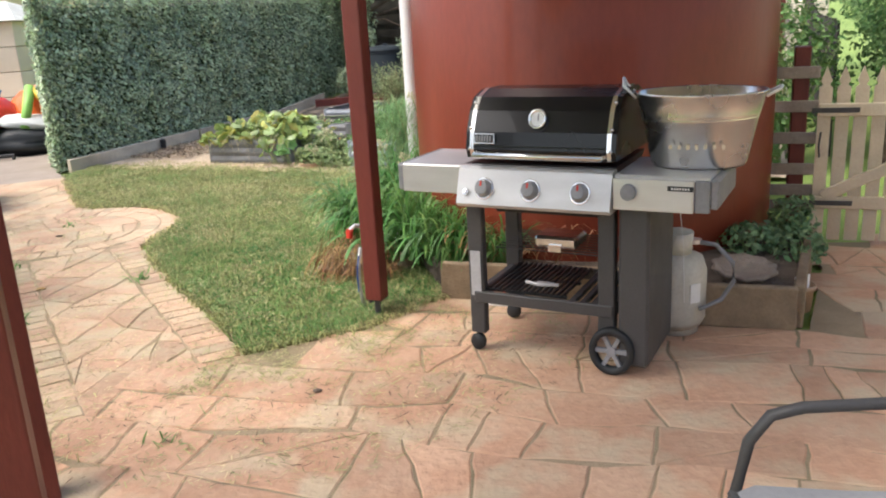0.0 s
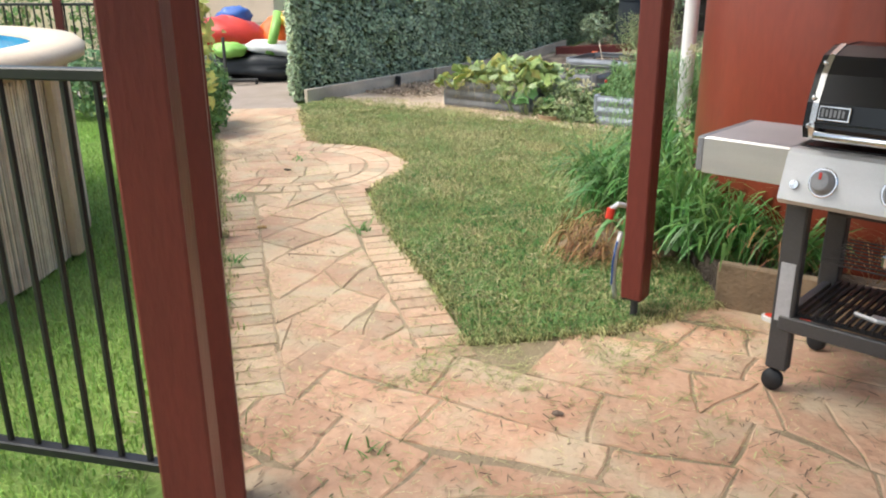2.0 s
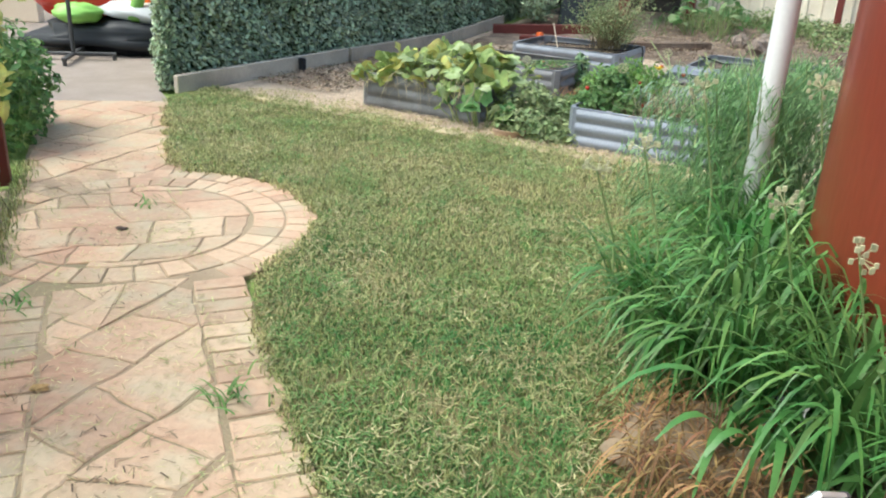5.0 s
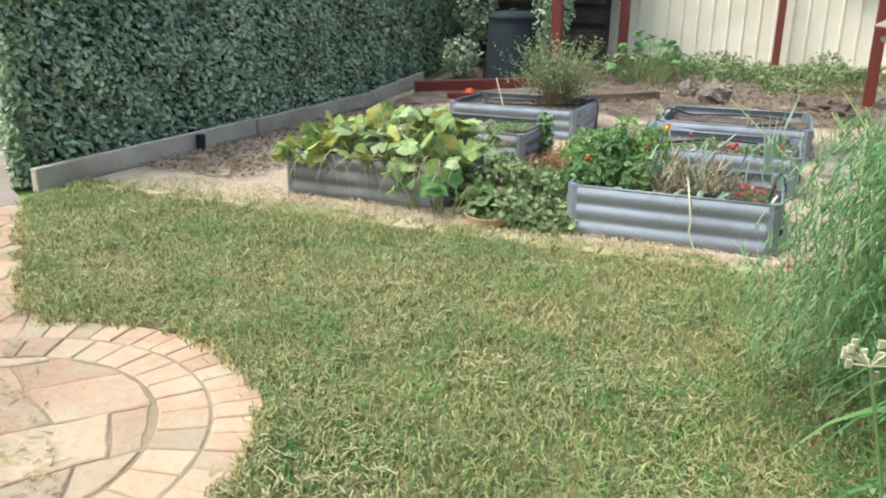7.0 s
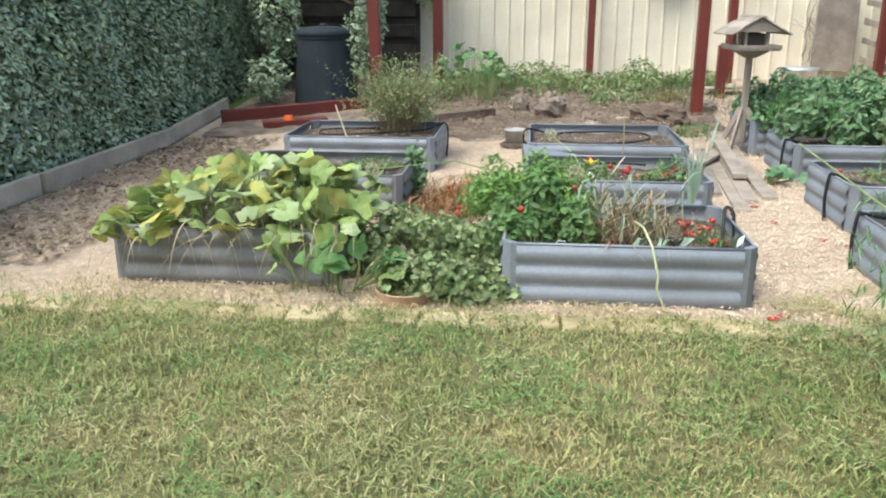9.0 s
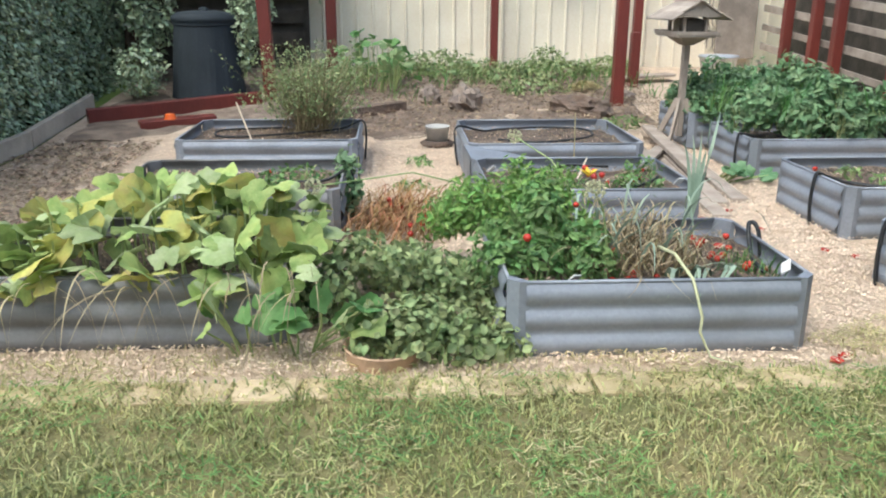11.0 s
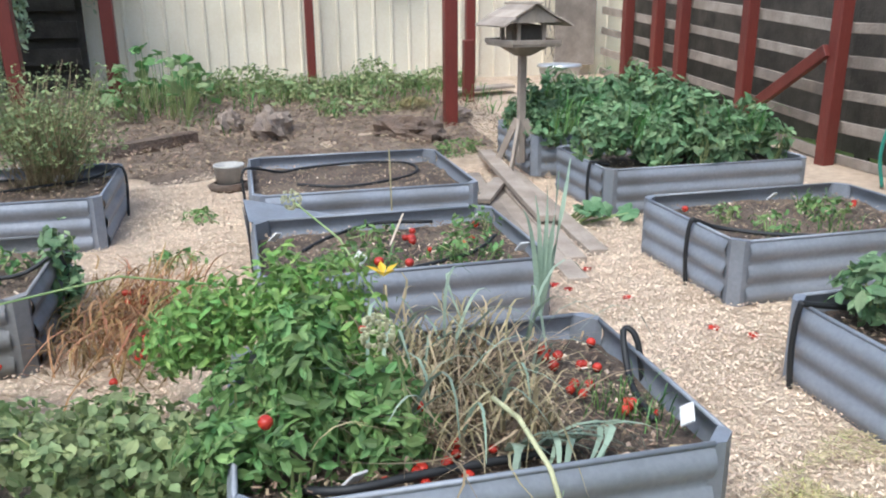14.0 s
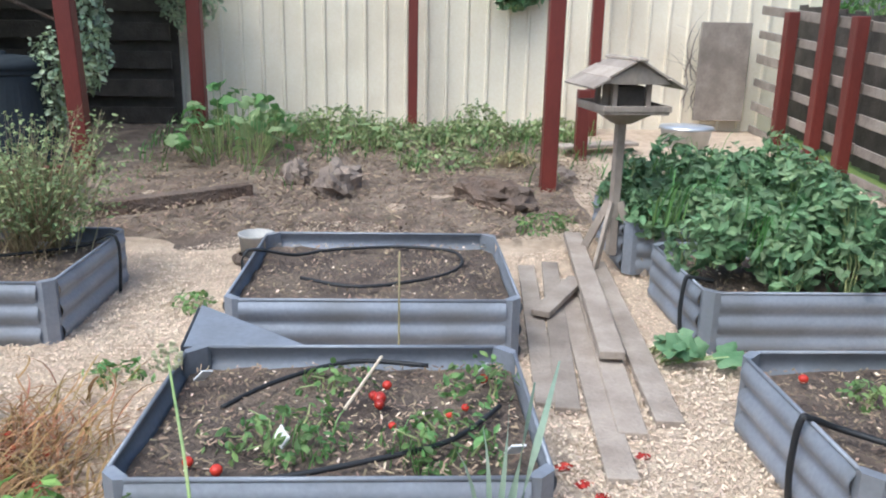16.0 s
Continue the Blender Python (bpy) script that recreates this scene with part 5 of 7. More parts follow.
# ---- right-hand slat fence ----
slat_fence = thing("slat_fence", "weathered horizontal paling fence with red-brown posts", "fence", kind="structure")
for i, z in enumerate((0.02, 0.25, 0.48, 0.71, 0.94, 1.17)):
    for k, (v0, v1) in enumerate(((8.6, 11.4), (11.42, 13.5), (13.52, 15.5))):
        a, b = g(0.24, v0, z + 0.03), g(0.24, v1, z + 0.03)
        d = b - a
        m = Matrix.Translation((a + b) / 2) @ d.to_track_quat("X", "Z").to_matrix().to_4x4()
        part("slat", Shape().box((0, 0, 0), (d.length, 0.02, 0.072 + 0.012 * ((i + k) % 2)), bevel=0.003), SLAT_WOOD, slat_fence, m=m)
# Near-black palings: their colour holds the shade seen between the slats.
dark = thing("dark_fence", "paling fence behind the slats with shade painted into its colour", "fence", kind="structure")
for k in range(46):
    part("paling", Shape().box((0, 0, 0.62), (0.148, 0.02, 1.24 + 0.03 * math.sin(k * 2.7))), SHADE_DARK_WOOD, dark, m=gm(0.62, 8.7 + k * 0.15, 0, math.pi / 2))
for v, h in ((10.32, 2.3), (11.38, 2.3), (12.46, 2.3), (13.52, 1.30), (14.0, 2.3), (14.66, 1.25)):
    red_post(0.15, v, h, 0.10, label="red-brown square post of the slat fence", group="slat fence posts")
a, b = g(0.09, 11.42, 0.82), g(0.09, 12.44, 0.13)
d = b - a
solo("post_brace", Shape().box((0, 0, 0), (d.length, 0.05, 0.09), bevel=0.005), RED_WOOD, "red-brown diagonal timber brace", "brace", m=Matrix.Translation((a + b) / 2) @ d.to_track_quat("X", "Z").to_matrix().to_4x4())
solo("grey_fence", Shape().box((0, 0, 0.6), (0.5, 0.03, 0.95), bevel=0.005), SLAT_WOOD, "grey weathered fence panel in the corner", "fence panel", m=gm(-0.12, 15.45, 0))
leafy("shrub", "green shrubbery rising behind the slat fence", "shrub", [(*g(1.7, 10.5 + k * 1.3, 1.35)[:3], 0.5, 0.8, 0.7) for k in range(5)], LEAF_GREEN, 0.04, 420)
tp = thing("fence_tap", "garden tap with green and white hoses on the fence post", "tap")
part("tap_body", Shape().tube([g(0.06, 10.40, 0.70), g(-0.02, 10.42, 0.72), g(-0.04, 10.42, 0.68)], 0.014, 8), GALV, tp)
part("green_hose", Shape().tube(smooth_path([g(-0.04, 10.43, 0.69), g(-0.06, 10.47, 0.60), g(-0.06, 10.58, 0.42), g(-0.06, 10.62, 0.22), g(-0.03, 10.60, 0.02)]), 0.012, 8), HOSE_GREEN, tp, "dark green hose", smooth=True)
part("white_hose", Shape().tube(smooth_path([g(-0.02, 10.41, 0.70), g(-0.04, 10.39, 0.60), g(-0.06, 10.42, 0.40), g(-0.05, 10.42, 0.20), g(-0.02, 10.38, 0.02)]), 0.015, 8), WHITE_PLASTIC, tp, "white hose", smooth=True)

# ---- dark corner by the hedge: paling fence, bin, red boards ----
cf = thing("corner_fence", "slatted corner fence with the corner's shade painted into its colour", "fence", kind="structure")
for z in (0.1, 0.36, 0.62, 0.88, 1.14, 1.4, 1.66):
    part("slat", Shape().box((0, 0, 0), (2.6, 0.02, 0.16), bevel=0.003), SHADE_DARK_WOOD, cf, m=gm(-6.75, 15.35, z))
# Added dark sheet that fills the slat gaps with painted shade.
part("backing", Shape().box((0, 0, 0.9), (2.7, 0.03, 1.85)), SHADE_DARK_WOOD, cf, m=gm(-6.75, 15.45, 0))
# Crown made larger to deepen the shade over this corner.
tree("corner_tree", "dark overhanging tree in the shaded corner", *g(-7.3, 14.6)[:2], 2.6, 0.09,
     [(*g(-6.6, 14.6, 2.1)[:3], 0.7, 0.5, 0.45), (*g(-5.6, 14.95, 1.75)[:3], 0.45, 0.3, 0.5), (*g(-7.3, 14.4, 1.9)[:3], 0.6, 0.6, 0.6), (*g(-5.25, 15.2, 1.35)[:3], 0.3, 0.2, 0.45), (*g(-6.2, 13.9, 2.3)[:3], 0.8, 0.6, 0.35), (*g(-6.95, 14.2, 0.95)[:3], 0.30, 0.22, 0.6), (*g(-5.85, 14.35, 0.95)[:3], 0.2, 0.2, 0.5)], LEAF_HEDGE, 0.035, 900)
leafy("dark_vine", "dark vine hanging beside the compost bin", "vine", [(*g(-5.95, 13.8, 0.6)[:3], 0.18, 0.18, 0.42), (*g(-6.9, 13.5, 0.3)[:3], 0.25, 0.3, 0.25)], LEAF_HEDGE, 0.028, 900)
cb = thing("compost_bin", "round ribbed plastic compost bin with lid, corner shade in its dark colour", "bin", gm(-6.28, 13.75, 0))
n = 48
prof = [(0.36, 0.0), (0.35, 0.1), (0.30, 0.70), (0.31, 0.71), (0.31, 0.75)]
s = Shape()
pts = []
for r, z in prof:
    for j in range(n):
        rr = r * (1 + (0.025 if (j // 2) % 2 else 0) * (z < 0.7))
        pts.append((rr * math.cos(2 * math.pi * j / n), rr * math.sin(2 * math.pi * j / n), z))
s.add(pts, [(i * n + j, i * n + (j + 1) % n, (i + 1) * n + (j + 1) % n, (i + 1) * n + j) for i in range(4) for j in range(n)])
part("body", s, BIN, cb)
part("lid", Shape().lathe([(0.315, 0.74), (0.325, 0.755), (0.32, 0.79), (0.26, 0.83), (0.12, 0.845), (0.0, 0.845)], 36), BIN, cb, "round bin lid", smooth=True)
part("lid_knob", Shape().lathe([(0.05, 0.84), (0.05, 0.87), (0.0, 0.88)], 14), BIN, cb, smooth=True)
long_board("red_board", g(-7.1, 12.55, 0), g(-5.70, 13.32, 0), 0.10, 0.13, RED_WOOD, "red-brown painted timber beam lying on the ground", "timber")
long_board("red_board", g(-6.6, 12.35, 0), g(-6.0, 12.60, 0), 0.16, 0.07, RED_WOOD, "short red-brown painted board lying on the ground", "timber")
solo("orange_cap", Shape().lathe([(0.0, 0.05), (0.04, 0.045), (0.055, 0.0)], 16), ORANGE_PLASTIC, "small orange plastic cap", "cap", m=gm(-6.35, 12.42, 0.07))
long_board("garden_log", g(-5.2, 12.45, 0), g(-4.30, 12.95, 0), 0.10, 0.11, BARK, "dark timber sleeper edging the soil bank", "timber")

# ---- edging blocks along the lawn ----
u = -7.0
k = 0
while u < -1.3:
    L = 0.16 + 0.07 * ((k * 37) % 10) / 10
    poly = [(-L / 2 + 0.006, -0.07), (L / 2 - 0.006, -0.065 - 0.01 * (k % 3)), (L / 2 - 0.004, 0.06), (-L / 2 + 0.008, 0.065)]
    solo("edging_block", Shape().prism(poly, -0.02, 0.010 + 0.004 * (k % 3), 0.010), EDGE_STONE, "cream stone edging block between lawn and garden", "edging block", "edging blocks", m=gm(u + L / 2, 7.50 + 0.012 * math.sin(k * 1.7), 0, 0.05 * math.sin(k * 2.3)))
    u += L
    k += 1

# ---- bird feeder ----
def feeder():
    t = thing("bird_feeder", "weathered timber bird table with a pitched shingle roof on a post", "bird feeder", gm(-2.10, 11.62, 0, radians(96)))
    part("pole", Shape().box((0, 0, 0.50), (0.05, 0.05, 0.80), bevel=0.006), GREY_WOOD, t)
    for k in range(4):
        a = math.pi / 4 + k * math.pi / 2
        p0, p1 = Vector((0.21 * math.cos(a), 0.21 * math.sin(a), 0.01)), Vector((0.03 * math.cos(a), 0.03 * math.sin(a), 0.40))
        dd = p1 - p0
        part("leg_brace", Shape().box((0, 0, 0), (dd.length, 0.02, 0.045), bevel=0.003), GREY_WOOD, t, m=Matrix.Translation((p0 + p1) / 2) @ dd.to_track_quat("X", "Z").to_matrix().to_4x4())
    part("bracket", Shape().add([(-.15, -.12, .885), (.15, -.12, .885), (.15, .12, .885), (-.15, .12, .885), (-.04, -.04, .82), (.04, -.04, .82), (.04, .04, .82), (-.04, .04, .82)], [(0, 1, 2, 3), (7, 6, 5, 4), (0, 4, 5, 1), (1, 5, 6, 2), (2, 6, 7, 3), (3, 7, 4, 0)]), GREY_WOOD, t)
    part("tray", Shape().box((0, 0, 0.895), (0.44, 0.34, 0.02), bevel=0.003), GREY_WOOD, t)
    for x, y, sx, sy in ((0, -0.17, 0.46, 0.014), (0, 0.17, 0.46, 0.014), (-0.22, 0, 0.014, 0.34), (0.22, 0, 0.014, 0.34)):
        part("tray_lip", Shape().box((x, y, 0.915), (sx, sy, 0.03), bevel=0.002), GREY_WOOD, t)
    part("seed_house", Shape().box((0.05, 0.0, 0.965), (0.10, 0.16, 0.12), bevel=0.003), GREY_WOOD, t)
    for x, y in ((-0.12, -0.09), (-0.12, 0.09), (0.13, -0.09), (0.13, 0.09)):
        part("roof_post", Shape().box((x, y, 0.975), (0.025, 0.025, 0.14)), GREY_WOOD, t)
    part("dark_box", Shape().box((-0.08, 0.0, 0.965), (0.09, 0.14, 0.11)), SHADE_DARK_WOOD, t)
    for sgn in (-1, 1):
        for i, (y, z) in enumerate(((0.20, 1.04), (0.115, 1.09), (0.035, 1.135))):
            part("shingle", Shape().box((0.02 * (i % 2), sgn * y, z), (0.48 - 0.03 * i, 0.105, 0.012), bevel=0.002, m=Matrix.Rotation(-sgn * radians(29), 4, "X")), GREY_WOOD, t)
    for x in (-0.19, 0.19):
        part("gable", Shape().add([(x, -0.19, 1.035), (x, 0.19, 1.035), (x, 0, 1.14), (x + 0.012, -0.19, 1.035), (x + 0.012, 0.19, 1.035), (x + 0.012, 0, 1.14)], [(0, 2, 1), (3, 4, 5), (0, 1, 4, 3), (1, 2, 5, 4), (2, 0, 3, 5)]), GREY_WOOD, t)
    part("ridge", Shape().box((0, 0, 1.155), (0.50, 0.05, 0.014), bevel=0.003), GREY_WOOD, t)


feeder()

# ---- planks ----
for (u0, v0, z0), (u1, v1, z1), w, th in (
        ((-2.24, 12.00, 0.10), (-2.42, 10.26, 0.06), 0.10, 0.035), ((-2.18, 11.62, 0.03), (-2.33, 9.80, 0.0), 0.10, 0.035), ((-2.32, 11.2, 0.02), (-2.48, 9.72, 0.0), 0.10, 0.035),
        ((-2.40, 11.4, 0.0), (-2.58, 9.45, 0.0), 0.10, 0.03), ((-2.42, 11.7, 0.0), (-2.66, 9.90, 0.0), 0.09, 0.035), ((-2.56, 11.65, 0.0), (-2.72, 9.95, 0.0), 0.09, 0.03), ((-2.36, 11.25, 0.06), (-2.62, 10.78, 0.045), 0.09, 0.03)):
    long_board("plank", g(u0, v0, z0, False), g(u1, v1, z1, False), w, th, GREY_WOOD, "weathered grey timber plank lying on the wood chips", "plank", group="loose planks", bev=0.003)
bk = thing("bucket", "small grey plastic bucket on the wood chips", "bucket", gm(-4.05, 11.74, 0))
part("body", Shape().lathe([(0.0, 0.0), (0.08, 0.0), (0.095, 0.15), (0.10, 0.152), (0.10, 0.165), (0.09, 0.165), (0.075, 0.02), (0.0, 0.02)], 24), PAIL, bk, smooth=True)
part("tyre_base", Shape().lathe([(0.07, 0.0), (0.13, 0.0), (0.14, 0.03), (0.10, 0.05)], 20), BARK, bk, "dark ring under it", smooth=True)

# ---- rocks, bark, straw ----
def stone(name, u, v, r, seed, mat, label, category):
    s = blob(*r, seed, 22, 12, 0.45)
    return solo(name, s, mat, label, category, m=gm(u, v, r[2] * 0.45, seed))


stone("rock", -3.70, 13.10, (0.24, 0.15, 0.15), 1.3, ROCK, "brown weathered rock on the soil bank", "rock")
stone("rock", -4.05, 13.35, (0.13, 0.1, 0.12), 4.1, ROCK, "small brown rock by the weeds", "rock")
stone("stump", -2.62, 12.90, (0.34, 0.20, 0.11), 2.2, BARK, "rotting bark-covered log on the soil bank", "log")
stone("paver_stack", -2.0, 13.55, (0.13, 0.09, 0.06), 8.0, ROCK, "loose stone beside the post", "rock")
long_board("loose_board", g(-1.9, 14.35, 0.06), g(-1.2, 14.55, 0.06), 0.2, 0.03, GREY_WOOD, "weathered board lying by the fence", "plank")
solo("plastic_tub", Shape().lathe([(0.0, 0.0), (0.16, 0.0), (0.18, 0.12), (0.2, 0.13), (0.19, 0.15), (0.0, 0.16)], 24), GALV, "pale grey plastic tub behind the potato bed", "tub", m=gm(-1.2, 13.2, 0.35), smooth=True)
nu2, nv2 = 40, 36
bank = [tuple(g(a, b, 0.014 + 0.05 * max(0, noise.noise(Vector((a * 1.7, b * 1.7, 4)))) + 0.02 * noise.noise(Vector((a * 7, b * 7, 1))) - 0.06 * max(0, 0.5 - min(1, (b - 12.0 - 0.25 * math.sin(a * 2)) / 0.5)) - 0.05 * (a < -7.1 or a > -1.9)))
        for b in np.linspace(11.9, 15.6, nv2) for a in np.linspace(-7.2, -1.6, nu2)]
solo("soil_bank", quick_mesh("soil_bank", bank, [(j * nu2 + i, j * nu2 + i + 1, (j + 1) * nu2 + i + 1, (j + 1) * nu2 + i) for j in range(nv2 - 1) for i in range(nu2 - 1)], True), BANK, "bare brown earth bank before the back fence", "soil", kind="structure")

# ---- pumpkin ----
def lobed_leaf(r, seed, lobes=5, cup=0.30):
    """A broad round leaf with a notch at its stalk."""
    rng = random.Random(seed)
    n = 26
    fold, sag = rng.uniform(0.0, 0.35), rng.uniform(0.1, 0.5)
    vs = [(0, 0, 0)]
    for ring in (0.4, 0.75, 1.0):
        for j in range(n):
            a = 2 * math.pi * j / n
            k = 1 + ring * (0.09 * math.cos(lobes * a) + 0.05 * math.cos(2 * lobes * a + 1) + rng.uniform(-0.05, 0.05)) - (0.55 * ring if abs(a - math.pi) < 0.2 else 0.0)
            rr = r * ring * k
            vs.append((rr * math.cos(a), rr * math.sin(a), r * (fold * abs(math.sin(a)) * ring - sag * ring ** 2 * max(0.0, math.cos(a)) - cup * 0.35 * ring ** 2 + 0.07 * ring ** 2 * math.sin(lobes * a + seed)) + rng.uniform(-0.025, 0.025) * r * ring))
    fs = [(0, 1 + j, 1 + (j + 1) % n) for j in range(n)]
    fs += [(1 + q * n + j, 1 + q * n + n + j, 1 + q * n + n + (j + 1) % n, 1 + q * n + (j + 1) % n) for q in (0, 1) for j in range(n)]
    return Shape().add(vs, fs).mesh("leaf", True)


def broad_plant(name, label, category, count, area, zr, sizes, mat, tilt=40, seed=5):
    t = thing(name, label, category)
    rng = random.Random(seed)
    mats = mat if isinstance(mat, tuple) else (mat,)
    kinds = []
    for i in range(6 * len(mats)):
        kinds.append(lobed_leaf(1.0, i, 5))
        kinds[-1].materials.append(mats[i % len(mats)])
    st = Shape()
    u0, u1, v0, v1 = area
    for i in range(count):
        uu, vv = rng.uniform(u0, u1), rng.uniform(v0, v1)
        e = max(0.0, 1 - (abs(uu - (u0 + u1) / 2) / ((u1 - u0) / 2)) ** 3) * max(0.0, 1 - (abs(vv - (v0 + v1) / 2) / ((v1 - v0) / 2)) ** 3)
        z = zr[0] + (zr[1] - zr[0]) * rng.uniform(0.35, 1.0) * (0.35 + 0.65 * e)
        p = g(uu, vv, z)
        r = rng.uniform(*sizes)
        m = Matrix.Translation(p) @ Euler((radians(rng.gauss(0, tilt * 0.6) + 12), radians(rng.gauss(0, tilt * 0.6)), rng.uniform(0, 6.28))).to_matrix().to_4x4() @ Matrix.Diagonal((r, r, r, 1))
        j = rng.randrange(len(kinds))
        part("leaf", kinds[j], mats[j % len(mats)], t, m=m)
        q = g(min(u1 - 0.25, max(u0 + 0.2, uu)), min(v1 - 0.2, max(v0 + 0.22, vv)) if v1 - v0 > 0.5 else vv + 0.1, max(0.0, zr[0] - 0.10))
        st.tube([q, (p + q) / 2 + Vector((rng.uniform(-.02, .02), 0, 0)), p], 0.005, 5, 0.0035)
    part("stem_tangle", st, STEM, t)["kind"] = "stuff"
    return t


broad_plant("pumpkin_plant", "sprawling pumpkin plant with large yellow-green leaves", "plant", 215, (-5.90, -4.66, 7.74, 8.78), (0.20, 0.52), (0.03, 0.088), (LEAF_PUMPKIN, LEAF_PALE, LEAF_PUMPKIN, LEAF_YELLOW), 50)
broad_plant("pumpkin_plant", "trailing pumpkin leaves hanging over the bed side", "plant", 19, (-5.15, -4.45, 7.64, 7.82), (0.08, 0.32), (0.035, 0.08), (LEAF_PUMPKIN, LEAF_PALE, LEAF_GREEN), 55, 9)
broad_plant("zucchini_plant", "large-leaved green vegetable plant in the raised bed", "plant", 30, (-1.95, -1.1, 7.75, 8.45), (0.30, 0.52), (0.06, 0.10), LEAF_GREEN, 45, 3)
broad_plant("mallow_weed", "broad-leaved green weed beside the potato bed", "plant", 14, (-2.2, -1.95, 10.25, 10.42), (0.06, 0.14), (0.04, 0.06), LEAF_DARK, 30, 4)
broad_plant("mallow_weed", "tall round-leaved weeds against the back fence", "plant", 80, (-5.05, -4.15, 13.6, 14.5), (0.10, 0.62), (0.035, 0.07), (LEAF_GREEN, LEAF_WEED), 45, 6)
broad_plant("mallow_weed", "round-leaved weeds at the foot of the back fence", "plant", 20, (-4.0, -3.2, 13.9, 14.9), (0.06, 0.26), (0.03, 0.055), LEAF_WEED, 45, 8)

# ---- leafy crops ----
def gb(u, v, z, a, b, c):
    p = g(u, v, z)
    return (p.x, p.y, p.z, a, b, c)


def lumps(u, v, z, a, b, h, n, seed, k=0.42):
    """Small uneven tufts that together fill a mound."""
    rng = random.Random(seed)
    out = []
    for _ in range(n):
        q, w = rng.uniform(0, 6.283), rng.uniform(0, 1) ** 0.5
        r = rng.uniform(0.7, 1.3) * k
        out.append(gb(u + a * w * math.cos(q), v + b * w * math.sin(q), z + h * (1 - w * w) * rng.uniform(0.3, 1.0), a * r, b * r, max(0.06, h * r * 1.2)))
    return out


leafy("nasturtium_patch", "low tangled green plants between two raised beds", "plant", lumps(-4.42, 8.1, 0.06, 0.36, 0.42, 0.22, 26, 1, 0.30) + lumps(-4.2, 7.78, 0.03, 0.26, 0.14, 0.12, 12, 2, 0.4), LEAF_WEED, 0.018, 1100, aspect=0.85)
leafy("tomato_bush", "feathery light green tomato plant with red fruits", "plant", lumps(-3.93, 8.52, 0.24, 0.32, 0.26, 0.26, 24, 4, 0.32), LEAF_TOMATO, 0.020, 1100, aspect=0.45)
leafy("tomato_bush", "dark broad-leaved plant hanging over the bed corner", "plant", lumps(-3.84, 8.08, 0.25, 0.25, 0.20, 0.22, 18, 3, 0.34), LEAF_GREEN, 0.025, 1250, aspect=0.46)
for i, (uu, vv, a, h) in enumerate(((-1.75, 10.75, 0.28, 0.24), (-1.35, 10.8, 0.32, 0.27), (-0.98, 10.8, 0.26, 0.22), (-1.7, 11.6, 0.32, 0.26), (-1.25, 11.7, 0.34, 0.30), (-0.9, 11.8, 0.25, 0.25), (-1.55, 12.15, 0.33, 0.24), (-1.0, 12.2, 0.25, 0.26), (-1.9, 11.95, 0.2, 0.22))):
    leafy("potato_plant", "dense dark green leafy potato plant", "plant", lumps(uu, vv, 0.30, a, a * 0.95, h * 1.15, 15, i + 20, 0.34), LEAF_DARK, 0.036, 620, group="potato plants", aspect=0.5)
leafy("herb_clump", "grey-green leafy herbs in the raised bed", "plant", [gb(-2.05, 8.3, 0.33, 0.18, 0.16, 0.10), gb(-1.6, 8.1, 0.36, 0.25, 0.25, 0.14)], LEAF_DARK, 0.03, 1500)
leafy("weed_patch", "low green weeds along the fence", "weeds", [gb(-3.3, 14.6, 0.08, 0.5, 0.35, 0.14), gb(-2.6, 14.7, 0.08, 0.5, 0.35, 0.16), gb(-1.9, 14.9, 0.1, 0.4, 0.3, 0.14), gb(-2.9, 13.9, 0.05, 0.4, 0.3, 0.10), gb(-2.55, 15.1, 0.12, 0.25, 0.2, 0.22), gb(-3.9, 14.9, 0.1, 0.5, 0.3, 0.2)], LEAF_WEED, 0.026, 620)
leafy("weed_patch", "small green weeds in the wood chips", "weeds", [gb(-2.35, 12.35, 0.03, 0.22, 0.16, 0.07), gb(-4.22, 11.0, 0.02, 0.10, 0.14, 0.05), gb(-4.3, 10.2, 0.03, 0.13, 0.1, 0.05)], LEAF_GREEN, 0.018, 1200)
leafy("hanging_foliage", "dark green foliage hanging over the cream fence", "vine", [gb(-2.2, 15.45, 1.45, 0.34, 0.12, 0.3)], LEAF_DARK, 0.045, 1500)
leafy("soil_weeds", "sparse green weeds on the bed soil", "weeds", [gb(-3.55, 9.35, 0.22, 0.22, 0.16, 0.06), gb(-3.12, 9.3, 0.23, 0.18, 0.14, 0.08), gb(-3.0, 9.65, 0.23, 0.12, 0.12, 0.09), gb(-3.45, 9.7, 0.22, 0.14, 0.1, 0.05)], LEAF_GREEN, 0.018, 900)
leafy("soil_weeds", "sparse green weeds on the bed soil", "weeds", [gb(-1.75, 9.3, 0.24, 0.12, 0.1, 0.06), gb(-1.35, 9.5, 0.24, 0.14, 0.12, 0.07), gb(-1.8, 9.6, 0.23, 0.08, 0.08, 0.05)], LEAF_GREEN, 0.018, 900)
leafy("soil_weeds", "green weeds on the shaded bed soil", "weeds", [gb(-5.2, 9.3, 0.23, 0.35, 0.2, 0.06), gb(-4.95, 9.6, 0.23, 0.2, 0.18, 0.06)], LEAF_GREEN, 0.02, 900)
leafy("bed_side_vine", "green vine climbing the end of the weathered bed", "vine", [gb(-4.66, 9.55, 0.2, 0.07, 0.12, 0.2)], LEAF_DARK, 0.03, 1300)


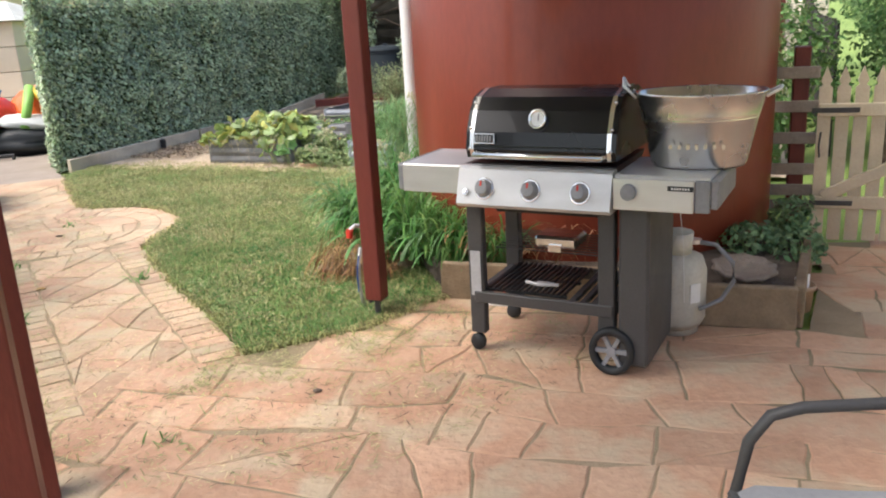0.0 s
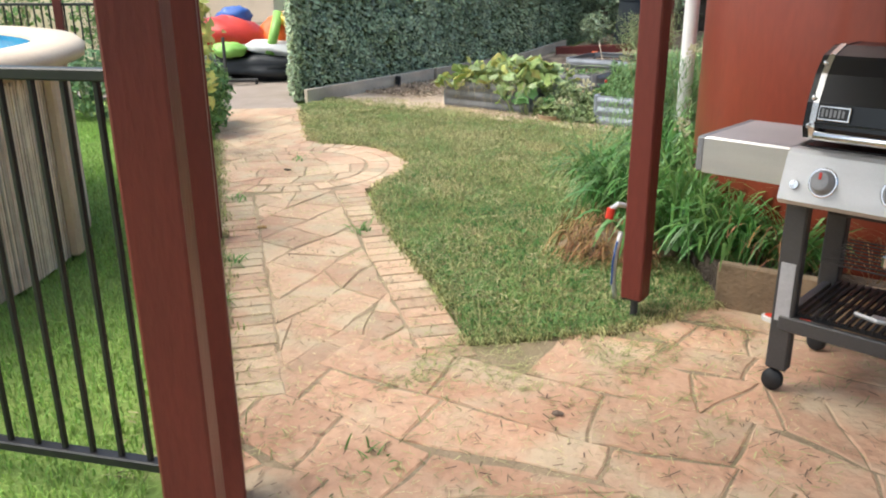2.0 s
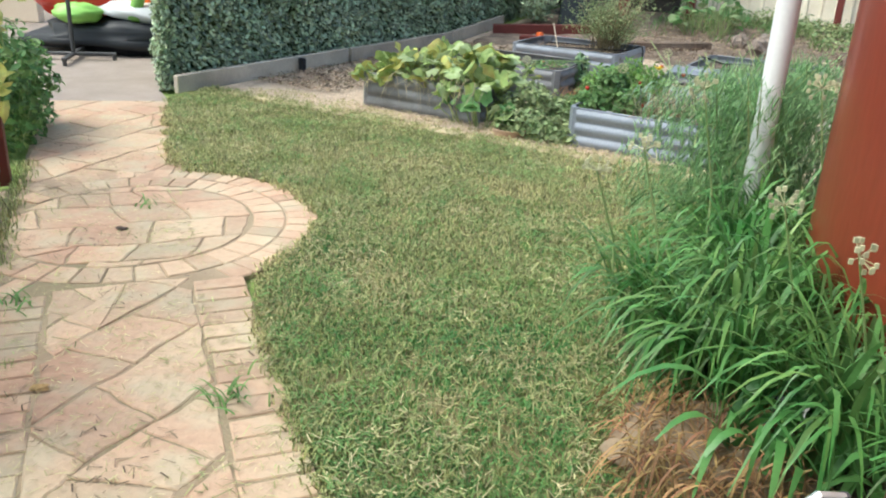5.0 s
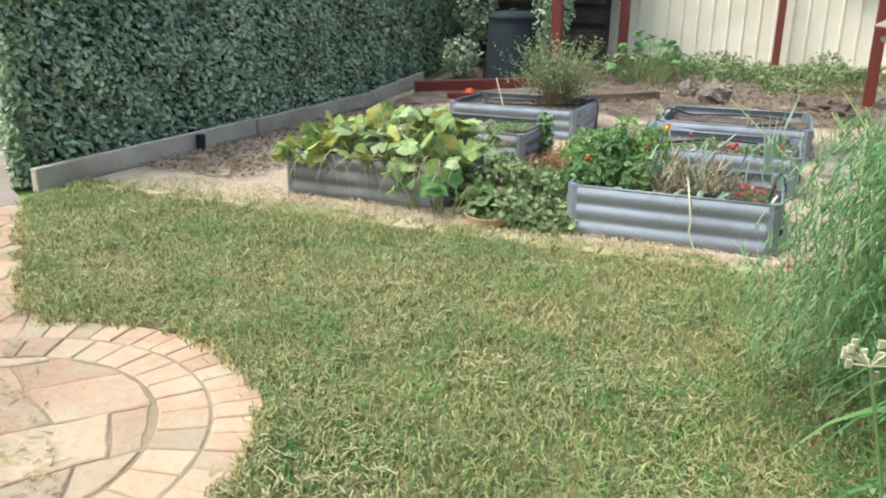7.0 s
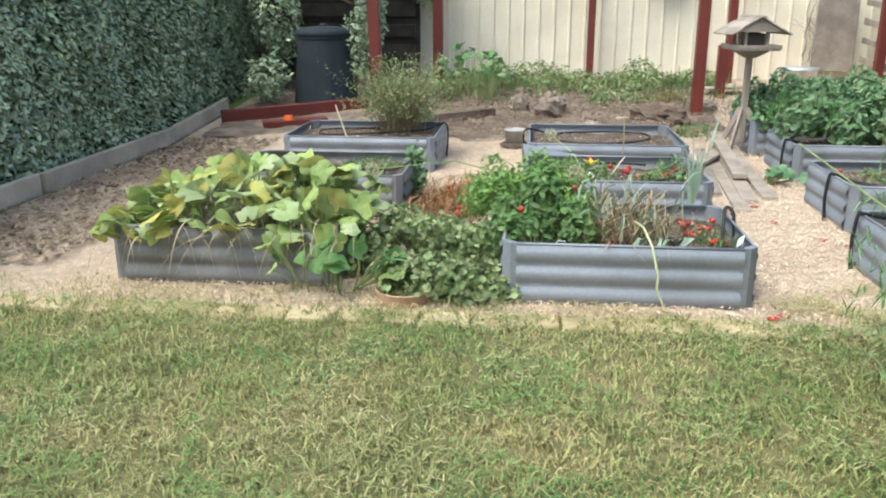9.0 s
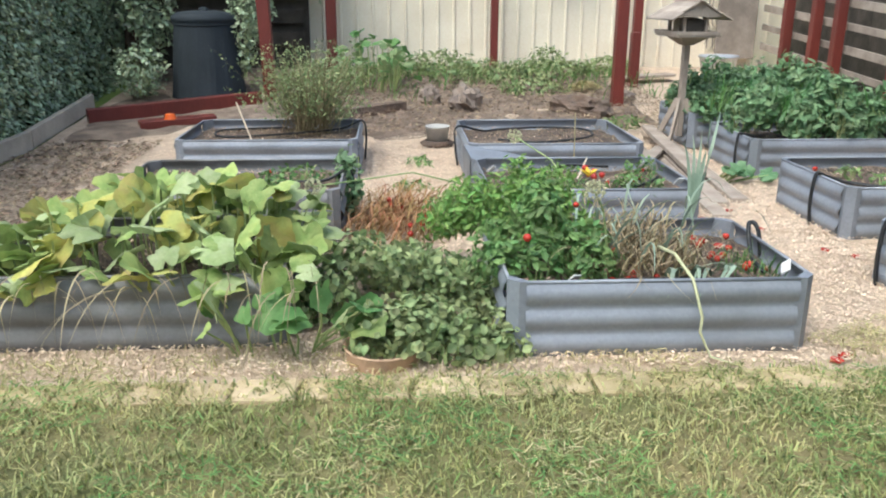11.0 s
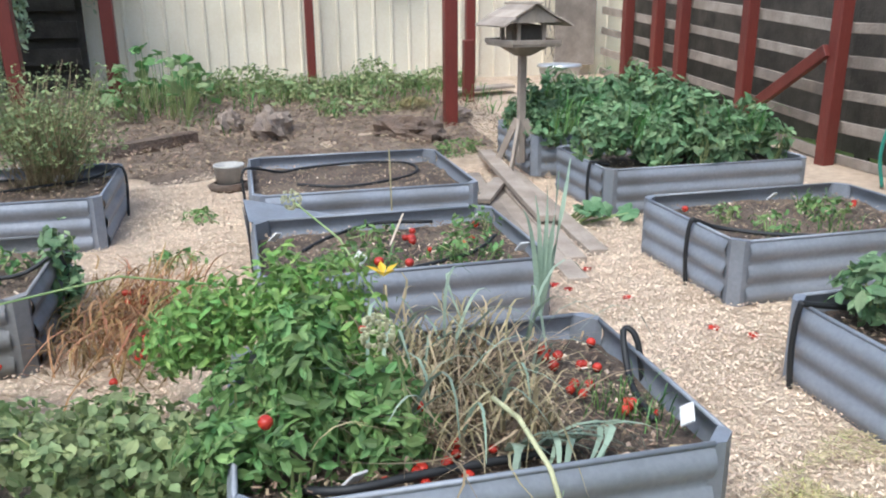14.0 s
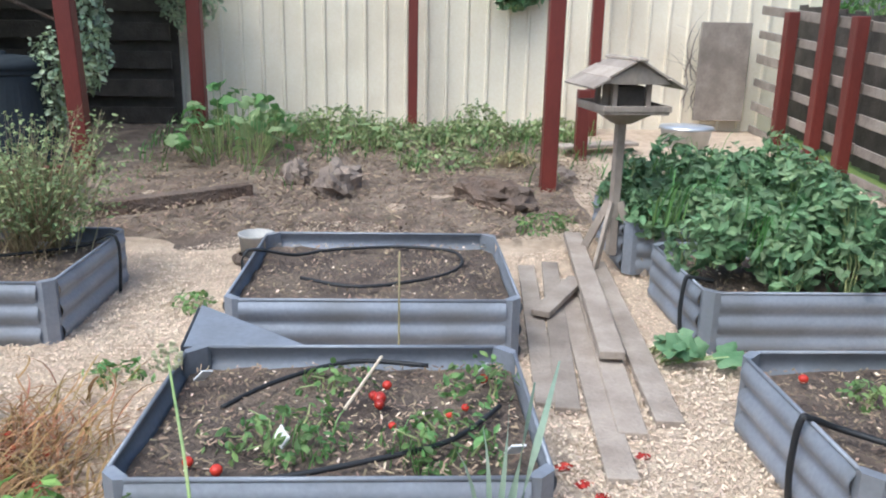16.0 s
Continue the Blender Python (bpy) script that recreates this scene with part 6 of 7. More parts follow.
# ---- strand plants ----
def strands(name, label, category, mat, items, parent=None, width=0.006, group="", single=0):
    """Long bent ribbons from (start, middle, end) triples."""
    if single:
        t = strands(name, label, category, mat, items[single:], None, width, group)
        for it in items[:single]:
            strands("leaf", "", "", mat, [it], t)["kind"] = ""
        return t
    V, F, n = [], [], 0
    for a, b, c, w in items:
        a, b, c = Vector(a), Vector(b), Vector(c)
        prev = None
        for i in range(7):
            t = i / 6
            p = a * (1 - t) ** 2 + b * 2 * t * (1 - t) + c * t * t
            d = (b - a) * (1 - t) + (c - b) * t
            s = d.cross(Vector((0.3, 0.1, 1)))
            s = s.normalized() if s.length > 1e-6 else Vector((1, 0, 0))
            ww = w * (1 - 0.85 * t ** 2.5)
            V += [tuple(p - s * ww), tuple(p + s * ww)]
            if i:
                F.append((n - 2, n - 1, n + 1, n))
            n += 2
    t = thing(name, label, category, group=group) if parent is None else parent
    ob = part("leaves" if parent is None else name, quick_mesh(name, V, F, True), mat, t)
    if parent is not None and name == "leaf":
        return ob
    ob["kind"] = "stuff"
    return t


def clump(c, count, length, width, spread=1.0, droop=0.5, upright=0.8):
    out = []
    for _ in range(count):
        a = RNG.uniform(0, 6.283)
        L = length * RNG.uniform(0.6, 1.15)
        o = Vector(c) + Vector((RNG.normal(0, 0.05), RNG.normal(0, 0.05), 0))
        h = Vector((math.cos(a), math.sin(a), 0))
        reach = L * spread * RNG.uniform(0.3, 0.9)
        mid = o + h * reach * 0.45 + Vector((0, 0, L * upright))
        end = o + h * reach + Vector((0, 0, max(0.03, L * (upright - droop * RNG.uniform(0.3, 1.3)))))
        out.append((o, mid, end, width * RNG.uniform(0.6, 1.3)))
    return out


for i, (x, y, k, L) in enumerate(((-0.42, 5.25, 170, 0.52), (-0.18, 5.00, 170, 0.52), (0.05, 4.72, 150, 0.42), (-0.30, 5.62, 190, 0.58), (-0.05, 5.45, 180, 0.60), (-0.32, 6.02, 170, 0.55), (0.30, 4.60, 110, 0.36), (-0.15, 6.15, 150, 0.6), (-0.55, 5.35, 110, 0.45), (-0.62, 5.65, 110, 0.45))):
    strands("agapanthus_clump", "clump of glossy green strap leaves beside the tank", "plant", LEAF_BLADE, clump((x, y, 0.10), int(k * 1.35), L * 1.15, 0.0085, 0.95, 0.55, 0.80), group="strap-leaved clumps", single=55)
dk = []
for i in range(700):
    a = RNG.uniform(0, 6.28)
    c = (RNG.uniform(-0.72, -0.3), RNG.uniform(4.72, 5.2), RNG.uniform(0.0, 0.2))
    dk.append((c, (c[0] + 0.08 * math.cos(a), c[1] + 0.08 * math.sin(a), c[2] + 0.07), (c[0] + 0.16 * math.cos(a), c[1] + 0.16 * math.sin(a), 0.02), 0.003))
for i in range(130):
    a = RNG.uniform(0, 6.28)
    c = (RNG.uniform(0.0, 0.9), RNG.uniform(4.35, 4.75) - 0.0, RNG.uniform(0.15, 0.32))
    dk.append((c, (c[0] + 0.1 * math.cos(a), c[1] + 0.1 * math.sin(a), c[2] + 0.16), (c[0] + 0.2 * math.cos(a), c[1] + 0.2 * math.sin(a), 0.14 + RNG.uniform(0, 0.14)), 0.003))
strands("dry_stalks", "dry brown stalks and dead grass round the strap-leaved clumps", "dead grass", DRY_RED, dk, single=60)
solo("earth_mound", blob(0.30, 0.20, 0.13, 17, 48, 24, 0.3), SLEEPER, "bare brown earth mound at the foot of the plants", "mound", m=pose(-0.46, 5.04, 0.01), smooth=True)
solo("dry_leaf", blob(0.02, 0.015, 0.006, 3.3, 14, 8, 0.5), BARK, "curled dark dry leaf on the paving", "leaf", "dry leaves", m=pose(-0.56, 3.30, 0.008))
solo("dry_leaf", blob(0.03, 0.018, 0.006, 5.3, 14, 8, 0.5), BARK, "curled dark dry leaf on the paving", "leaf", "dry leaves", m=pose(-2.98, 6.28, 0.008))
solo("dry_leaf", blob(0.03, 0.02, 0.006, 6.3, 14, 8, 0.5), DRY_RED, "small curled brown leaf on the paving", "leaf", "dry leaves", m=pose(-2.5, 4.95, 0.006))
for x, y, h in ((-0.62, 5.55, 0.78), (-0.42, 5.9, 0.92), (-0.25, 5.3, 0.72), (-0.05, 5.9, 0.95), (-0.75, 5.7, 0.66), (-0.1, 5.1, 0.66)):
    t = thing("flower_stalk", "dry agapanthus flower stalk with a spent seed head", "flower", group="flower stalks")
    top = Vector((x - 0.12, y - 0.05, h))
    part("stalk", Shape().tube([(x, y, 0.05), (x - 0.03, y, h * 0.6), top], 0.005, 6, 0.003), STEM, t)
    sp = Shape()
    for _ in range(16):
        d = Vector((RNG.normal(), RNG.normal(), RNG.normal() + 0.4)).normalized() * 0.045
        sp.tube([top, top + d], 0.0015, 4).box(tuple(top + d), (0.010, 0.007, 0.014))
    part("seed_head", sp, SEEDHEAD, t)
fen = []
for x, y, k in ((-0.10, 6.85, 1500), (-0.32, 6.62, 1400), (0.1, 7.1, 1200), (-0.15, 6.45, 800), (0.2, 7.4, 700)):
    for _ in range(k):
        a, r, z = RNG.uniform(0, 6.28), RNG.uniform(0, 0.40), RNG.uniform(0.15, 0.85)
        r *= 1.1 - 0.5 * abs(z - 0.45)
        c = Vector((x + r * math.cos(a), y + r * math.sin(a), z))
        for _ in range(6):
            d = Vector((RNG.normal(), RNG.normal(), RNG.normal() + 0.3)).normalized() * RNG.uniform(0.03, 0.075)
            fen.append((c, c + d * 0.5 + Vector((0, 0, 0.01)), c + d, 0.0022))
ft = thing("fennel", "feathery pale green fennel plants beside the tank", "plant")
strands("fronds", "", "", LEAF_FENNEL, fen, ft)
fs = Shape()
for x, y in ((-0.10, 6.85), (-0.30, 6.62), (0.1, 7.1), (-0.15, 6.45), (0.2, 7.4)):
    for _ in range(6):
        fs.tube([(x, y, 0), (x + RNG.normal(0, 0.1), y + RNG.normal(0, 0.1), 0.5), (x + RNG.normal(0, 0.22), y + RNG.normal(0, 0.22), 0.9)], 0.006, 5, 0.002)
part("stem_tangle", fs, STEM, ft)["kind"] = "stuff"

on = []
for _ in range(430):
    uu, vv = RNG.uniform(-3.74, -3.28), RNG.uniform(7.88, 8.5)
    a = RNG.uniform(0, 6.28)
    o, h = g(uu, vv, 0.21), Vector((math.cos(a), math.sin(a), 0))
    L = RNG.uniform(0.12, 0.30)
    on.append((o, o + h * L * RNG.uniform(0.0, 0.9) + Vector((RNG.normal(0, 0.09), RNG.normal(0, 0.09), L * RNG.uniform(0.5, 1.1))), o + h * L * RNG.uniform(0.4, 1.3) + Vector((RNG.normal(0, 0.08), RNG.normal(0, 0.08), RNG.uniform(0.0, 0.14))), 0.0036))
strands("dead_onions", "tangle of dry straw-coloured onion leaves", "dead plants", DRY, on)
gl = []
for _ in range(30):
    uu, vv = RNG.uniform(-3.7, -3.15), RNG.uniform(7.95, 8.45)
    a = RNG.uniform(0, 6.28)
    o, h = g(uu, vv, 0.22), Vector((math.cos(a), math.sin(a), 0))
    L = RNG.uniform(0.25, 0.42)
    gl.append((o, o + h * L * 0.4 + Vector((RNG.normal(0, 0.05), RNG.normal(0, 0.05), L * 0.95)), o + h * L * 0.9 + Vector((0, 0, RNG.uniform(0.0, 0.2))), 0.0052))
for _ in range(20):
    o = g(-3.36 + RNG.uniform(-0.1, 0.1), 7.86, 0.24)
    gl.append((o, o + Vector((RNG.uniform(-.1, .15), -0.08, 0.12)), o + Vector((RNG.uniform(-.15, .25), -0.12, -0.02)), 0.009))
strands("onion_leaves", "grey-green bent onion leaves", "plant", LEAF_GLAUCOUS, gl)
lk = [(g(-3.07, 8.66, 0.2), g(-3.08 + 0.02 * i, 8.66, 0.5), g(-3.06 + 0.05 * (i - 1.5), 8.64 + 0.03 * i, 0.58 + 0.03 * i), 0.011) for i in range(5)]
strands("leek", "upright grey-green leek leaves", "plant", LEAF_GLAUCOUS, lk, single=4)
st = thing("onion_stalk", "pale bent onion stalk with a seed head hanging over the bed", "plant")
part("stalk", Shape().tube([g(-3.44, 7.96, 0.32), g(-3.42, 7.84, 0.33), g(-3.395, 7.71, 0.28), g(-3.37, 7.66, 0.16), g(-3.375, 7.655, 0.11), g(-3.34, 7.63, 0.03), g(-3.27, 7.58, 0.02)], 0.0065, 7, 0.004), SEEDHEAD, st, smooth=True)
for (uu, vv, z), (u2, v2, z2) in (((-3.62, 7.95, 0.23), (-3.72, 7.85, 0.56)), ((-3.9, 8.9, 0.3), (-4.75, 8.55, 0.42)), ((-3.55, 8.5, 0.25), (-3.8, 9.2, 0.52))):
    s2 = thing("seed_stalk", "long thin onion seed stalk with a round head", "plant", group="onion seed stalks")
    p0, p1 = g(uu, vv, z), g(u2, v2, z2)
    part("stalk", Shape().tube([p0, (p0 + p1) / 2 + Vector((0, 0, 0.08)), p1], 0.004, 6, 0.003), STEM, s2)
    hd = Shape()
    for _ in range(70):
        d = Vector((RNG.normal(), RNG.normal(), RNG.normal())).normalized() * 0.034
        hd.box(tuple(p1 + d), (0.007, 0.007, 0.007))
    part("seed_head", hd, SEEDHEAD, s2, "round pale seed head")["kind"] = "stuff"
dv = []
for _ in range(620):
    uu, vv = RNG.normal(-4.40, 0.15), RNG.normal(9.42, 0.26)
    a = RNG.uniform(0, 6.28)
    o, h = g(uu, vv, 0.02), Vector((math.cos(a), math.sin(a), 0))
    L = RNG.uniform(0.1, 0.32)
    dv.append((o, o + h * L * 0.5 + Vector((RNG.normal(0, 0.06), RNG.normal(0, 0.06), L * RNG.uniform(0.3, 0.9))), o + h * L + Vector((0, 0, RNG.uniform(0.0, 0.13))), 0.0036))
strands("dead_tomato_vines", "heap of pulled brown tomato vines with fallen fruit", "dead plants", DRY_RED, dv, single=60)
sh = thing("twiggy_shrub", "sparse twiggy shrub with small olive leaves in the raised bed", "shrub")
tw, tp_ = [], []
for _ in range(380):
    o = g(-5.02 + RNG.normal(0, 0.08), 11.22 + RNG.normal(0, 0.06), 0.2)
    e = o + Vector((RNG.normal(0, 0.25), RNG.normal(0, 0.22), RNG.uniform(0.22, 0.68)))
    tw.append((o, (o + e) / 2 + Vector((0, 0, 0.06)), e, 0.003))
    for k in range(13):
        q = o + (e - o) * RNG.uniform(0.5, 1.0)
        tp_.append((q.x + RNG.normal(0, 0.02), q.y + RNG.normal(0, 0.02), q.z + RNG.normal(0, 0.02)))
strands("twig_tangle", "", "", DRY, tw, sh)
part("leaves", leaf_cloud("leaves", np.array(tp_), np.tile([0, 0, 1.0], (len(tp_), 1)), 0.014), LEAF_WEED, sh)
hv = []
for _ in range(48):
    o = g(RNG.uniform(-5.75, -4.65), 7.70 + RNG.uniform(-0.02, 0.05), RNG.uniform(0.24, 0.36))
    e = Vector((RNG.normal(0, 0.12), RNG.normal(0, 0.04), 0)) - GV * RNG.uniform(0.03, 0.16)
    hv.append((o, o + e * 0.6 + Vector((0, 0, 0.03)), Vector((o.x + e.x, o.y + e.y, RNG.uniform(0.03, 0.22))), 0.0026))
strands("trailing_vines", "dry and green vine stems trailing down the bed side", "vine", DRY, hv)
pb = []
for uu, vv in ((-1.7, 10.7), (-1.3, 10.95), (-1.0, 10.7), (-1.55, 11.5), (-1.1, 11.75), (-1.75, 11.9), (-0.95, 12.1), (-1.4, 12.2), (-1.9, 11.3), (-1.2, 11.3)):
    pb += clump(g(uu, vv, 0.35), 16, 0.36, 0.004, 0.7, 0.4, 0.9)
strands("grass_tufts", "long grass blades growing up through the potato plants", "grass", LEAF_BLADE, pb, single=60)
bv = []
for _ in range(26):
    o = g(RNG.uniform(-0.5, 0.0), 15.5, RNG.uniform(0.1, 0.6))
    bv.append((o, o + GU * RNG.normal(0, 0.15) + Vector((0, 0, 0.3)), o + GU * RNG.normal(0, 0.3) + Vector((0, 0, RNG.uniform(0.3, 0.7))), 0.008))
strands("bare_vine", "bare grey vine stems on the cream fence", "vine", SLAT_WOOD, bv)
tg = []
for _ in range(520):
    uu, vv = RNG.uniform(-5.4, -1.5), 15.35 - abs(RNG.normal(0, 0.75))
    tg += clump(g(uu, vv, 0.02), 3, RNG.uniform(0.12, 0.3), 0.004, 0.9, 0.5, 0.8)
for uu, vv in ((-1.3, 9.65), (-1.45, 9.25), (-3.5, 9.3), (-3.2, 9.25), (-3.05, 7.95), (-3.1, 8.05)):
    tg += clump(g(uu, vv, 0.2), 40, 0.13, 0.002, 0.8, 0.3, 0.8)
strands("grass_tufts", "tufts of long green grass along the fence and in the beds", "grass", LEAF_BLADE, tg, single=60)

for i, (x, y, n, L) in enumerate(((-1.935, 5.035, 26, 0.10), (-2.14, 3.82, 22, 0.12), (-3.05, 6.62, 16, 0.07), (-2.35, 4.35, 18, 0.10), (-2.95, 5.45, 18, 0.11), (-1.05, 2.92, 14, 0.05))):
    strands("path_weed", "small green weed growing out of a paving joint", "weed", GRASS_GREEN, clump((x, y, 0.0), n, L, 0.004, 1.3, 0.6, 0.5), group="weeds in the paving")
wide = []
for x, y in ((-0.42, 4.98), (-0.30, 4.90), (-0.12, 4.78), (0.08, 4.66)):
    wide += clump((x, y, 0.10), 15, 0.46, 0.015, 1.1, 0.75, 0.75)
strands("agapanthus_clump", "broad glossy strap leaves hanging over the earth mound", "plant", LEAF_BLADE, wide, group="strap-leaved clumps", single=40)
bottle = thing("clear_jar", "clear plastic jar lying among the strap leaves", "jar", pose(-0.33, 5.06, 0.20, 78, 10, 40))
part("body", Shape().lathe([(0.0, 0.0), (0.032, 0.0), (0.036, 0.006), (0.036, 0.075), (0.028, 0.092), (0.028, 0.104), (0.025, 0.104), (0.025, 0.090), (0.033, 0.073), (0.033, 0.008), (0.0, 0.004)], 24), CLEAR, bottle, smooth=True)
part("rim", Shape().lathe([(0.0285, 0.092), (0.031, 0.094), (0.031, 0.102), (0.0285, 0.104)], 24), WHITE_PLASTIC, bottle, "pale screw rim", smooth=True)

# ---- hoses, tags, tomatoes ----
def hose(pts, label, r=0.008):
    return solo("drip_hose", Shape().tube(smooth_path(pts), r, 7), BLACK_PLASTIC, label, "hose", "drip hoses", smooth=True)


def side_drop(u, v, h=0.28):
    return [g(u, v, 0.0), g(u - 0.012, v, 0.15), g(u, v, h), g(u + 0.03, v, h + 0.005)]


hose([g(-3.95, 10.9, 0.02), g(-3.965, 10.93, 0.15), g(-3.95, 10.97, 0.29), g(-3.75, 11.08, 0.24), g(-3.59, 11.19, 0.235), g(-3.25, 11.26, 0.235), g(-3.0, 11.18, 0.235), g(-2.97, 10.95, 0.235), g(-3.1, 10.76, 0.235), g(-3.42, 10.62, 0.235), g(-3.68, 10.74, 0.235)], "black drip hose looped on the bare soil")
hose([g(-3.88, 9.12, 0.235), g(-3.6, 9.11, 0.235), g(-3.32, 9.2, 0.235), g(-3.1, 9.3, 0.24), g(-2.95, 9.5, 0.24)], "black drip hose along the front of the bed")
hose([g(-3.75, 9.5, 0.235), g(-3.62, 9.68, 0.235), g(-3.4, 9.82, 0.24), g(-3.15, 9.8, 0.235)], "black drip hose at the back of the bed")
hose(side_drop(-2.14, 9.33) + [g(-2.0, 9.33, 0.245), g(-1.8, 9.2, 0.235), g(-1.5, 9.1, 0.235), g(-1.2, 9.12, 0.235)], "black drip hose running over the side of the bed", 0.010)
hose(side_drop(-2.03, 10.62) + [g(-1.9, 10.65, 0.26)], "black drip hose over the bed side", 0.010)
hose(side_drop(-2.33, 8.36) + [g(-2.1, 8.36, 0.25), g(-1.9, 8.3, 0.24)], "black drip hose over the bed side", 0.010)
hose([g(-4.62, 11.2, 0.0), g(-4.62, 11.2, 0.29), g(-4.8, 11.2, 0.24), g(-5.2, 11.0, 0.235), g(-5.6, 10.9, 0.235), g(-5.65, 11.2, 0.235), g(-5.2, 11.3, 0.235)], "black drip hose curled on the bed soil")
hose([g(-4.64, 9.5, 0.0), g(-4.64, 9.5, 0.29), g(-4.8, 9.45, 0.24), g(-5.2, 9.5, 0.235), g(-5.7, 9.4, 0.235)], "black drip hose over the side of the old bed")
hose([g(-3.9, 7.86, 0.22), g(-3.8, 7.80, 0.24), g(-3.6, 7.82, 0.24), g(-3.3, 7.84, 0.235)], "black drip hose along the onion bed", 0.010)
hose([g(-3.05, 7.92, 0.23), g(-3.02, 8.1, 0.235), g(-2.99, 8.22, 0.33), g(-2.955, 8.2, 0.30), g(-2.945, 8.15, 0.1)], "black drip hose arched over the bed corner", 0.009)
solo("bent_sheet", Shape().add([(*g(-3.95, 9.86, 0.0),), (*g(-3.95, 10.3, 0.0),), (*g(-3.95, 9.86, 0.275),), (*g(-3.97, 10.2, 0.30),), (*g(-3.55, 9.88, 0.27),), (*g(-3.955, 9.86, 0.0),), (*g(-3.955, 10.3, 0.0),), (*g(-3.96, 9.86, 0.275),), (*g(-3.98, 10.2, 0.30),)], [(0, 1, 3, 2), (2, 3, 4), (6, 5, 7, 8)]), ZINC, "bent loose steel sheet between two beds", "metal sheet")

tom = thing("tomato", "ripe red tomato fallen on the soil", "tomato", gm(-3.3, 9.55, 0.24), "fallen tomatoes")
part("fruit", Shape().lathe([(0.0, -0.019), (0.012, -0.017), (0.020, -0.004), (0.020, 0.006), (0.012, 0.016), (0.004, 0.015), (0.0, 0.013)], 14), TOMATO, tom, smooth=True)
rr = random.Random(12)
spots = [(-3.32, 9.58, .235), (-3.3, 9.52, .235), (-3.26, 9.39, .235), (-2.98, 9.7, .235), (-3.69, 9.16, .235), (-3.77, 9.2, .235), (-3.1, 9.45, .235), (-3.05, 9.5, .235), (-3.28, 9.62, .25), (-1.95, 9.7, .235), (-1.1, 9.6, .235), (-1.15, 9.55, .235)]
spots += [(rr.uniform(-3.18, -3.0), rr.uniform(7.95, 8.42), .225) for _ in range(18)] + [(rr.uniform(-3.75, -3.45), rr.uniform(7.8, 7.95), .225) for _ in range(11)]
spots += [(rr.gauss(-4.4, 0.16), rr.gauss(9.30, 0.2), rr.uniform(0.05, 0.12)) for _ in range(17)] + [(-3.7, 8.2, .42), (-3.62, 8.42, .52), (-3.95, 7.83, .40), (-3.6, 8.0, .3), (-3.5, 8.6, .45), (-5.3, 9.6, .24), (-5.1, 9.7, .24)]
for uu, vv, z in spots:
    k = rr.uniform(0.5, 0.8)
    c = copy_thing(tom, gm(uu, vv, z, rr.uniform(0, 6)))
    c.scale = (k, k, k)
for uu, vv in ((-2.48, 9.61), (-2.70, 9.45), (-2.46, 9.23), (-2.66, 9.38), (-2.2, 8.75), (-2.74, 9.55), (-2.9, 7.62), (-2.85, 7.66), (-2.3, 8.85)):
    solo("squashed_tomato", blob(0.026, 0.020, 0.006, uu * 7, 14, 8, 0.6), TOMATO, "squashed red tomato on the wood chips", "tomato", "squashed tomatoes", m=gm(uu, vv, 0.012, uu))
for uu, vv, z, a in ((-2.98, 9.72, 0.24, 0.4), (-2.95, 9.16, 0.27, 0.1), (-3.0, 7.86, 0.25, 0.7), (-3.78, 7.83, 0.225, 0.2), (-4.95, 11.15, 0.24, 0.3), (-3.85, 9.7, 0.225, 0.3), (-1.45, 9.75, 0.23, 0.2), (-3.55, 9.3, 0.23, 1.0)):
    solo("plant_tag", Shape().box((0, 0, 0.02), (0.042, 0.006, 0.05), bevel=0.002, m=Euler((0.7, a, a * 3)).to_matrix().to_4x4()), PAPER, "white plastic plant tag in the soil", "plant tag", "plant tags", m=gm(uu, vv, z))
solo("stake", Shape().tube([g(-5.33, 10.62, 0.2), g(-5.45, 10.70, 0.50)], 0.006, 6), PICKET, "thin pale stick leaning in the soil", "stick")
solo("stake", Shape().tube([g(-3.40, 9.50, 0.23), g(-3.30, 9.72, 0.30)], 0.005, 6), PICKET, "short pale stick in the bed", "stick")
solo("stake", Shape().tube([g(-3.25, 10.25, 0.0), g(-3.25, 10.30, 0.48)], 0.004, 6), DRY, "thin dry cane before the bed", "stick")
fp = thing("clay_ring", "half-buried terracotta pot at the bed corner", "pot", gm(-4.45, 7.72, 0))
part("body", Shape().lathe([(0.125, 0.0), (0.135, 0.055), (0.14, 0.062), (0.128, 0.062), (0.115, 0.025), (0.0, 0.025)], 28), TERRACOTTA, fp, smooth=True)
fl = thing("zucchini_flower", "single yellow vegetable flower", "flower", gm(-3.62, 8.35, 0.50))
for k in range(5):
    part("petal", Shape().add([(0, 0, 0), (0.012, 0.02, 0.02), (0, 0.045, 0.03), (-0.012, 0.02, 0.02)], [(0, 1, 2, 3)]), FLOWER, fl, m=Matrix.Rotation(k * 1.2566, 4, "Z"))

# straw heap by the back post
sw = []
for _ in range(900):
    r, a, b = abs(RNG.normal(0, 0.16)), RNG.uniform(0, 6.28), RNG.uniform(0, 6.28)
    o = g(-2.35 + r * math.cos(a), 13.95 + 0.8 * r * math.sin(a), max(0.01, 0.11 - 0.35 * r) * RNG.uniform(0.5, 1.1))
    h = Vector((math.cos(b), math.sin(b), 0)) * RNG.uniform(0.04, 0.11)
    sw.append((o, o + h * 0.5 + Vector((0, 0, 0.02)), o + h, 0.004))
strands("straw_heap", "heap of dry straw clippings", "straw", STRAW, sw)

# ---- loose cover: grass, chips, clippings ----
def noisy(x, y, s, seed=0.0):
    return np.array([noise.noise(Vector((a * s, b * s, seed))) for a, b in zip(x, y)])


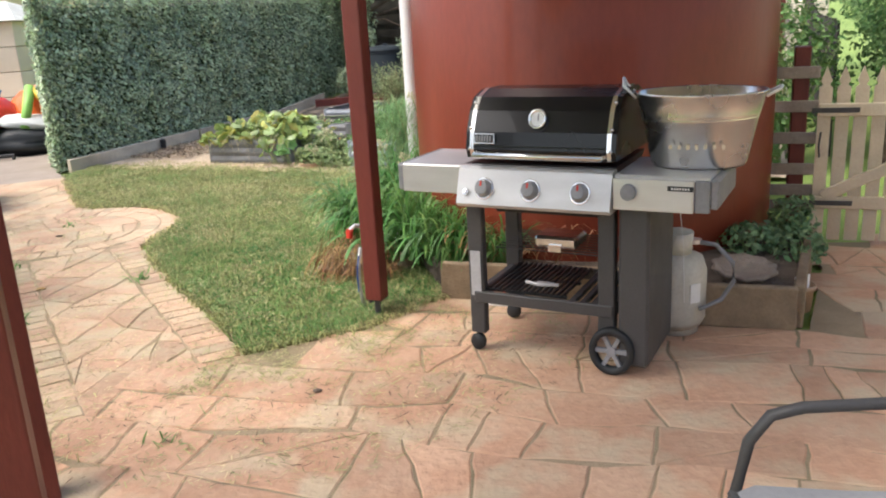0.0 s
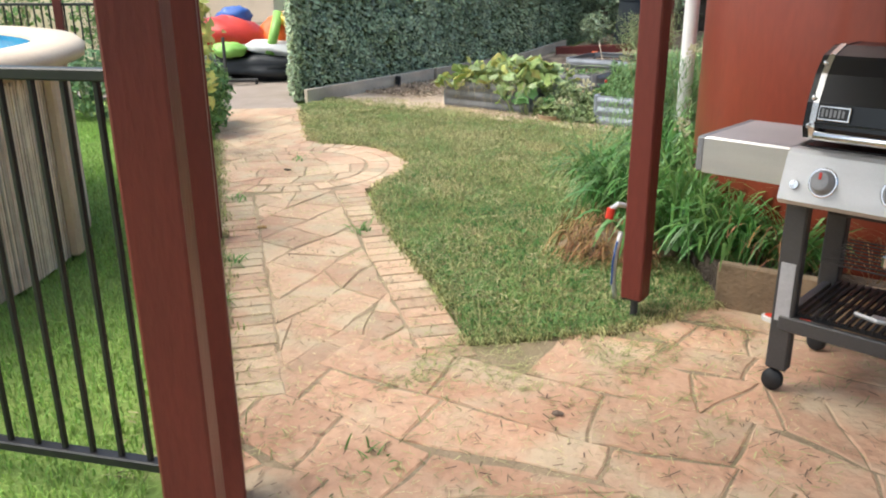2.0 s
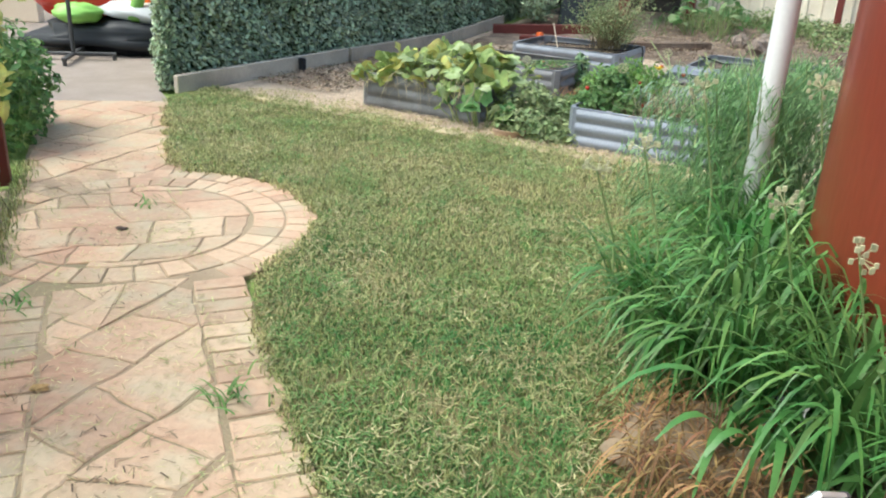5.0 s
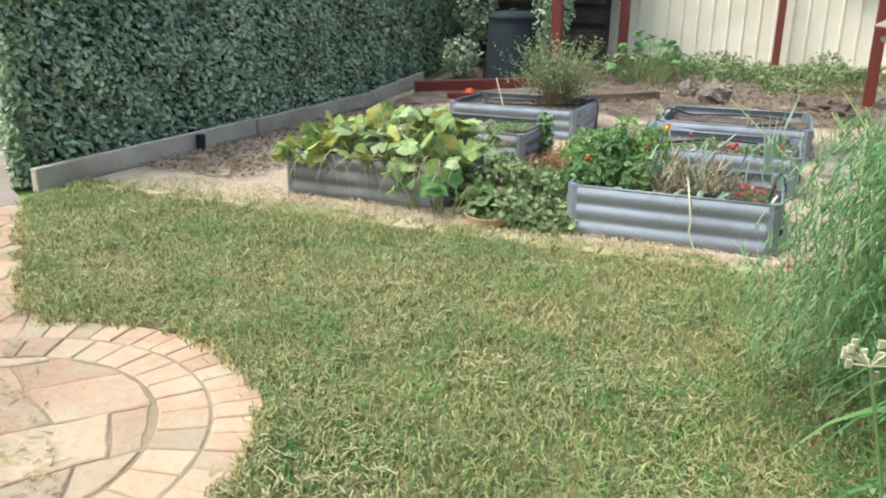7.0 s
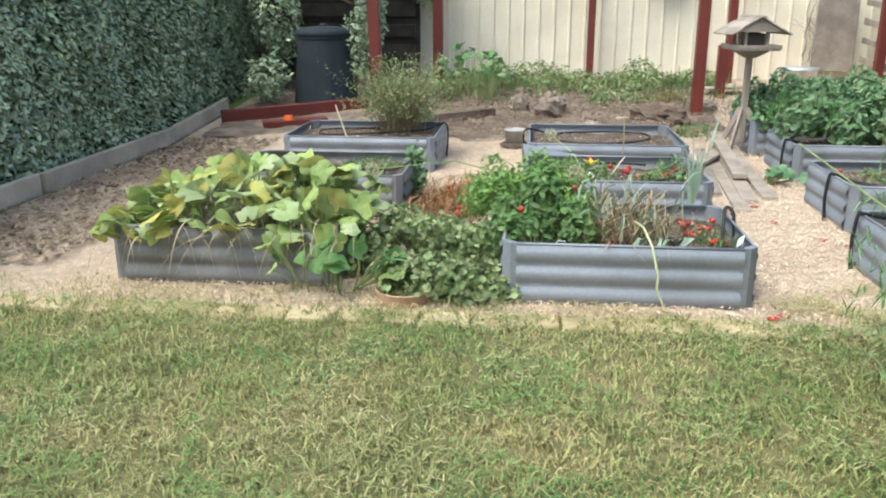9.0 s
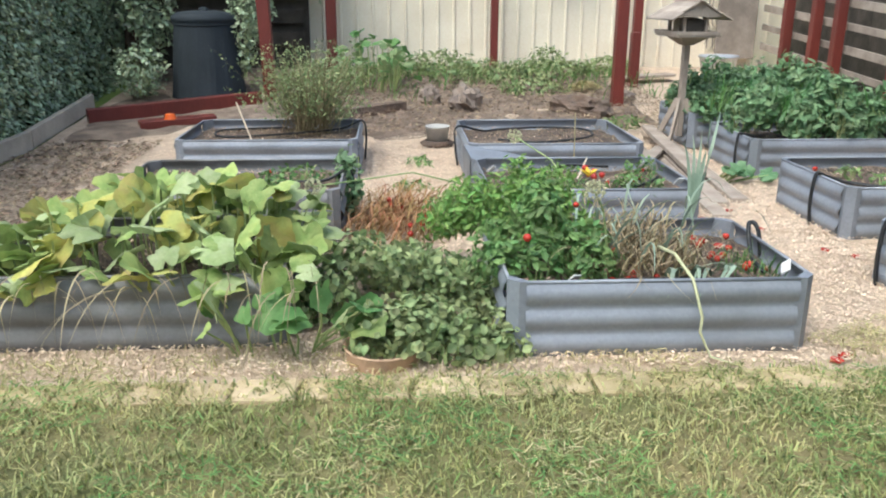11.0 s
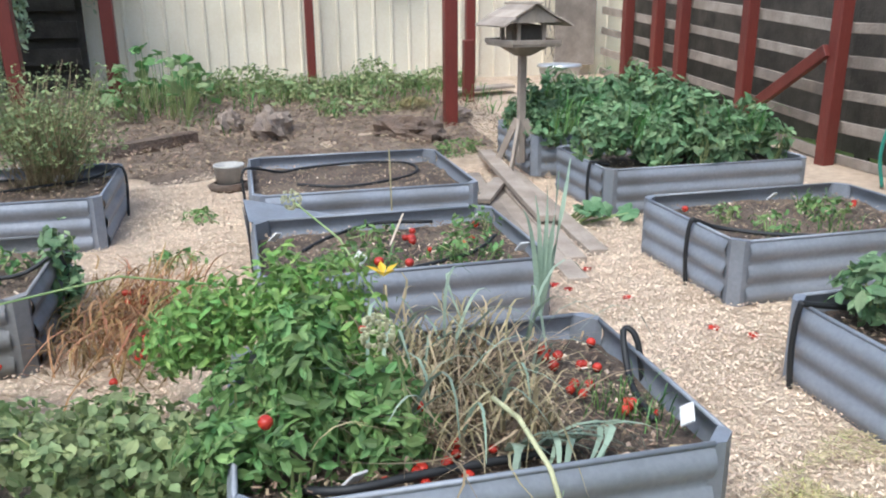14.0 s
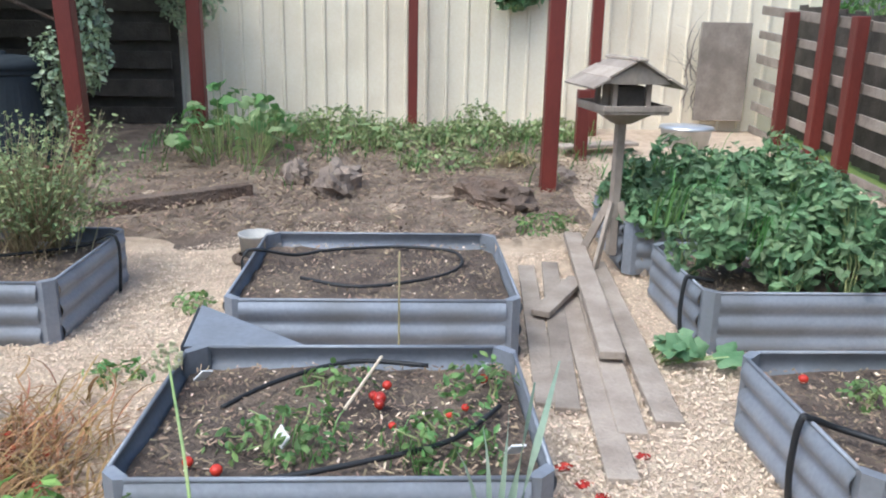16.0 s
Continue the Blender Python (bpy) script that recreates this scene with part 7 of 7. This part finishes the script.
def tufts(poly, count, each, spread=0.016):
    """Places that gather in small tufts."""
    cx, cy = scatter(poly, count)
    return np.repeat(cx, each) + RNG.normal(0, spread, len(cx) * each), np.repeat(cy, each) + RNG.normal(0, spread, len(cy) * each)


x, y = scatter(LAWN, 190000)
near = np.maximum(0.25, 1.15 - 0.11 * np.hypot(x + 1.2, y - 4.5)) * np.clip(0.3 + 0.35 * np.hypot(x + 0.8, y - 4.6), 0.3, 1)
k = RNG.uniform(0, 1, len(x)) < near
x, y = x[k], y[k]
solo("grass", blades("grass", x, y, 0.0, 0.032, 0.0025, 1.8), GRASS, "short mown grass blades with straw tint", "grass", kind="stuff")
x, y = scatter(LAWN, 130000)
tx, ty = tufts(LAWN, 7000, 12)
x, y = np.concatenate([x, tx]), np.concatenate([y, ty])
k = RNG.uniform(0, 1, len(x)) < np.clip(1.3 - 0.45 * np.hypot(x + 1.0, y - 4.6) + 0.4 * noisy(x, y, 1.1, 9.0), 0.03, 1)
x, y = x[k], y[k]
solo("grass", blades("grass", x, y, 0.0, 0.036, 0.0028, 1.9), GRASS_GREEN, "fresher green grass near the path", "grass", kind="stuff")
x, y = scatter([(-1.6, 2.5), (-2.75, 4.65), (-3.9, 6.6), (-6.5, 8.4), (-7.0, 2.0), (-1.9, 1.4)], 150000)
solo("grass", blades("grass", x, y, -0.035, 0.045, 0.003, 1.3), GRASS_POOL, "fresh green lawn round the pool", "grass", kind="stuff")
x, y = tufts(LAWN, 5200, 13, 0.02)
k = RNG.uniform(0, 1, len(x)) < np.clip(1.1 - 0.09 * np.hypot(x + 1.5, y - 5.0), 0.3, 1)
solo("grass", blades("grass", x[k], y[k], 0.004, 0.046, 0.0030, 2.4), GRASS_TUFT, "matted darker tufts standing up in the mown lawn", "grass", kind="stuff")
# ragged fringe where the lawn meets the paving
fx, fy = [], []
for i in range(len(LAWN)):
    (x0, y0), (x1, y1) = LAWN[i], LAWN[(i + 1) % len(LAWN)]
    m = int(900 * math.hypot(x1 - x0, y1 - y0))
    if m > 5000:
        continue
    t_ = RNG.uniform(0, 1, m)
    fx.append(x0 + (x1 - x0) * t_ + RNG.normal(0, 0.025, m))
    fy.append(y0 + (y1 - y0) * t_ + RNG.normal(0, 0.025, m))
fx, fy = np.concatenate(fx), np.concatenate(fy)
k = noisy(fx, fy, 5.0, 2.0) > -0.2
solo("grass_fringe", blades("grass_fringe", fx[k], fy[k], 0.0, 0.038, 0.0028, 1.6), GRASS, "ragged grass fringe along the lawn edge", "grass", kind="stuff")
# weeds and grass along the fence foot
s_, q_ = RNG.uniform(0.1, 5.2, 2200), RNG.normal(0.03, 0.035, 2200)
x, y = P0.x + PD.x * s_ + PQ.x * q_, P0.y + PD.y * s_ + PQ.y * q_
solo("fence_weeds", blades("fence_weeds", x, y, 0.0, 0.05, 0.003, 1.3), GRASS_TUFT, "weeds growing along the foot of the fence", "weeds", kind="stuff")
# clippings on the paving and lawn
def sprinkle(name, label, poly, n, length, width, z, mat, clump_scale=2.0, cut=0.0):
    x, y = scatter(poly, n)
    k = noisy(x, y, clump_scale, 3.3) > cut
    x, y = x[k], y[k]
    return solo(name, chips(name, x, y, z, length, width, 0.25), mat, label, "clippings", kind="stuff")


sprinkle("clippings", "dry grass clippings strewn over patio and path", [(-1.8, 2.6), (-0.3, 2.6), (0.6, 3.4), (0.6, 4.4), (-0.9, 4.2), (-2.2, 5.6), (-4.0, 8.6), (-4.6, 8.4), (-2.7, 4.8)], 33000, 0.015, 0.0013, 0.006, STRAW, 1.6, -0.2)
sprinkle("clippings", "brown leaf and twig litter scattered over the paving", [(-1.8, 2.6), (-0.3, 2.6), (0.6, 3.4), (0.6, 4.4), (-0.9, 4.2), (-2.2, 5.6), (-4.0, 8.6), (-4.6, 8.4), (-2.7, 4.8)], 11000, 0.017, 0.0022, 0.007, DEBRIS, 2.2, -0.05)
sprinkle("clippings", "long green clippings scattered over the paving", [(-1.8, 2.6), (-0.3, 2.6), (0.6, 3.4), (0.6, 4.4), (-0.9, 4.2), (-2.2, 5.6), (-4.0, 8.6), (-4.6, 8.4), (-2.7, 4.8)], 11000, 0.024, 0.0018, 0.008, GRASS_TUFT, 2.6, 0.05)
sprinkle("clippings", "green grass clippings gathered at the lawn corner", [(-1.3, 3.3), (-0.1, 3.5), (0.2, 4.4), (-0.9, 4.1)], 4800, 0.020, 0.0016, 0.008, GRASS_TUFT, 3.0, -0.1)
sprinkle("clippings", "dry straw clippings lying on the lawn", LAWN, 40000, 0.020, 0.0016, 0.030, STRAW, 2.6, -0.02)
sprinkle("clippings", "cut green grass lying in tufts on the lawn", LAWN, 60000, 0.020, 0.0020, 0.030, GRASS_GREEN, 3.5, 0.12)
sprinkle("clippings", "matted dry grass at the feet of the raised beds", [tuple(g(a, b)[:2]) for a, b in ((-6.1, 7.45), (-1.9, 7.50), (-1.9, 7.75), (-2.6, 7.95), (-2.95, 7.72), (-6.1, 7.72))], 14000, 0.022, 0.0016, 0.03, GRASS, 4.0, 0.05)
sprinkle("clippings", "grass and straw trodden into the wood chips beside the path", [tuple(g(a, b)[:2]) for a, b in ((-2.95, 7.42), (-1.3, 7.42), (-1.3, 7.7), (-2.3, 8.1), (-2.9, 7.8))], 9000, 0.02, 0.0017, 0.032, STRAW, 4.0, -0.05)
x, y = scatter([tuple(g(a, b)[:2]) for a, b in ((-2.95, 7.42), (-1.3, 7.42), (-1.3, 7.7), (-2.3, 8.05), (-2.9, 7.75))], 9000)
k = noisy(x, y, 3.0, 7.7) > 0.08
solo("grass_fringe", blades("grass_fringe", x[k], y[k], 0.012, 0.035, 0.0022, 1.6), GRASS, "thin grass growing into the wood chips", "grass", kind="stuff")
# wood chips between the beds
x, y = scatter([tuple(g(a, b)[:2]) for a, b in ((-6.4, 7.6), (-0.4, 7.6), (-0.4, 12.4), (-6.4, 12.4))], 330000)
uu, vv = uv_of(x, y)
keep = np.ones(len(x), bool)
for a, b, c, d in BEDS.values():
    keep &= ~((uu > a) & (uu < b) & (vv > c) & (vv < d))
dens = np.where(uu > -3.0, 1.0, 0.9) * np.where(uu < -5.9, 0.35, 1.0)
keep &= (RNG.uniform(0, 1, len(x)) < dens) & (vv < 12.15 + 0.3 * np.sin(uu * 3))
x, y, vv = x[keep], y[keep], vv[keep]
z = 0.014 + RNG.uniform(0, 0.012, len(x)) + 0.30 * np.clip((vv - 11.6) / 3.7, 0, 1)
solo("wood_chips", chips("wood_chips", x, y, z, 0.0072, 0.0028, 0.45), CHIP, "pale loose wood chips between the raised beds", "wood chips", kind="stuff")
# debris and straw before the beds and on the soil
x, y = scatter([tuple(g(a, b)[:2]) for a, b in ((-6.9, 7.40), (-1.4, 7.40), (-1.4, 7.74), (-6.9, 7.9))], 26000)
k = noisy(x, y, 2.5, 1.0) > -0.2
solo("grass_litter", blades("grass_litter", x[k], y[k], 0.010, 0.032, 0.002, 1.8), STRAW, "dry grass litter along the edging", "litter", kind="stuff")
P = []
for key, (a, b, c, d) in BEDS.items():
    n = 1700
    P.append(np.stack([RNG.uniform(a + .04, b - .04, n), RNG.uniform(c + .04, d - .04, n)], 1))
P = np.concatenate(P)
x, y = GU.x * P[:, 0] + GV.x * P[:, 1], GU.y * P[:, 0] + GV.y * P[:, 1]
z = 0.225 + RNG.uniform(0, 0.012, len(x)) + 0.3 * np.clip((P[:, 1] - 11.6) / 3.7, 0, 1)
solo("soil_litter", chips("soil_litter", x, y, z, 0.010, 0.0028, 0.5), DEBRIS, "twigs and dry leaf litter on the soil", "litter", kind="stuff")
k = RNG.uniform(0, 1, len(x)) < 0.05
solo("soil_flecks", chips("soil_flecks", x[k] + 0.01, y[k] + 0.01, z[k] + 0.002, 0.008, 0.004, 0.5), CHIP, "pale wood chips and straw flecks on the soil", "litter", kind="stuff")
n = 15000
P = np.stack([RNG.uniform(-5.3, -1.7, n), RNG.uniform(12.0, 15.2, n)], 1)
x, y = GU.x * P[:, 0] + GV.x * P[:, 1], GU.y * P[:, 0] + GV.y * P[:, 1]
z = 0.04 + RNG.uniform(0, 0.02, n) + 0.3 * np.clip((P[:, 1] - 11.6) / 3.7, 0, 1)
solo("bank_litter", chips("bank_litter", x, y, z, 0.018, 0.005, 0.5), DEBRIS, "bark and leaf litter on the soil bank", "litter", kind="stuff")
n = 5000
P = np.stack([RNG.uniform(-7.2, -6.3, n), RNG.uniform(8.0, 12.5, n)], 1)
x, y = GU.x * P[:, 0] + GV.x * P[:, 1], GU.y * P[:, 0] + GV.y * P[:, 1]
solo("hedge_litter", chips("hedge_litter", x, y, 0.02 + RNG.uniform(0, 0.02, n), 0.02, 0.008, 0.5), DEBRIS, "leaf litter along the hedge foot", "litter", kind="stuff")

# ---- paving pieces ----
rp = random.Random(21)


def lay(name, label, polys, mat, z0=-0.012, z1=0.0, inset=0.007):
    t = thing(name, label, "paving", kind="structure")
    for c in polys:
        cx, cy = sum(p[0] for p in c) / len(c), sum(p[1] for p in c) / len(c)
        part("stone", Shape().prism([(px - cx, py - cy) for px, py in c], z0, z1 + rp.uniform(-0.002, 0.002), inset), mat, t, m=Matrix.Translation((cx, cy, 0)))
    return t



def warp(p, k=0.05, f=2.1):
    q = Vector((p[0] * f, p[1] * f, 2.5))
    w = noise.noise_vector(q)
    return (p[0] + k * w.x, p[1] + k * w.y)


def hull_trim(c, region):
    """Cuts a piece by the sides of a convex region that runs anticlockwise."""
    for i in range(len(region)):
        (x0, y0), (x1, y1) = region[i], region[(i + 1) % len(region)]
        a, b = y1 - y0, x0 - x1
        c = clip(c, a, b, a * x0 + b * y0)
        if len(c) < 3:
            return []
    return c


def ragged(c, gap):
    """Draws a piece in by half a joint and roughens its edges."""
    cx, cy = sum(p[0] for p in c) / len(c), sum(p[1] for p in c) / len(c)
    out = []
    for i in range(len(c)):
        p, q = c[i], c[(i + 1) % len(c)]
        for t in (0.0, 0.2, 0.4, 0.6, 0.8):
            x, y = p[0] + (q[0] - p[0]) * t, p[1] + (q[1] - p[1]) * t
            w = noise.noise_vector(Vector((x * 8, y * 8, 7.0))) * 0.016
            x, y = x + w.x, y + w.y
            l = math.hypot(x - cx, y - cy) or 1
            k = 1 - (gap * rp.uniform(0.5, 1.6)) / l
            out.append((cx + (x - cx) * k, cy + (y - cy) * k))
    return out


def rubble(origin, turn, span, rows, widths, split, k, gap, keep):
    """Irregular four-sided stones in uneven rows, some split slantwise."""
    ca, sa = math.cos(turn), math.sin(turn)
    out, v = [], span[2]
    while v < span[3]:
        h = rp.uniform(*rows)
        u = span[0] + rp.uniform(-0.3, 0)
        slant = rp.uniform(-0.06, 0.06)
        while u < span[1]:
            w = rp.uniform(*widths)
            quad = [(u, v), (u + w, v), (u + w + slant, v + h), (u + slant, v + h)]
            parts = [quad]
            r = rp.random()
            if r < split / 2:
                parts = [[quad[0], quad[1], quad[2]], [quad[0], quad[2], quad[3]]]
            elif r < split:
                m0 = rp.uniform(0.3, 0.7)
                a, b = (u + w * m0, v), (u + slant + w * (1 - m0), v + h)
                parts = [[quad[0], a, b, quad[3]], [a, quad[1], quad[2], b]]
            for c in parts:
                c = [warp((origin[0] + ca * x - sa * y, origin[1] + sa * x + ca * y), k) for x, y in c]
                c = keep(c)
                if len(c) >= 3 and abs(sum(c[i][0] * c[(i + 1) % len(c)][1] - c[(i + 1) % len(c)][0] * c[i][1] for i in range(len(c)))) > 0.008:
                    out.append(ragged(c, gap))
            u += w
        v += h
    return out


def anticlockwise(poly):
    a = sum(poly[i][0] * poly[(i + 1) % len(poly)][1] - poly[(i + 1) % len(poly)][0] * poly[i][1] for i in range(len(poly)))
    return poly if a > 0 else poly[::-1]


def patio_keep(c):
    c = clip(c, -PQ.x, -PQ.y, -(PQ.x * P0.x + PQ.y * P0.y) - 0.06)
    if len(c) < 3:
        return []
    cx, cy = sum(p[0] for p in c) / len(c), sum(p[1] for p in c) / len(c)
    return c if inside(PATIO, np.array([cx]), np.array([cy]))[0] and cy > 1.55 else []


lay("patio", "terracotta and cream stamped crazy-paving patio", rubble((0, 0), GTURN + 0.08, (-3.6, 3.6, 0.9, 6.2), (0.20, 0.36), (0.24, 0.56), 0.40, 0.13, 0.005, patio_keep), STONE)
mid = anticlockwise([pw(0.70, 0.27), pw(0.70, 0.79), pw(3.32, 0.79), pw(3.32, 0.27)])
path_turn = math.atan2(PD.y, PD.x) - 0.75
lay("path", "cream and pink crazy-paved path centre", rubble((P0.x, P0.y), path_turn, (-0.6, 3.2, -0.2, 3.2), (0.18, 0.30), (0.22, 0.46), 0.45, 0.08, 0.0045, lambda c: hull_trim(anticlockwise(c), mid)), STONE_PATH)
bricks = []
for s0 in np.arange(0.55, 3.28, 0.105):
    j0, j1 = rp.uniform(-0.008, 0.008), rp.uniform(-0.008, 0.008)
    bricks.append([pw(s0 + 0.005, 0.05), pw(s0 + 0.005 + j0, 0.26 + j1), pw(s0 + 0.099 + j0, 0.26 + j1), pw(s0 + 0.099, 0.05)])
    if s0 > 0.58:
        bricks.append([pw(s0 + 0.005 + j0, 0.80 + j1), pw(s0 + 0.005, 1.0), pw(s0 + 0.099, 1.0), pw(s0 + 0.099 + j0, 0.80 + j1)])
lay("path_border", "cream brick-pattern border along the path", bricks, STONE_PATH)
ring = []
for r0, r1, k in ((0.735, 0.885, 52), (0.575, 0.726, 36)):
    for i in range(k):
        a0, a1 = 2 * math.pi * (i + 0.03) / k, 2 * math.pi * (i + 0.97) / k
        poly = [(CIRCLE[0] + r * math.cos(t_), CIRCLE[1] + r * math.sin(t_)) for r, t_ in ((r0, a0), (r1, a0), (r1, (a0 + a1) / 2), (r1, a1), (r0, a1))]
        cx, cy = poly[2]
        q = (Vector((cx, cy, 0)) - P0).dot(PQ)
        s = (Vector((cx, cy, 0)) - P0).dot(PD)
        if q > 0.06 and not (s < 3.32 and q < 1.0):
            ring.append(poly)
lay("paved_circle", "rings of cream bricks round the paved bay", ring, STONE_PATH)
disc = [(CIRCLE[0] + 0.565 * math.cos(t_), CIRCLE[1] + 0.565 * math.sin(t_)) for t_ in np.linspace(0, 2 * math.pi, 24, endpoint=False)]
lay("circle_centre", "cream crazy paving in the round bay", rubble(CIRCLE, 0.5, (-0.7, 0.7, -0.7, 0.7), (0.18, 0.3), (0.2, 0.42), 0.4, 0.05, 0.005, lambda c: hull_trim(anticlockwise(c), disc)), STONE_PATH)
far = anticlockwise([pw(4.72, 0.06), pw(4.72, 0.88), (-4.13, 9.0), (-5.0, 8.68)])
lay("far_path", "cream crazy-paved path leading to the drive", rubble(pw(4.7, 0), path_turn, (-1.2, 2.8, -1.0, 2.8), (0.2, 0.34), (0.24, 0.5), 0.4, 0.05, 0.006, lambda c: hull_trim(anticlockwise(c), far)), STONE_PATH)
